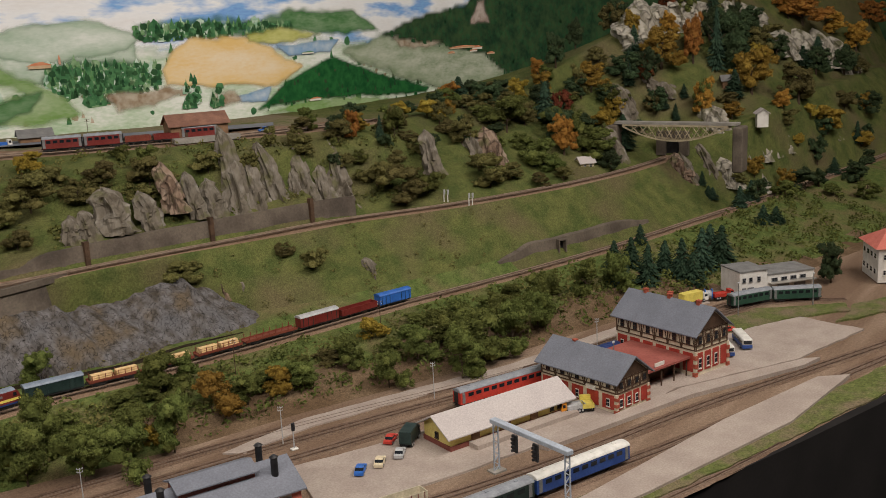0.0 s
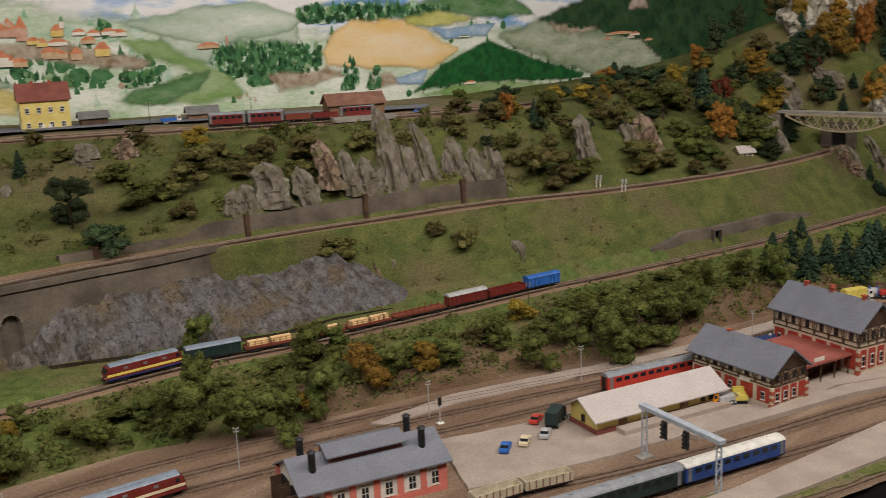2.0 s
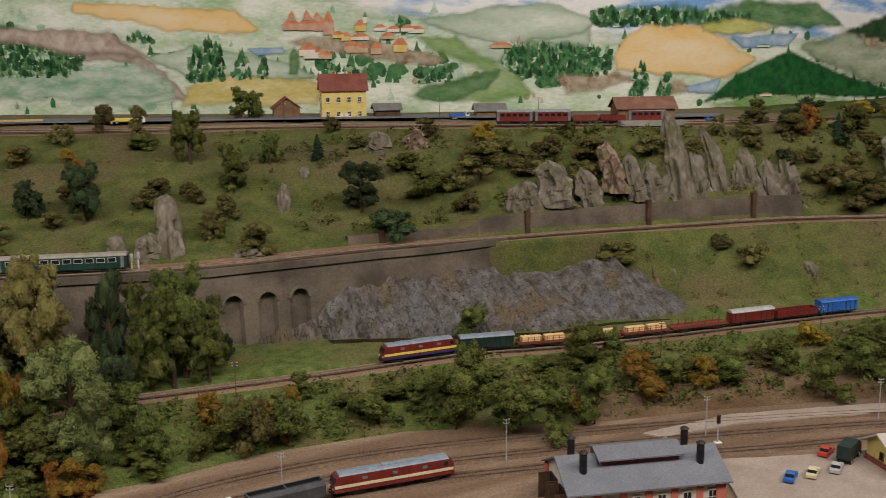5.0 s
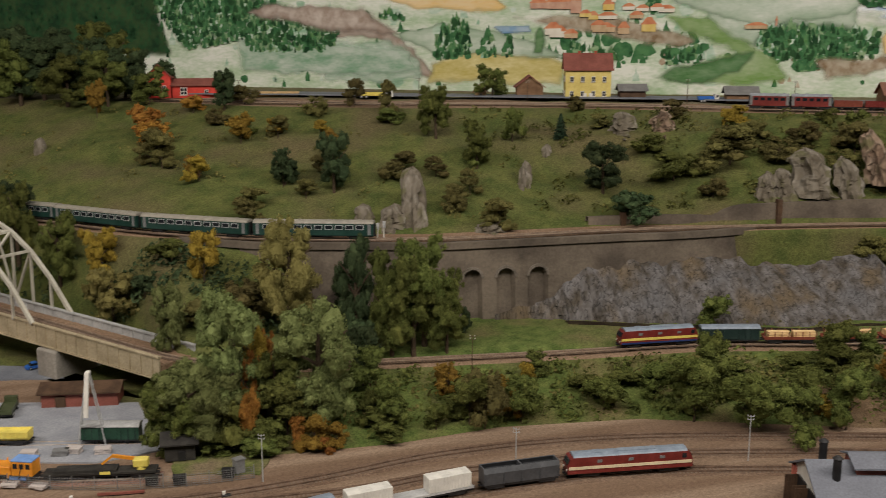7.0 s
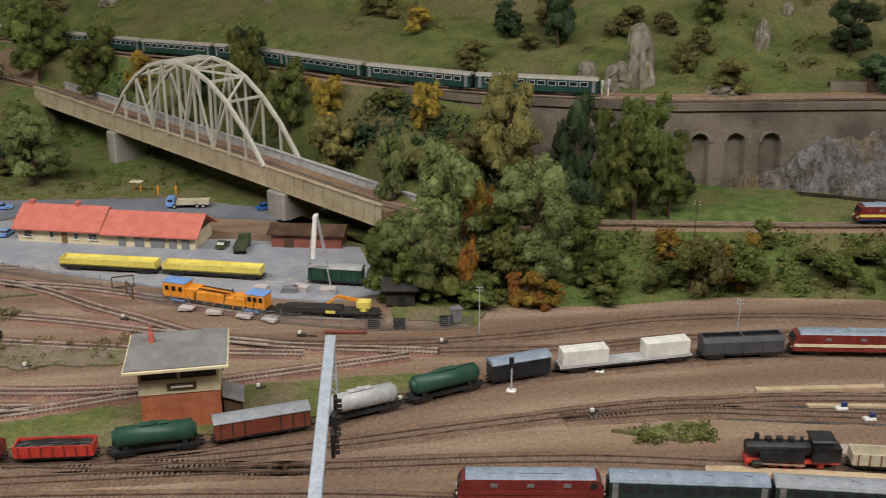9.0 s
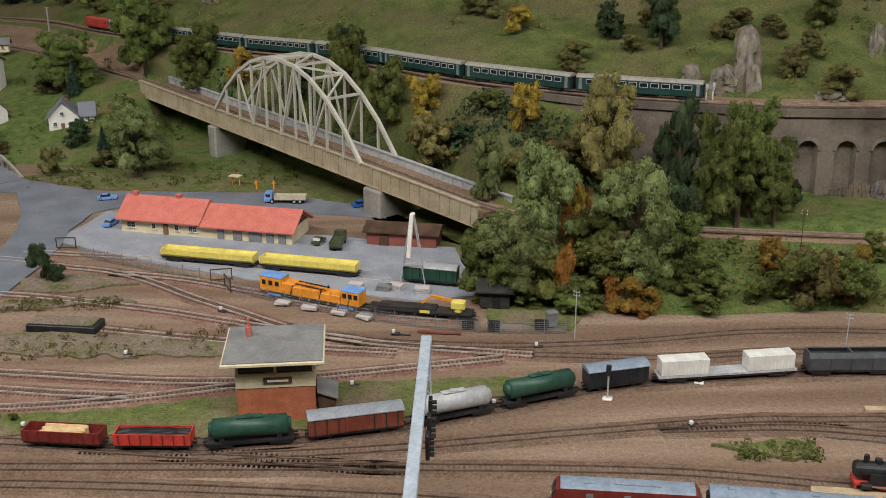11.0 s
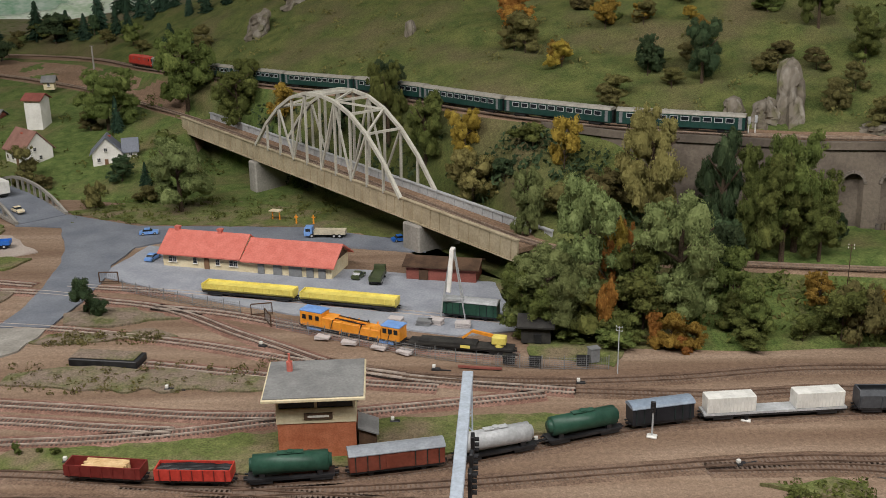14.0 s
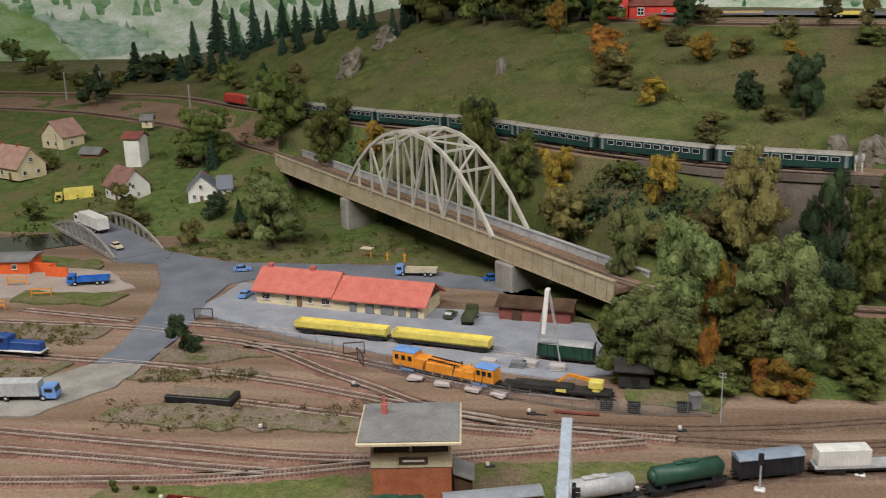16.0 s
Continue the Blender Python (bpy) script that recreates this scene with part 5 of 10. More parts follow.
def engine_shed():
    root = thing("engine_shed", pose(0.860, 0.906, 0.0, 0, 0, -21), "red and white brick engine shed with slate roof", "engine shed")
    lx, ly, h, rise = 0.212, 0.105, 0.046, 0.026
    gable(root, lx, ly, h, rise, "x", M_WHITE, M_SLATE, 0.008)
    n = 6
    for face in ("f", "b"):
        for k in range(n + 1):
            bm = bmesh.new()
            w = 0.009 if 0 < k < n else 0.014
            box(bm, min(max(lx * k / n, 0.006), lx - 0.006), -0.0005, 0, w, 0.003, h - 0.001)
            part("brick_pier", bm, M_CORAL, root, at=on_face(face, 0, 0, lx, ly, 0.0002))
        for k in range(n):
            window(root, face, lx * (k + 0.5) / n, 0.012, 0.012, 0.022, lx, ly, M_SIGN)
        bm = bmesh.new()
        box(bm, lx / 2, -0.0008, 0, lx, 0.003, 0.009)
        part("brick_base", bm, M_CORAL, root, at=on_face(face, 0, 0, lx, ly, 0.0004))
    for y in (0.0, ly):
        bm = bmesh.new()
        box(bm, 0, y, 0, 0.008, 0.01, h - 0.002)
        part("brick_pier", bm, M_CORAL, root)
    for y in (0.032, 0.074):
        bm = bmesh.new()
        box(bm, -0.0008, y, 0, 0.003, 0.03, 0.038)
        part("gate_opening", bm, M_BLACK, root, "dark gateway")
        for s in (-1, 1):
            bm = bmesh.new()
            for j in range(4):
                box(bm, -0.0035 - 0.0042 * j, y + s * 0.0165, 0.001, 0.0039, 0.002, 0.036)
            part("gate", bm, M_TIMBER, root, "open dark wooden gate leaf")
    # raised smoke vent along the ridge
    bm = bmesh.new()
    prism(bm, [(ly / 2 - 0.022, h + rise * 0.72), (ly / 2 + 0.022, h + rise * 0.72), (ly / 2 + 0.02, h + rise + 0.003), (ly / 2, h + rise + 0.009), (ly / 2 - 0.02, h + rise + 0.003)], "x", 0.05, 0.16)
    part("smoke_vent", bm, M_DARKRED, root)
    bm = bmesh.new()
    prism(bm, [(ly / 2 - 0.028, h + rise + 0.001), (ly / 2, h + rise + 0.0105), (ly / 2 + 0.028, h + rise + 0.001), (ly / 2 + 0.028, h + rise + 0.003), (ly / 2, h + rise + 0.013), (ly / 2 - 0.028, h + rise + 0.003)], "x", 0.045, 0.165)
    part("vent_roof", bm, M_SLATE, root)
    for x, y in ((0.024, 0.026), (0.024, 0.079), (0.188, 0.026), (0.188, 0.079)):
        bm = bmesh.new()
        rod(bm, (0, 0, 0), (0, 0, 0.036), 0.0052, n=14)
        rod(bm, (0, 0, 0.036), (0, 0, 0.039), 0.0068, 0.003, n=14)
        part("chimney", bm, M_BLACK, root, "black sheet-metal smoke stack", at=pose(x, y, h + 0.006))


engine_shed()


def depot():
    """Long cream depot house under a red roof in two lengths."""
    root = thing("depot_building", pose(-0.484, 1.752, 0.0026, 0, 0, -16.2), "long cream depot building with a red tiled roof", "building")
    lx, ly, h = 0.32, 0.078, 0.026
    bm = bmesh.new()
    prism(bm, [(0, 0), (ly, 0), (ly, h + 0.003), (ly / 2, h + 0.027), (0, h + 0.003)], "x", 0, 0.153)
    part("wall", bm, M_CREAM, root)
    bm = bmesh.new()
    prism(bm, [(0, 0), (ly, 0), (ly, h), (ly / 2, h + 0.022), (0, h)], "x", 0.1532, lx)
    part("wall", bm, M_CREAM, root)
    for x0, x1, hh, rr in ((-0.006, 0.154, h + 0.003, 0.025), (0.1545, lx + 0.008, h, 0.0225)):
        o = 0.009
        d = o * rr / (ly / 2)
        bm = bmesh.new()
        prism(bm, [(-o, hh - d), (ly / 2, hh + rr), (ly + o, hh - d), (ly + o, hh - d + 0.0022), (ly / 2, hh + rr + 0.003), (-o, hh - d + 0.0022)], "x", x0, x1)
        part("roof", bm, M_CORAL, root)
    for u in (0.016, 0.024, 0.064, 0.108, 0.134, 0.142):
        window(root, "f", u, 0.009, 0.0075, 0.0105, lx, ly)
    door(root, "f", 0.086, 0.009, 0.019, lx, ly, M_BROWN)
    for u, w in ((0.19, 0.012), (0.221, 0.016), (0.254, 0.024), (0.281, 0.013), (0.303, 0.013)):
        door(root, "f", u, w, 0.019, lx, ly, M_GREY)
    for u in (0.176, 0.221, 0.269, 0.292):
        window(root, "f", u, 0.0205, 0.008, 0.003, lx, ly, M_TIMBER)
    bm = bmesh.new()
    prism(bm, [(0.004, h), (ly - 0.004, h), (ly / 2, h + 0.018)], "x", lx - 0.0005, lx + 0.0012)
    part("gable_board", bm, M_TIMBER, root)
    for x in (0.012, 0.096):
        chimney(root, x, ly / 2, h + 0.02, 0.016, 0.0075, M_CORAL)


depot()


def signal_box():
    root = thing("signal_box", pose(-0.178, 1.058, 0.0, 0, 0, 3), "brick and cream signal tower with a flat grey roof", "signal box")
    lx, ly = 0.088, 0.06
    bm = bmesh.new()
    box(bm, lx / 2, ly / 2, 0, lx, ly, 0.046)
    part("brick_storey", bm, surface("orange_brick", (0.36, 0.11, 0.05), (0.46, 0.16, 0.08), 60, 0.85, 0.25, 8), root, "orange-red brick lower storey")
    bm = bmesh.new()
    box(bm, lx / 2, ly / 2, 0.0461, lx + 0.002, ly + 0.002, 0.018)
    part("parapet", bm, M_CREAM, root, "cream boarded band")
    bm = bmesh.new()
    box(bm, lx / 2, ly / 2, 0.0642, lx - 0.002, ly - 0.002, 0.0165)
    part("glazing", bm, M_GLASS, root, "dark band of windows")
    for x in (0.0, lx / 2, lx):
        for y in (0.0, ly):
            bm = bmesh.new()
            box(bm, min(max(x, 0.001), lx - 0.001), min(max(y, 0.001), ly - 0.001), 0.064, 0.003, 0.003, 0.017)
            part("mullion", bm, M_CREAM, root)
    bm = bmesh.new()
    box(bm, lx / 2 - 0.001, ly / 2 + 0.002, 0.081, lx + 0.027, ly + 0.044, 0.004, 0, 0.0008)
    roof = part("roof", bm, M_CREAM, root, "overhanging flat roof with a cream edge")
    bm = bmesh.new()
    box(bm, lx / 2 - 0.001, ly / 2 + 0.002, 0.0851, lx + 0.023, ly + 0.04, 0.0012)
    part("roof_felt", bm, M_GREYROOF, roof)
    bm = bmesh.new()
    rod(bm, (0.012, 0.055, 0.086), (0.012, 0.055, 0.098), 0.0036, n=10)
    rod(bm, (0.012, 0.055, 0.098), (0.012, 0.055, 0.108), 0.0014, n=8)
    part("chimney", bm, M_CORAL, root, "short red chimney with a dark pipe")
    bm = bmesh.new()
    box(bm, lx * 0.53, -0.002, 0.0515, 0.032, 0.0015, 0.0075)
    b = part("name_board", bm, M_TIMBER, root, "dark framed board with unreadable pale writing")
    bm = bmesh.new()
    box(bm, lx * 0.53, -0.003, 0.054, 0.024, 0.0008, 0.0024)
    part("writing_bar", bm, M_SIGN, b)
    for u in (0.02, 0.035, 0.05):
        bm = bmesh.new()
        box(bm, u, -0.0006, 0.01, 0.006, 0.0014, 0.003)
        part("vent", bm, M_TIMBER, root)
    lean = thing("lean_to", pose(-0.088, 1.072, 0, 0, 0, 3), "small dark wooden lean-to beside the tower", "shed")
    bm = bmesh.new()
    prism(bm, [(0, 0), (0.02, 0), (0.02, 0.024), (0, 0.032)], "y", 0, 0.034)
    part("wall", bm, M_TIMBER, lean)
    bm = bmesh.new()
    prism(bm, [(-0.001, 0.0325), (0.023, 0.0235), (0.023, 0.0255), (-0.001, 0.0345)], "y", -0.003, 0.037)
    part("roof", bm, M_GREYROOF, lean)


signal_box()


def simple_house(name, at, lx, ly, h, rise, ridge, wall, roof, label, wins=(), doors=(), chims=(), category="house", group="", frame_mat=None):
    root = thing(name, at, label, category, group)
    gable(root, lx, ly, h, rise, ridge, wall, roof)
    for face, u, z, w, hh in wins:
        window(root, face, u, z, w, hh, lx, ly, frame_mat)
    for face, u, w, hh, mat in doors:
        door(root, face, u, w, hh, lx, ly, mat)
    for x, y, z, hh in chims:
        chimney(root, x, y, z, hh)
    return root


def on_ground(x, y, rz, sink=0.002, dz=0.0):
    return pose(x, y, ground(x, y) - sink + dz, 0, 0, rz)


# depot sheds
simple_house("brick_shed", pose(-0.05, 1.66, 0.0026, 0, 0, -13), 0.12, 0.05, 0.024, 0.008, "x", M_DARKRED, M_TIMBER, "dark red wooden shed with a dark felt roof", doors=(("f", 0.03, 0.016, 0.018, M_TIMBER),), category="shed")
simple_house("tar_hut", pose(0.122, 1.378, 0.003, 0, 0, -8), 0.042, 0.032, 0.027, 0.009, "x", M_TAR, M_TAR, "small black tarred wooden hut", doors=(("f", 0.024, 0.009, 0.014, M_BLACK),), category="shed")
# upper station
Z1 = 0.41
two_rows = tuple(("f", 0.016 + 0.0275 * k, z, 0.01, 0.014) for k in range(4) for z in (0.013, 0.05)) + tuple(("l", 0.024 + 0.034 * k, z, 0.01, 0.014) for k in range(2) for z in (0.013, 0.05))
simple_house("yellow_station", pose(1.222, 2.396, Z1 + 0.002, 0, 0, -22), 0.116, 0.085, 0.083, 0.036, "x", M_YELLOW, M_DARKRED, "yellow plastered two-storey station with a dark red roof", two_rows, (("f", 0.0495, 0.009, 0.021, M_WHITE), ("f", 0.0655, 0.009, 0.021, M_WHITE)),
             ((0.036, 0.042, 0.112, 0.014), (0.078, 0.042, 0.112, 0.014)), "station")
simple_house("wooden_station", pose(1.735, 1.83, Z1 + 0.004, 0, 0, -27), 0.14, 0.075, 0.04, 0.022, "x", M_BROWN, surface("rusty_brown_roof", (0.2, 0.1, 0.07), (0.28, 0.145, 0.1), 40, 0.8, 0.2, 8), "brown wooden goods station with a red-brown roof", (), (("f", 0.035, 0.018, 0.025, M_TIMBER), ("f", 0.1, 0.018, 0.025, M_TIMBER)), (), "station")
bm = bmesh.new()
box(bm, 0.08, -0.018, 0, 0.16, 0.03, 0.012)
ob = part("loading_dock", bm, M_CONCRETE, at=pose(1.735, 1.83, Z1 + 0.003, 0, 0, -27), label="grey concrete loading dock by the wooden station")
tagged(ob, category="dock")
simple_house("dark_shed", pose(1.345, 2.33, Z1 + 0.002, 0, 0, -20), 0.065, 0.05, 0.03, 0.012, "x", M_TIMBER, M_GREYROOF, "dark low wooden shed beside the yellow station", category="shed")
simple_house("brown_shed", pose(1.13, 2.5, Z1 + 0.002, 0, 0, -20), 0.07, 0.06, 0.034, 0.026, "y", M_BROWN, M_DARKRED, "brown wooden shed with a red-brown gabled roof", category="shed")
simple_house("brown_shed", pose(1.56, 2.18, Z1 + 0.004, 0, 0, -27), 0.075, 0.055, 0.024, 0.014, "x", M_BROWN, M_GREYROOF, "brown wooden shed with a grey roof", category="shed")
simple_house("small_cabin", pose(1.02, 2.52, Z1 + 0.002, 0, 0, -20), 0.03, 0.03, 0.024, 0.014, "y", M_LOGS, M_DARKRED, "small orange-brown wooden cabin", (("f", 0.015, 0.008, 0.008, 0.009),), category="cabin")
red = simple_house("red_house", pose(0.21, 2.86, Z1 + 0.002, 0, 0, -12), 0.062, 0.07, 0.058, 0.03, "y", M_VIVID, M_DARKRED, "bright red plastered house with a dark roof", (("f", 0.018, 0.02, 0.01, 0.014), ("f", 0.045, 0.02, 0.01, 0.014), ("l", 0.03, 0.02, 0.01, 0.014)), (), ((0.03, 0.05, 0.078, 0.016),))
simple_house("red_annex", pose(0.275, 2.85, Z1 + 0.002, 0, 0, -12), 0.125, 0.06, 0.034, 0.014, "x", M_VIVID, M_DARKRED, "low bright red annex with an arched white doorway", (("f", 0.03, 0.008, 0.018, 0.02), ("f", 0.09, 0.01, 0.01, 0.012)))
# behind the station: works hall and red-roofed white house
works = thing("works_hall", pose(2.4, 0.67, 0.003, 0, 0, -38), "pale grey flat-roofed works hall with window bands", "building")
for x, w, h in ((0.0, 0.075, 0.058), (0.0755, 0.13, 0.044)):
    bm = bmesh.new()
    box(bm, x + w / 2, 0.04, 0, w, 0.08, h)
    part("wall", bm, M_WHITE, works)
    bm = bmesh.new()
    box(bm, x + w / 2, 0.04, h, w + 0.002, 0.084, 0.003)
    part("roof", bm, M_GREYROOF, works)
for k in range(4):
    window(works, "f", 0.095 + 0.026 * k, 0.028, 0.016, 0.008, 0.2, 0.08, M_GREY)
for u in (0.012, 0.03, 0.052):
    window(works, "f", u, 0.034, 0.008, 0.01, 0.2, 0.08, M_GREY)
for u, w in ((0.012, 0.01), (0.03, 0.016), (0.12, 0.03), (0.165, 0.03)):
    door(works, "f", u, w, 0.02, 0.2, 0.08, M_GREY)
bm = bmesh.new()
box(bm, 0.14, -0.008, 0.024, 0.125, 0.016, 0.002)
part("canopy", bm, M_CONCRETE, works)
hv = thing("white_house", pose(2.66, 0.42, 0.003, 0, 0, -60), "white two-storey house with a red hipped roof", "house")
bm = bmesh.new()
box(bm, 0.06, 0.06, 0, 0.12, 0.12, 0.085)
part("wall", bm, M_WHITE, hv)
bm = bmesh.new()
q = [bm.verts.new(p) for p in ((-0.01, -0.01, 0.085), (0.13, -0.01, 0.085), (0.13, 0.13, 0.085), (-0.01, 0.13, 0.085), (0.04, 0.06, 0.125), (0.08, 0.06, 0.125))]
for f in ((0, 1, 5, 4), (1, 2, 5), (2, 3, 4, 5), (3, 0, 4), (3, 2, 1, 0)):
    bm.faces.new([q[i] for i in f])
part("roof", bm, M_CORAL, hv)
for face in ("f", "l", "r"):
    for k in range(4):
        for z in (0.018, 0.056):
            window(hv, face, 0.018 + 0.028 * k, z, 0.014, 0.014, 0.12, 0.12)
# trackside huts
simple_house("line_hut", pose(2.76, 1.27, 0.222, 0, 0, -35), 0.042, 0.034, 0.024, 0.013, "x", M_CREAM, M_WHITEROOF, "small cream line keeper's hut", (("f", 0.012, 0.009, 0.007, 0.009), ("f", 0.03, 0.009, 0.007, 0.009)), category="hut")
simple_house("line_hut", pose(-1.14, 3.02, 0.118, 0, 0, 8), 0.03, 0.026, 0.026, 0.011, "x", M_CREAM, M_GREYROOF, "tiny cream trackside hut with a grey roof", (("f", 0.015, 0.01, 0.007, 0.01),), category="hut")
chapel = simple_house("white_chapel", pose(3.35, 0.95, max(ground(3.35, 0.95), 0.29), 0, 0, -60), 0.035, 0.035, 0.045, 0.012, "y", M_WHITE, M_WHITEROOF, "small plain white house on the hillside")
hut = simple_house("rock_cabin", on_ground(3.5, 1.12, -60), 0.05, 0.04, 0.03, 0.014, "x", M_BROWN, M_GREYROOF, "weathered grey wooden cabin below the quarry", category="hut")
# village
wins4 = (("f", 0.014, 0.012, 0.008, 0.01), ("f", 0.04, 0.012, 0.008, 0.01), ("r", 0.016, 0.012, 0.008, 0.01), ("r", 0.042, 0.012, 0.008, 0.01), ("r", 0.029, 0.034, 0.008, 0.009))
simple_house("white_cottage", on_ground(-0.805, 2.385, 14), 0.068, 0.056, 0.034, 0.034, "y", M_WHITE, M_SLATE, "white cottage with a dark grey gabled roof", (("f", 0.014, 0.012, 0.008, 0.01), ("f", 0.05, 0.012, 0.008, 0.01), ("f", 0.031, 0.036, 0.008, 0.009), ("r", 0.016, 0.012, 0.008, 0.01), ("r", 0.036, 0.012, 0.008, 0.01)), (("f", 0.031, 0.008, 0.018, M_BROWN),), ((0.04, 0.035, 0.055, 0.012),), group="village houses")
simple_house("white_cottage_wing", on_ground(-0.735, 2.405, 14), 0.028, 0.042, 0.026, 0.022, "x", M_WHITE, M_SLATE, "white cottage wing with a dark dormer roof", (("f", 0.014, 0.012, 0.008, 0.01),), group="village houses")
simple_house("brown_roof_house", on_ground(-1.045, 2.475, -42), 0.09, 0.075, 0.038, 0.04, "x", M_WHITE, surface("brown_red_tiles", (0.24, 0.125, 0.1), (0.31, 0.17, 0.135), 50, 0.8, 0.2, 8), "cream house with a brown-red gabled roof", wins4, (("f", 0.06, 0.009, 0.019, M_BROWN),), ((0.04, 0.03, 0.06, 0.012),), group="village houses")
simple_house("white_tower", on_ground(-1.075, 2.7, -10, 0.004), 0.046, 0.046, 0.085, 0.012, "x", M_WHITE, M_DARKRED, "tall white transformer tower with a red roof", category="tower")
simple_house("yellow_house", on_ground(-1.5, 2.72, -32), 0.19, 0.085, 0.036, 0.045, "x", M_CREAM, surface("pinkish_tiles", (0.38, 0.23, 0.18), (0.48, 0.31, 0.25), 50, 0.8, 0.2, 8), "yellow farmhouse with a pinkish tiled roof", (("f", 0.03, 0.012, 0.01, 0.012), ("f", 0.07, 0.012, 0.01, 0.012), ("f", 0.12, 0.012, 0.01, 0.012), ("r", 0.02, 0.012, 0.01, 0.012), ("r", 0.06, 0.012, 0.01, 0.012), ("r", 0.042, 0.045, 0.01, 0.012)), (("f", 0.155, 0.01, 0.02, M_BROWN),), ((0.06, 0.042, 0.075, 0.014), (0.14, 0.042, 0.075, 0.014)), group="village houses")
simple_house("yellow_house", on_ground(-1.42, 2.95, -28), 0.095, 0.075, 0.04, 0.04, "y", M_CREAM, surface("brown_tiles", (0.32, 0.19, 0.15), (0.4, 0.25, 0.2), 50, 0.8, 0.2, 8), "small yellow house with a brown tiled roof", (("f", 0.03, 0.012, 0.01, 0.012), ("f", 0.065, 0.012, 0.01, 0.012), ("r", 0.03, 0.012, 0.01, 0.012)), group="village houses")
simple_house("wood_shed", on_ground(-1.25, 2.82, -15), 0.06, 0.035, 0.016, 0.012, "x", M_DARKRED, M_GREYROOF, "low red-brown wooden shed in the village", category="shed")
simple_house("orange_works", pose(-1.12, 1.93, 0.0025, 0, 0, 2), 0.13, 0.06, 0.026, 0.004, "x", M_ORANGE, M_GREYROOF, "orange flat-roofed works building", (("f", 0.03, 0.01, 0.01, 0.01), ("f", 0.06, 0.01, 0.01, 0.01), ("f", 0.1, 0.01, 0.01, 0.01)), category="building")
for x, y, w in ((-0.965, 1.945, 0.055), (-0.925, 1.915, 0.05)):
    bm = bmesh.new()
    box(bm, 0, 0, 0, w, 0.003, 0.02)
    box(bm, -w / 2, 0.012, 0, 0.003, 0.026, 0.02)
    ob = part("orange_wall", bm, M_ORANGE, at=pose(x, y, 0.002, 0, 0, -12), label="low orange yard wall")
    tagged(ob, category="wall")


# ---- rolling stock; local x along the vehicle, z = 0 on the rail head ----
C = {k: paint("paint_" + k, v) for k, v in dict(maroon=(0.17, 0.026, 0.022), red=(0.5, 0.05, 0.035), brown=(0.2, 0.055, 0.035), green=(0.025, 0.075, 0.05), darkgreen=(0.018, 0.036, 0.034), bluecoach=(0.025, 0.07, 0.26),
     blue=(0.03, 0.14, 0.5), yellow=(0.74, 0.62, 0.14), orange=(0.78, 0.3, 0.03), skyblue=(0.17, 0.32, 0.66), cream=(0.7, 0.6, 0.42), silver=(0.45, 0.46, 0.47), white=(0.72, 0.71, 0.67), navy=(0.02, 0.04, 0.14),
     greyroof=(0.26, 0.28, 0.31), paleroof=(0.3, 0.28, 0.24), slate=(0.22, 0.27, 0.34), olive=(0.06, 0.075, 0.035), express=(0.014, 0.048, 0.04), hopper=(0.075, 0.08, 0.09), night=(0.018, 0.02, 0.026), beige=(0.5, 0.45, 0.34), tan=(0.42, 0.3, 0.16)).items()}
RAIL_TOP = 0.0032


def along(line, s):
    """The place and heading at s metres along a line."""
    for a, b in zip(line, line[1:]):
        d = (b - a).length
        if s <= d:
            return a + (b - a) * (s / d), b - a
        s -= d
    return line[-1], line[-1] - line[-2]


def reach(line, x):
    """How far along a line its x is reached."""
    s = 0.0
    for a, b in zip(line, line[1:]):
        if (a.x - x) * (b.x - x) <= 0 and a.x != b.x:
            return s + (b - a).length * (x - a.x) / (b.x - a.x)
        s += (b - a).length
    return s


def seat(line, s, length):
    """The pose of a vehicle whose middle is s along the line, both ends on the rails."""
    p, _ = along(line, max(0.0, s - length * 0.33))
    q, _ = along(line, s + length * 0.33)
    d = q - p
    m = (p + q) / 2
    return pose(m.x, m.y, m.z + RAIL_TOP, 0, -math.degrees(math.atan2(d.z, math.hypot(d.x, d.y))), math.degrees(math.atan2(d.y, d.x)))


def wheels(root, length, axles):
    """Wheel sets and, for four axles, their bogie frames."""
    for x in axles:
        part("wheelset", shared(("wheelset",), lambda bm: [rod(bm, (0, s * 0.0055, 0.0035), (0, s * 0.0068, 0.0035), 0.0037, n=12) for s in (-1, 1)] + [rod(bm, (0, -0.006, 0.0035), (0, 0.006, 0.0035), 0.0007, n=6)], M_BLACK), None, root, at=pose(x, 0, 0))
    if len(axles) == 4:
        for x in ((axles[0] + axles[1]) / 2, (axles[2] + axles[3]) / 2):
            part("bogie", shared(("bogie",), lambda bm: [box(bm, 0, s * 0.0085, 0.0018, 0.025, 0.0016, 0.004, 0, 0.0005) for s in (-1, 1)], M_BLACK), None, root, at=pose(x, 0, 0))
    part("underframe", shared(("underframe", round(length, 3)), lambda bm: (box(bm, 0, 0, 0.0055, length - 0.002, 0.02, 0.0028), box(bm, 0, 0, 0.003, length * 0.3, 0.013, 0.003)), M_BLACK), None, root)
    for s in (-1, 1):
        part("coupling", shared(("coupling",), lambda bm: (box(bm, 0, 0, 0.005, 0.008, 0.0035, 0.0022), rod(bm, (-0.001, -0.006, 0.0072), (0.003, -0.006, 0.0072), 0.0012, n=6), rod(bm, (-0.001, 0.006, 0.0072), (0.003, 0.006, 0.0072), 0.0012, n=6)), M_BLACK), None, root,
             at=pose(s * length / 2, 0, 0, 0, 0, 0 if s > 0 else 180))


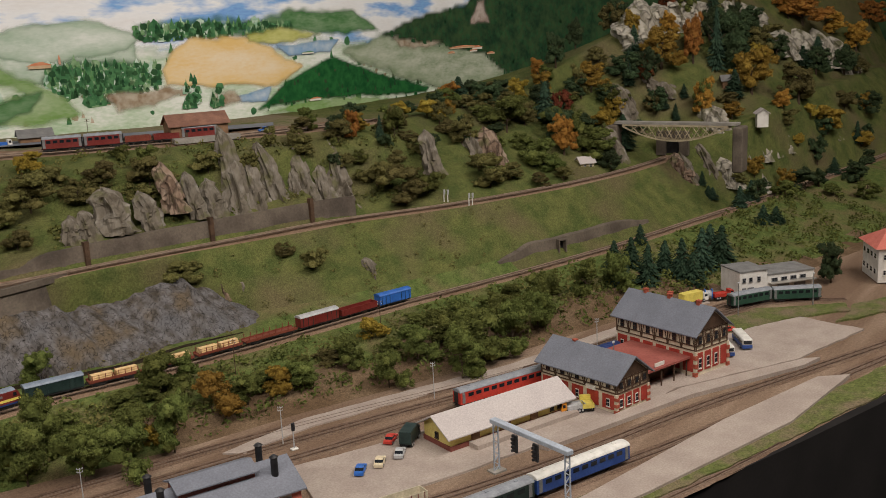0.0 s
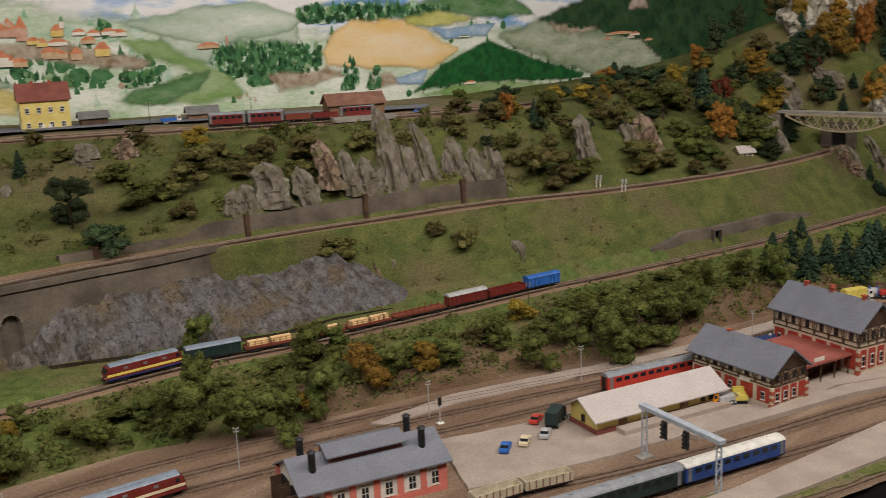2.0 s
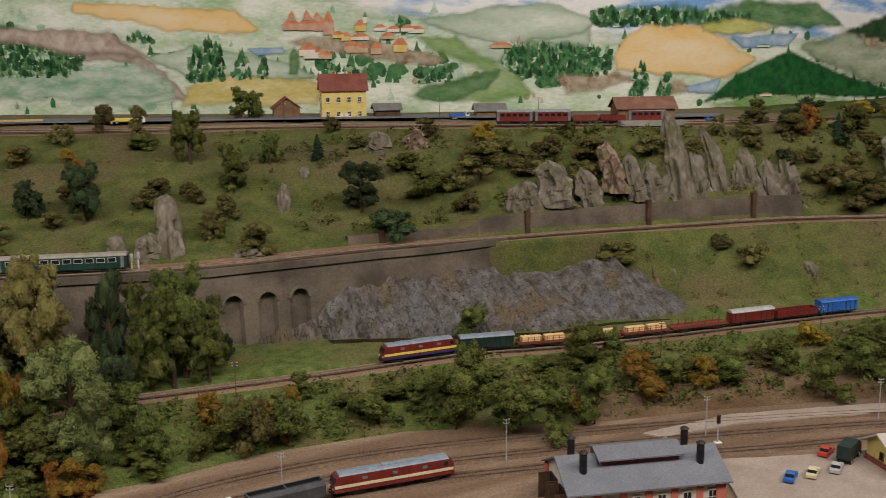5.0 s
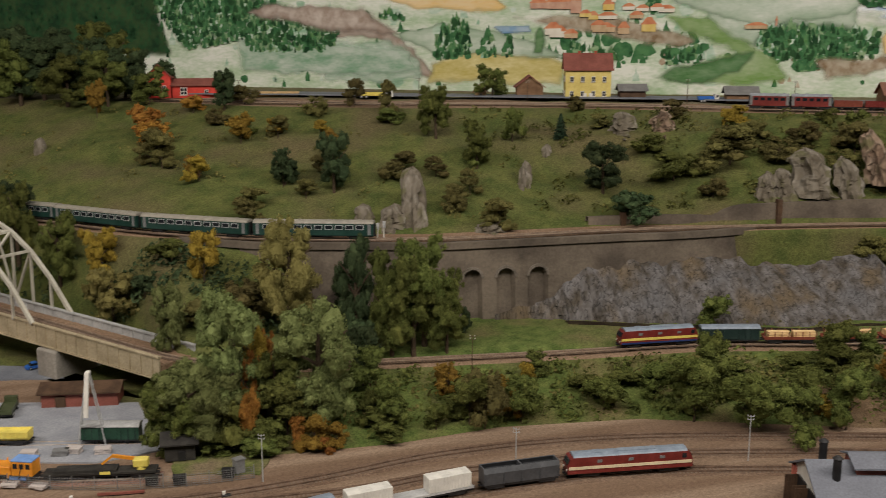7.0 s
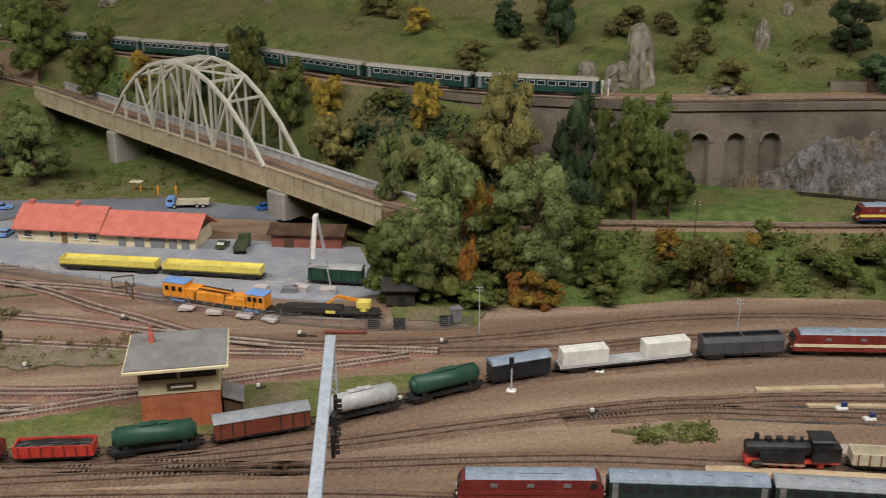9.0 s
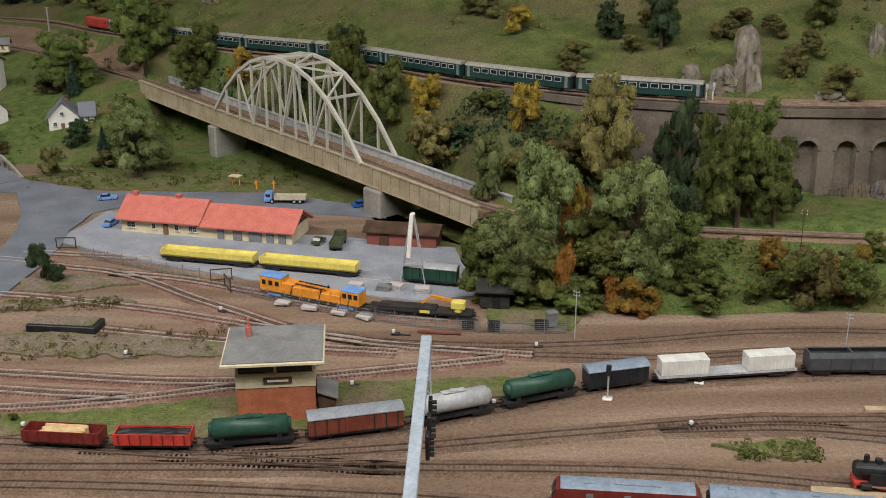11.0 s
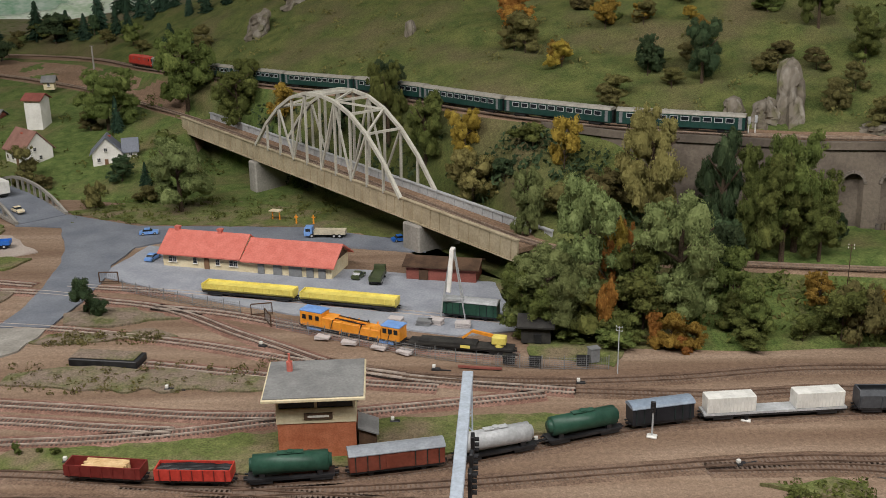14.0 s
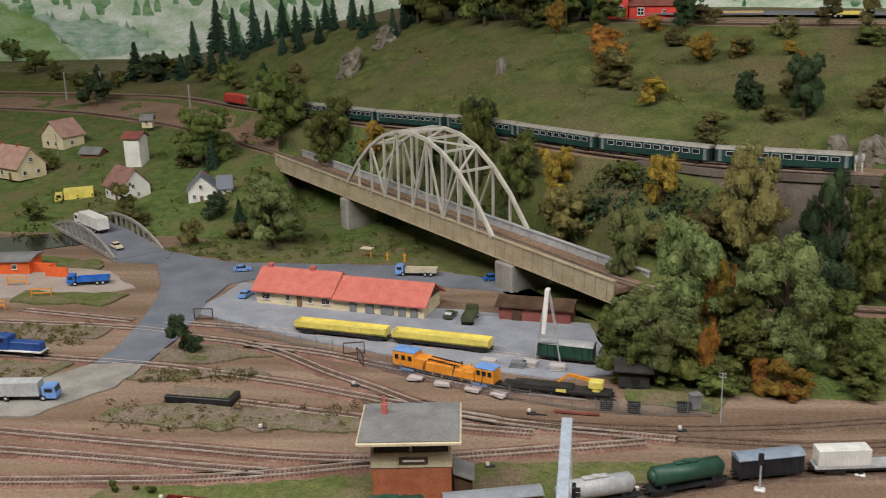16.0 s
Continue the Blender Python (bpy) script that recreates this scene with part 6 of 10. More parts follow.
def roofed(bm, length, width, z0, z1, rise, n=6):
    """A body with upright sides under an arched top."""
    poly = [(-width / 2, z0), (width / 2, z0)] + [(width / 2 * math.cos(math.pi * k / n), z1 + rise * math.sin(math.pi * k / n)) for k in range(n + 1)]
    prism(bm, poly, "x", -length / 2, length / 2)


def arch_top(bm, length, width, z1, rise, n=6, thick=0.001):
    poly = [(width / 2 * math.cos(math.pi * k / n), z1 + rise * math.sin(math.pi * k / n)) for k in range(n + 1)]
    poly += [(-width / 2, z1 - thick), (width / 2, z1 - thick)]
    prism(bm, poly, "x", -length / 2, length / 2)


def van(at, length, col, roof, label, ribs=8):
    root = thing("box_wagon", at, label, "wagon", "goods wagons")
    wheels(root, length, (-length * 0.28, length * 0.28))
    bm = bmesh.new()
    roofed(bm, length, 0.0215, 0.0082, 0.0275, 0.0035)
    part("body", bm, C[col], root)
    bm = bmesh.new()
    arch_top(bm, length + 0.002, 0.0235, 0.0283, 0.0042)
    part("roof", bm, C[roof], root)
    for side in (-1, 1):
        bm = bmesh.new()
        box(bm, 0, side * 0.0111, 0.0095, length * 0.24, 0.0012, 0.0165)
        part("sliding_door", bm, C[col], root)
        for k in range(ribs):
            if abs(k - (ribs - 1) / 2) > 1:
                part("rib", shared(("rib",), lambda bm: box(bm, 0, 0, 0.0085, 0.0009, 0.0009, 0.0185), C[col]), None, root, at=pose(length * ((k + 0.5) / ribs - 0.5), side * 0.0111, 0))
    return root


def gondola(at, length, col, load, label):
    root = thing("open_wagon", at, label, "wagon", "goods wagons")
    wheels(root, length, (-length * 0.28, length * 0.28))
    bm = bmesh.new()
    box(bm, 0, 0, 0.0082, length, 0.0215, 0.002)
    for s in (-1, 1):
        box(bm, 0, s * 0.0104, 0.0083, length, 0.0014, 0.013)
        box(bm, s * (length / 2 - 0.0008), 0, 0.0084, 0.0014, 0.0212, 0.0128)
    part("body", bm, C[col], root)
    for side in (-1, 1):
        for k in range(7):
            part("rib", shared(("low_rib",), lambda bm: box(bm, 0, 0, 0.008, 0.001, 0.001, 0.0132), C[col]), None, root, at=pose(length * ((k + 0.5) / 7 - 0.5), side * 0.0115, 0))
    if load == "coal":
        bm = bmesh.new()
        box(bm, 0, 0, 0.0102, length - 0.004, 0.019, 0.008)
        bmesh.ops.subdivide_edges(bm, edges=bm.edges[:], cuts=9, use_grid_fill=True)
        for v in bm.verts:
            if v.co.z > 0.017:
                v.co.z += 0.0025 * noise.noise(v.co * 350) + 0.001
        part("coal", bm, M_BLACK, root, "heap of dark coal")
    if load == "timber":
        for k in range(5):
            bm = bmesh.new()
            box(bm, 0.002 * (k % 2), -0.0075 + 0.0037 * k, 0.0102, length * 0.55, 0.0034, 0.0105)
            part("plank", bm, M_LOGS, root)
    return root


def log_wagon(at, length, label, stacks=2, col="brown"):
    root = thing("stake_wagon", at, label, "wagon", "goods wagons")
    h = length / 2
    wheels(root, length, (-h * 0.72, -h * 0.5, h * 0.5, h * 0.72))
    bm = bmesh.new()
    box(bm, 0, 0, 0.0082, length, 0.022, 0.0025)
    part("deck", bm, C[col], root)
    for side in (-1, 1):
        for k in range(8):
            part("stake", shared(("stake",), lambda bm: box(bm, 0, 0, 0.008, 0.0012, 0.0012, 0.014), C[col]), None, root, at=pose(length * ((k + 0.5) / 8 - 0.5), side * 0.0105, 0))
        bm = bmesh.new()
        box(bm, 0, side * 0.0109, 0.0095, length, 0.0008, 0.004)
        part("side_board", bm, C[col], root)
    for k in range(stacks):
        x = (k + 0.5) / stacks * length * 0.94 - length * 0.47
        for row, n in enumerate((5, 4, 3)):
            for j in range(n):
                bm = bmesh.new()
                y = (j - (n - 1) / 2) * 0.0039
                rod(bm, (x - length * 0.2, y, 0.0129 + row * 0.0034), (x + length * 0.2 + 0.001 * (j % 2), y, 0.0129 + row * 0.0034), 0.00205, n=7)
                part("log", bm, M_LOGS, root)
    return root


def tank(at, length, col, label):
    root = thing("tank_wagon", at, label, "wagon", "goods wagons")
    h = length / 2
    wheels(root, length, (-h * 0.8, -h * 0.55, h * 0.55, h * 0.8))
    bm = bmesh.new()
    g = bmesh.ops.create_cone(bm, cap_ends=True, segments=22, radius1=0.0115, radius2=0.0115, depth=length * 0.93, matrix=pose(0, 0, 0.0215, 0, 90, 0))
    bmesh.ops.bevel(bm, geom=[e for e in bm.edges if len(e.link_faces) == 2 and any(len(f.verts) > 4 for f in e.link_faces)], offset=0.004, segments=3, affect="EDGES")
    part("tank", bm, C[col], root, smooth=True)
    bm = bmesh.new()
    rod(bm, (0, 0, 0.032), (0, 0, 0.0355), 0.004, n=12)
    box(bm, 0, 0, 0.0335, length * 0.3, 0.008, 0.0008)
    part("dome", bm, C[col], root)
    for s in (-1, 1):
        bm = bmesh.new()
        box(bm, s * h * 0.65, 0, 0.0082, 0.006, 0.017, 0.006)
        part("saddle", bm, M_BLACK, root)
    return root


def container_flat(at, length, label):
    root = thing("container_wagon", at, label, "wagon", "goods wagons")
    h = length / 2
    wheels(root, length, (-h * 0.82, -h * 0.64, h * 0.64, h * 0.82))
    bm = bmesh.new()
    box(bm, 0, 0, 0.0082, length, 0.021, 0.0028)
    part("deck", bm, C["silver"], root)
    for s in (-1, 1):
        bm = bmesh.new()
        box(bm, 0, 0, 0, length * 0.34, 0.02, 0.02, 0, 0.0005)
        ob = part("container", bm, C["white"], None, label="white ribbed freight container on a flat wagon", at=at @ pose(s * length * 0.31, 0, 0.0112))
        tagged(ob, category="container", group="containers")
        for k in range(14):
            for y in (-0.0101, 0.0101):
                part("rib", shared(("container_rib",), lambda bm: box(bm, 0, 0, 0.001, 0.0011, 0.0006, 0.018), C["white"]), None, ob, at=pose(length * 0.32 * (k / 13 - 0.5), y, 0))
    return root


def coach(at, length, col, roof, label, band="", n=9, category="coach", framed=False):
    root = thing("passenger_coach", at, label, category, "passenger coaches")
    h = length / 2
    wheels(root, length, (-h * 0.8, -h * 0.62, h * 0.62, h * 0.8))
    bm = bmesh.new()
    roofed(bm, length, 0.0235, 0.0075, 0.0295, 0.003)
    part("body", bm, C[col], root)
    bm = bmesh.new()
    arch_top(bm, length + 0.001, 0.0242, 0.0302, 0.0048)
    for k in range(4):
        box(bm, length * (k / 4 - 0.37), 0, 0.0335, 0.006, 0.004, 0.0024)
    part("roof", bm, C[roof], root)
    for side in (-1, 1):
        if band:
            bm = bmesh.new()
            box(bm, 0, side * 0.0118, 0.0155, length * 0.99, 0.0006, 0.0022)
            part("stripe", bm, C[band], root)
        for k in range(n if framed else 0):
            part("window_frame", shared(("coach_frame", round(length / n, 4)), lambda bm: box(bm, 0, 0, 0.0184, length / n * 0.66, 0.0004, 0.0086), C["silver"]), None, root, at=pose(length * 0.86 * ((k + 0.5) / n - 0.5), side * 0.0118, 0))
        for k in range(n):
            part("window", shared(("coach_window", round(length / n, 4)), lambda bm: box(bm, 0, 0, 0.0195, length / n * 0.56, 0.0007, 0.0065), M_GLASS), None, root, at=pose(length * 0.86 * ((k + 0.5) / n - 0.5), side * 0.0119, 0))
        for x in (-h * 0.93, h * 0.93):
            part("door", shared(("coach_door", col), lambda bm: (box(bm, 0, 0, 0.009, 0.006, 0.0007, 0.0195), box(bm, 0, -0.0002, 0.02, 0.004, 0.0012, 0.006)), M_GREY), None, root, at=pose(x, side * 0.0119, 0))
    for s in (-1, 1):
        bm = bmesh.new()
        box(bm, s * (h + 0.0012), 0, 0.009, 0.0028, 0.009, 0.02)
        part("gangway", bm, M_BLACK, root)
    return root


def diesel(at, length, col, band, roof, label, nose=False, skirt="navy"):
    root = thing("diesel_locomotive", at, label, "locomotive", "locomotives")
    h = length / 2
    wheels(root, length, (-h * 0.78, -h * 0.5, h * 0.5, h * 0.78))
    bm = bmesh.new()
    poly = [(-h, 0.0075), (h, 0.0075), (h, 0.019), (h - 0.004, 0.0285), (h - 0.008, 0.0305), (-h + 0.008, 0.0305), (-h + 0.004, 0.0285), (-h, 0.019)]
    prism(bm, poly, "y", -0.0118, 0.0118)
    part("body", bm, C[col], root)
    bm = bmesh.new()
    arch_top(bm, length - 0.016, 0.0225, 0.0306, 0.0034)
    box(bm, 0.01, 0, 0.0325, length * 0.3, 0.01, 0.0022)
    box(bm, -h * 0.5, 0, 0.0325, 0.012, 0.011, 0.002)
    part("roof", bm, C[roof], root)
    for side in (-1, 1):
        bm = bmesh.new()
        box(bm, 0, side * 0.012, 0.0138, length * 0.985, 0.0007, 0.0042)
        part("stripe", bm, C[band], root)
        bm = bmesh.new()
        box(bm, 0, side * 0.0119, 0.0076, length * 0.98, 0.0007, 0.0028)
        part("skirt", bm, C[skirt], root)
        for x in [length * 0.5 * (k / 2 - 0.5) for k in range(3)]:
            part("grille", shared(("grille",), lambda bm: box(bm, 0, 0, 0.0225, 0.007, 0.0007, 0.004), M_GREY), None, root, at=pose(x, side * 0.012, 0))
        part("cab_window", shared(("cab_window",), lambda bm: box(bm, 0, 0, 0.0215, 0.006, 0.0008, 0.006), M_GLASS), None, root, at=pose(h * 0.86, side * 0.012, 0))
    for s in (-1, 1):
        bm = bmesh.new()
        for y in (-0.005, 0.005):
            prism(bm, [(s * (h - 0.0008), 0.0205), (s * (h - 0.0038), 0.0275), (s * (h - 0.0046), 0.0275), (s * (h - 0.0016), 0.0205)], "y", y - 0.0042, y + 0.0042)
        for v in bm.verts:
            v.co.x += s * 0.0012
        part("windscreen", bm, M_GLASS, root)
        for y in (-0.008, 0.008):
            bm = bmesh.new()
            rod(bm, (s * h, y, 0.0125), (s * (h + 0.0012), y, 0.0125), 0.0016, n=10)
            part("headlight", bm, C["white"], root)
    return root


def hood_diesel(at, length, col, label):
    root = thing("shunting_locomotive", at, label, "locomotive", "locomotives")
    h = length / 2
    wheels(root, length, (-h * 0.75, -h * 0.5, h * 0.5, h * 0.75))
    bm = bmesh.new()
    box(bm, -h * 0.5, 0, 0.0095, h * 0.92, 0.016, 0.0165, 0, 0.0012)
    box(bm, h * 0.56, 0, 0.0095, h * 0.8, 0.016, 0.0135, 0, 0.0012)
    part("hood", bm, C[col], root)
    bm = bmesh.new()
    box(bm, h * 0.06, 0, 0.0095, h * 0.34, 0.0215, 0.022, 0, 0.001)
    part("cab", bm, C[col], root)
    bm = bmesh.new()
    box(bm, 0, 0, 0.008, length, 0.0235, 0.0016)
    part("footplate", bm, C["white"], root, "pale edge strip")
    for s in (-1, 1):
        part("cab_window", shared(("hood_window",), lambda bm: box(bm, 0, 0, 0.0225, 0.009, 0.0007, 0.006), M_GLASS), None, root, at=pose(h * 0.06, s * 0.0109, 0))
    return root


def steam_loco(at, label):
    root = thing("steam_locomotive", at, label, "locomotive", "locomotives")
    bm = bmesh.new()
    rod(bm, (-0.045, 0, 0.021), (0.018, 0, 0.021), 0.0085, n=18)
    part("boiler", bm, M_BLACK, root)
    bm = bmesh.new()
    rod(bm, (-0.049, 0, 0.021), (-0.045, 0, 0.021), 0.0075, 0.009, n=18)
    part("smokebox_door", bm, M_BLACK, root)
    for x, r, z in ((-0.038, 0.003, 0.037), (-0.026, 0.0042, 0.033), (-0.014, 0.0042, 0.0335), (-0.002, 0.0042, 0.033), (0.009, 0.002, 0.034)):
        bm = bmesh.new()
        rod(bm, (x, 0, 0.027), (x, 0, z), r, r * 0.9, n=12)
        part("chimney" if x < -0.03 else "dome", bm, M_BLACK, root)
    bm = bmesh.new()
    box(bm, 0.029, 0, 0.0095, 0.02, 0.0225, 0.024)
    part("cab", bm, M_BLACK, root)
    bm = bmesh.new()
    arch_top(bm, 0.024, 0.025, 0.0342, 0.0035)
    for v in bm.verts:
        v.co.x += 0.029
    part("cab_roof", bm, M_BLACK, root)
    for s in (-1, 1):
        part("cab_window", shared(("steam_window",), lambda bm: box(bm, 0, 0, 0.0235, 0.008, 0.0007, 0.0065), M_GLASS), None, root, at=pose(0.029, s * 0.0115, 0))
        bm = bmesh.new()
        box(bm, -0.012, s * 0.0088, 0.0092, 0.046, 0.0055, 0.0115)
        part("side_tank", bm, M_BLACK, root)
        bm = bmesh.new()
        rod(bm, (-0.043, s * 0.0105, 0.0075), (-0.033, s * 0.0105, 0.0075), 0.0036, n=10)
        part("cylinder", bm, M_BLACK, root)
        bm = bmesh.new()
        bar(bm, (-0.033, s * 0.0112, 0.0072), (0.012, s * 0.0112, 0.0058), 0.0012, 0.0016)
        part("connecting_rod", bm, M_RAIL, root)
    bm = bmesh.new()
    box(bm, 0.044, 0, 0.0095, 0.01, 0.02, 0.0165)
    part("bunker", bm, M_BLACK, root)
    bm = bmesh.new()
    box(bm, 0, 0, 0.0068, 0.098, 0.019, 0.0028)
    box(bm, -0.048, 0, 0.0045, 0.002, 0.021, 0.005)
    part("frame", bm, C["red"], root, "red frame and buffer beam")
    for x, r in ((-0.036, 0.0035), (-0.02, 0.0062), (-0.006, 0.0062), (0.008, 0.0062), (0.03, 0.0038)):
        for s in (-1, 1):
            bm = bmesh.new()
            rod(bm, (x, s * 0.0058, r), (x, s * 0.0075, r), r, n=16)
            part("wheel", bm, C["red"], root)
    return root


def tamper(at, length):
    root = thing("track_machine", at, "orange and blue track tamping machine with cabs", "track machine")
    h = length / 2
    wheels(root, length, (-h * 0.8, -h * 0.62, h * 0.62, h * 0.8))
    for name, x, w, hh, mat in (("cab", -h * 0.76, 0.038, 0.022, "orange"), ("cab", h * 0.8, 0.03, 0.02, "orange"), ("engine_cover", -h * 0.1, 0.05, 0.014, "orange"), ("engine_cover", h * 0.4, 0.036, 0.012, "orange"), ("boom_cover", -h * 0.42, 0.02, 0.017, "orange")):
        bm = bmesh.new()
        box(bm, x, 0, 0.0085, w, 0.0225, hh, 0, 0.0007)
        ob = part(name, bm, C[mat], root)
        if name == "cab":
            bm = bmesh.new()
            box(bm, x, 0, 0.0086 + hh, w + 0.001, 0.0232, 0.002, 0, 0.0005)
            part("roof", bm, C["skyblue"], ob, "light blue roof")
            for s in (-1, 1):
                for k in (-1, 0, 1):
                    part("window", shared(("tamper_window",), lambda bm: box(bm, 0, 0, 0.019, 0.006, 0.0007, 0.007), M_GLASS), None, ob, at=pose(x + k * w * 0.3, s * 0.0114, 0))
    for k in range(7):
        for s in (-1, 1):
            bm = bmesh.new()
            x = -h * 0.38 + k * 0.016
            rod(bm, (x, s * 0.0105, 0.004), (x + 0.006, s * 0.0105, 0.0245), 0.0011, n=6)
            part("tamping_rod", bm, C["orange"] if k % 3 else M_BLACK, root)
    for y in (-0.006, 0.0, 0.006):
        bm = bmesh.new()
        rod(bm, (-h * 0.3, y, 0.0255), (h * 0.3, y, 0.0235), 0.0009, n=6)
        part("pipe", bm, M_BLACK if y else C["orange"], root)
    for x in (-h * 0.71, h * 0.71):
        bm = bmesh.new()
        for s in (-1, 1):
            box(bm, x, s * 0.009, 0.0022, 0.024, 0.002, 0.0045)
        part("bogie_cover", bm, C["skyblue"], root, "light blue bogie side")
    return root


def side_wagon(at, length, label):
    root = thing("ballast_wagon", at, label, "wagon", "yellow ballast wagons")
    h = length / 2
    wheels(root, length, (-h * 0.82, -h * 0.66, h * 0.66, h * 0.82))
    bm = bmesh.new()
    prism(bm, [(-0.0085, 0.0085), (0.0085, 0.0085), (0.0122, 0.013), (0.0122, 0.0215), (0.0112, 0.0215), (0.0105, 0.0185), (-0.0105, 0.0185), (-0.0112, 0.0215), (-0.0122, 0.0215), (-0.0122, 0.013)], "x", -h, h)
    part("body", bm, C["yellow"], root)
    for s in (-1, 1):
        for k in range(14):
            part("rib", shared(("yellow_rib",), lambda bm: box(bm, 0, 0, 0.0128, 0.001, 0.0009, 0.0088), C["yellow"]), None, root, at=pose(length * ((k + 0.5) / 14 - 0.5), s * 0.0125, 0))
        bm = bmesh.new()
        box(bm, s * (h - 0.001), 0, 0.0125, 0.0014, 0.0225, 0.009)
        part("end_board", bm, C["yellow"], root)
    return root


def crane_wagon(at, length):
    root = thing("crane_wagon", at, "dark flat wagon with a folded yellow crane", "wagon")
    h = length / 2
    wheels(root, length, (-h * 0.8, -h * 0.62, h * 0.62, h * 0.8))
    bm = bmesh.new()
    box(bm, 0, 0, 0.0082, length, 0.0225, 0.0028)
    box(bm, -h * 0.25, 0, 0.011, length * 0.55, 0.02, 0.0035)
    part("deck", bm, M_TAR, root)
    bm = bmesh.new()
    rod(bm, (h * 0.72, 0, 0.011), (h * 0.72, 0, 0.015), 0.007, n=14)
    box(bm, h * 0.72, 0.0, 0.015, 0.02, 0.014, 0.011, 0, 0.001)
    cr = part("crane_cab", bm, C["yellow"], root)
    bm = bmesh.new()
    bar(bm, (h * 0.7, 0.003, 0.023), (h * 0.2, 0.006, 0.028), 0.004, 0.004)
    bar(bm, (h * 0.2, 0.006, 0.028), (h * 0.0, 0.007, 0.016), 0.0028, 0.0028)
    part("jib", bm, C["orange"], cr)
    bm = bmesh.new()
    box(bm, h * 0.1, -0.0114, 0.0085, 0.014, 0.001, 0.004)
    part("marking", bm, C["yellow"], root)
    return root


def hopper(at, length, label):
    """A high-sided wagon: two open bays between sloping top boards."""
    root = thing("hopper_wagon", at, label, "wagon", "goods wagons")
    wheels(root, length, (-length * 0.4, -length * 0.28, length * 0.28, length * 0.4))
    for side in (-1, 1):
        bm = bmesh.new()
        prism(bm, [(side * 0.0105, 0.0085), (side * 0.0118, 0.025), (side * 0.0085, 0.0315), (side * 0.0072, 0.031), (side * 0.0104, 0.0245), (side * 0.0092, 0.0085)], "x", -length / 2, length / 2)
        part("side_board", bm, C["hopper"], root)
        for k in range(5):
            part("rib", shared(("hopper_rib", side), lambda bm: box(bm, 0, side * 0.0117, 0.009, 0.0012, 0.0012, 0.016), C["hopper"]), None, root, at=pose(length * (k / 4 - 0.5) * 0.96, 0, 0))
    for x in (-length / 2 + 0.001, 0, length / 2 - 0.001):
        bm = bmesh.new()
        prism(bm, [(-0.0103, 0.0085), (0.0103, 0.0085), (0.0108, 0.0245), (0.0074, 0.0312), (-0.0074, 0.0312), (-0.0108, 0.0245)], "x", x - 0.0009, x + 0.0009)
        part("end_board", bm, C["hopper"], root)
    # the shade inside the bays is painted: their bottom is plain black
    bm = bmesh.new()
    box(bm, 0, 0, 0.009, length - 0.004, 0.0185, 0.008)
    part("floor_slope", bm, M_BLACK, root, "bottom of the bays, painted black for their shade")
    return root


def train(line, s, vehicles, gap=0.006):
    """Vehicles one behind the other from s on."""
    for make, length, args in vehicles:
        make(seat(line, s + length / 2, length), *args)
        s += length + gap


# freight train on the middle line
train(LINE_FREIGHT, reach(LINE_FREIGHT, 0.885), [
    (lambda at, n: diesel(at, n, "maroon", "yellow", "slate", "red, yellow and blue mainline diesel locomotive"), 0.14, (0.14,)),
    (lambda at, n: van(at, n, "darkgreen", "slate", "dark green box wagon with a grey roof", 10), 0.1, (0.1,)),
    (lambda at, n: log_wagon(at, n, "brown stake wagon loaded with pale sawn timber"), 0.095, (0.095,)),
    (lambda at, n: log_wagon(at, n, "brown stake wagon loaded with pale sawn timber"), 0.095, (0.095,)),
    (lambda at, n: log_wagon(at, n, "brown stake wagon loaded with pale sawn timber"), 0.095, (0.095,)),
    (lambda at, n: log_wagon(at, n, "empty brown flat stake wagon", 0), 0.12, (0.12,)),
    (lambda at, n: van(at, n, "maroon", "silver", "dark red box wagon with a silver roof"), 0.095, (0.095,)),
    (lambda at, n: gondola(at, n, "maroon", "", "dark red open goods wagon"), 0.095, (0.095,)),
    (lambda at, n: van(at, n, "blue", "blue", "bright blue box wagon"), 0.085, (0.085,))], 0.009)
# express on the upper line
train(LINE_UPPER, reach(LINE_UPPER, -0.9), [(lambda at, n: diesel(at, n, "red", "red", "red", "bright red mainline locomotive", skirt="maroon"), 0.16, (0.16,))]
      + [(lambda at, n: coach(at, n, "express", "paleroof", "dark green express coach with a pale roof", n=10, framed=True), 0.222, (0.222,))] * 8, 0.008)
# goods train on the yard curve
train(LINES["main"], reach(LINES["main"], -0.405), [
    (lambda at, n: gondola(at, n, "maroon", "timber", "dark red open wagon carrying sawn timber"), 0.088, (0.088,)),
    (lambda at, n: gondola(at, n, "red", "coal", "red open wagon filled with coal"), 0.084, (0.084,)),
    (lambda at, n: tank(at, n, "green", "dark green tank wagon"), 0.096, (0.096,)),
    (lambda at, n: van(at, n, "brown", "greyroof", "brown box wagon with a grey roof"), 0.106, (0.106,)),
    (lambda at, n: tank(at, n, "silver", "silver grey tank wagon"), 0.096, (0.096,)),
    (lambda at, n: tank(at, n, "green", "dark green tank wagon"), 0.096, (0.096,)),
    (lambda at, n: van(at, n, "night", "slate", "dark box wagon with a blue-grey roof"), 0.078, (0.078,)),
    (lambda at, n: container_flat(at, n, "long flat wagon for containers"), 0.178, (0.178,)),
    (lambda at, n: hopper(at, n, "dark grey high-sided hopper wagon with two open bays"), 0.108, (0.108,)),
    (lambda at, n: diesel(at, n, "maroon", "cream", "slate", "dark red diesel locomotive with a grey roof and cream stripe", skirt="maroon"), 0.178, (0.178,))], 0.0145)
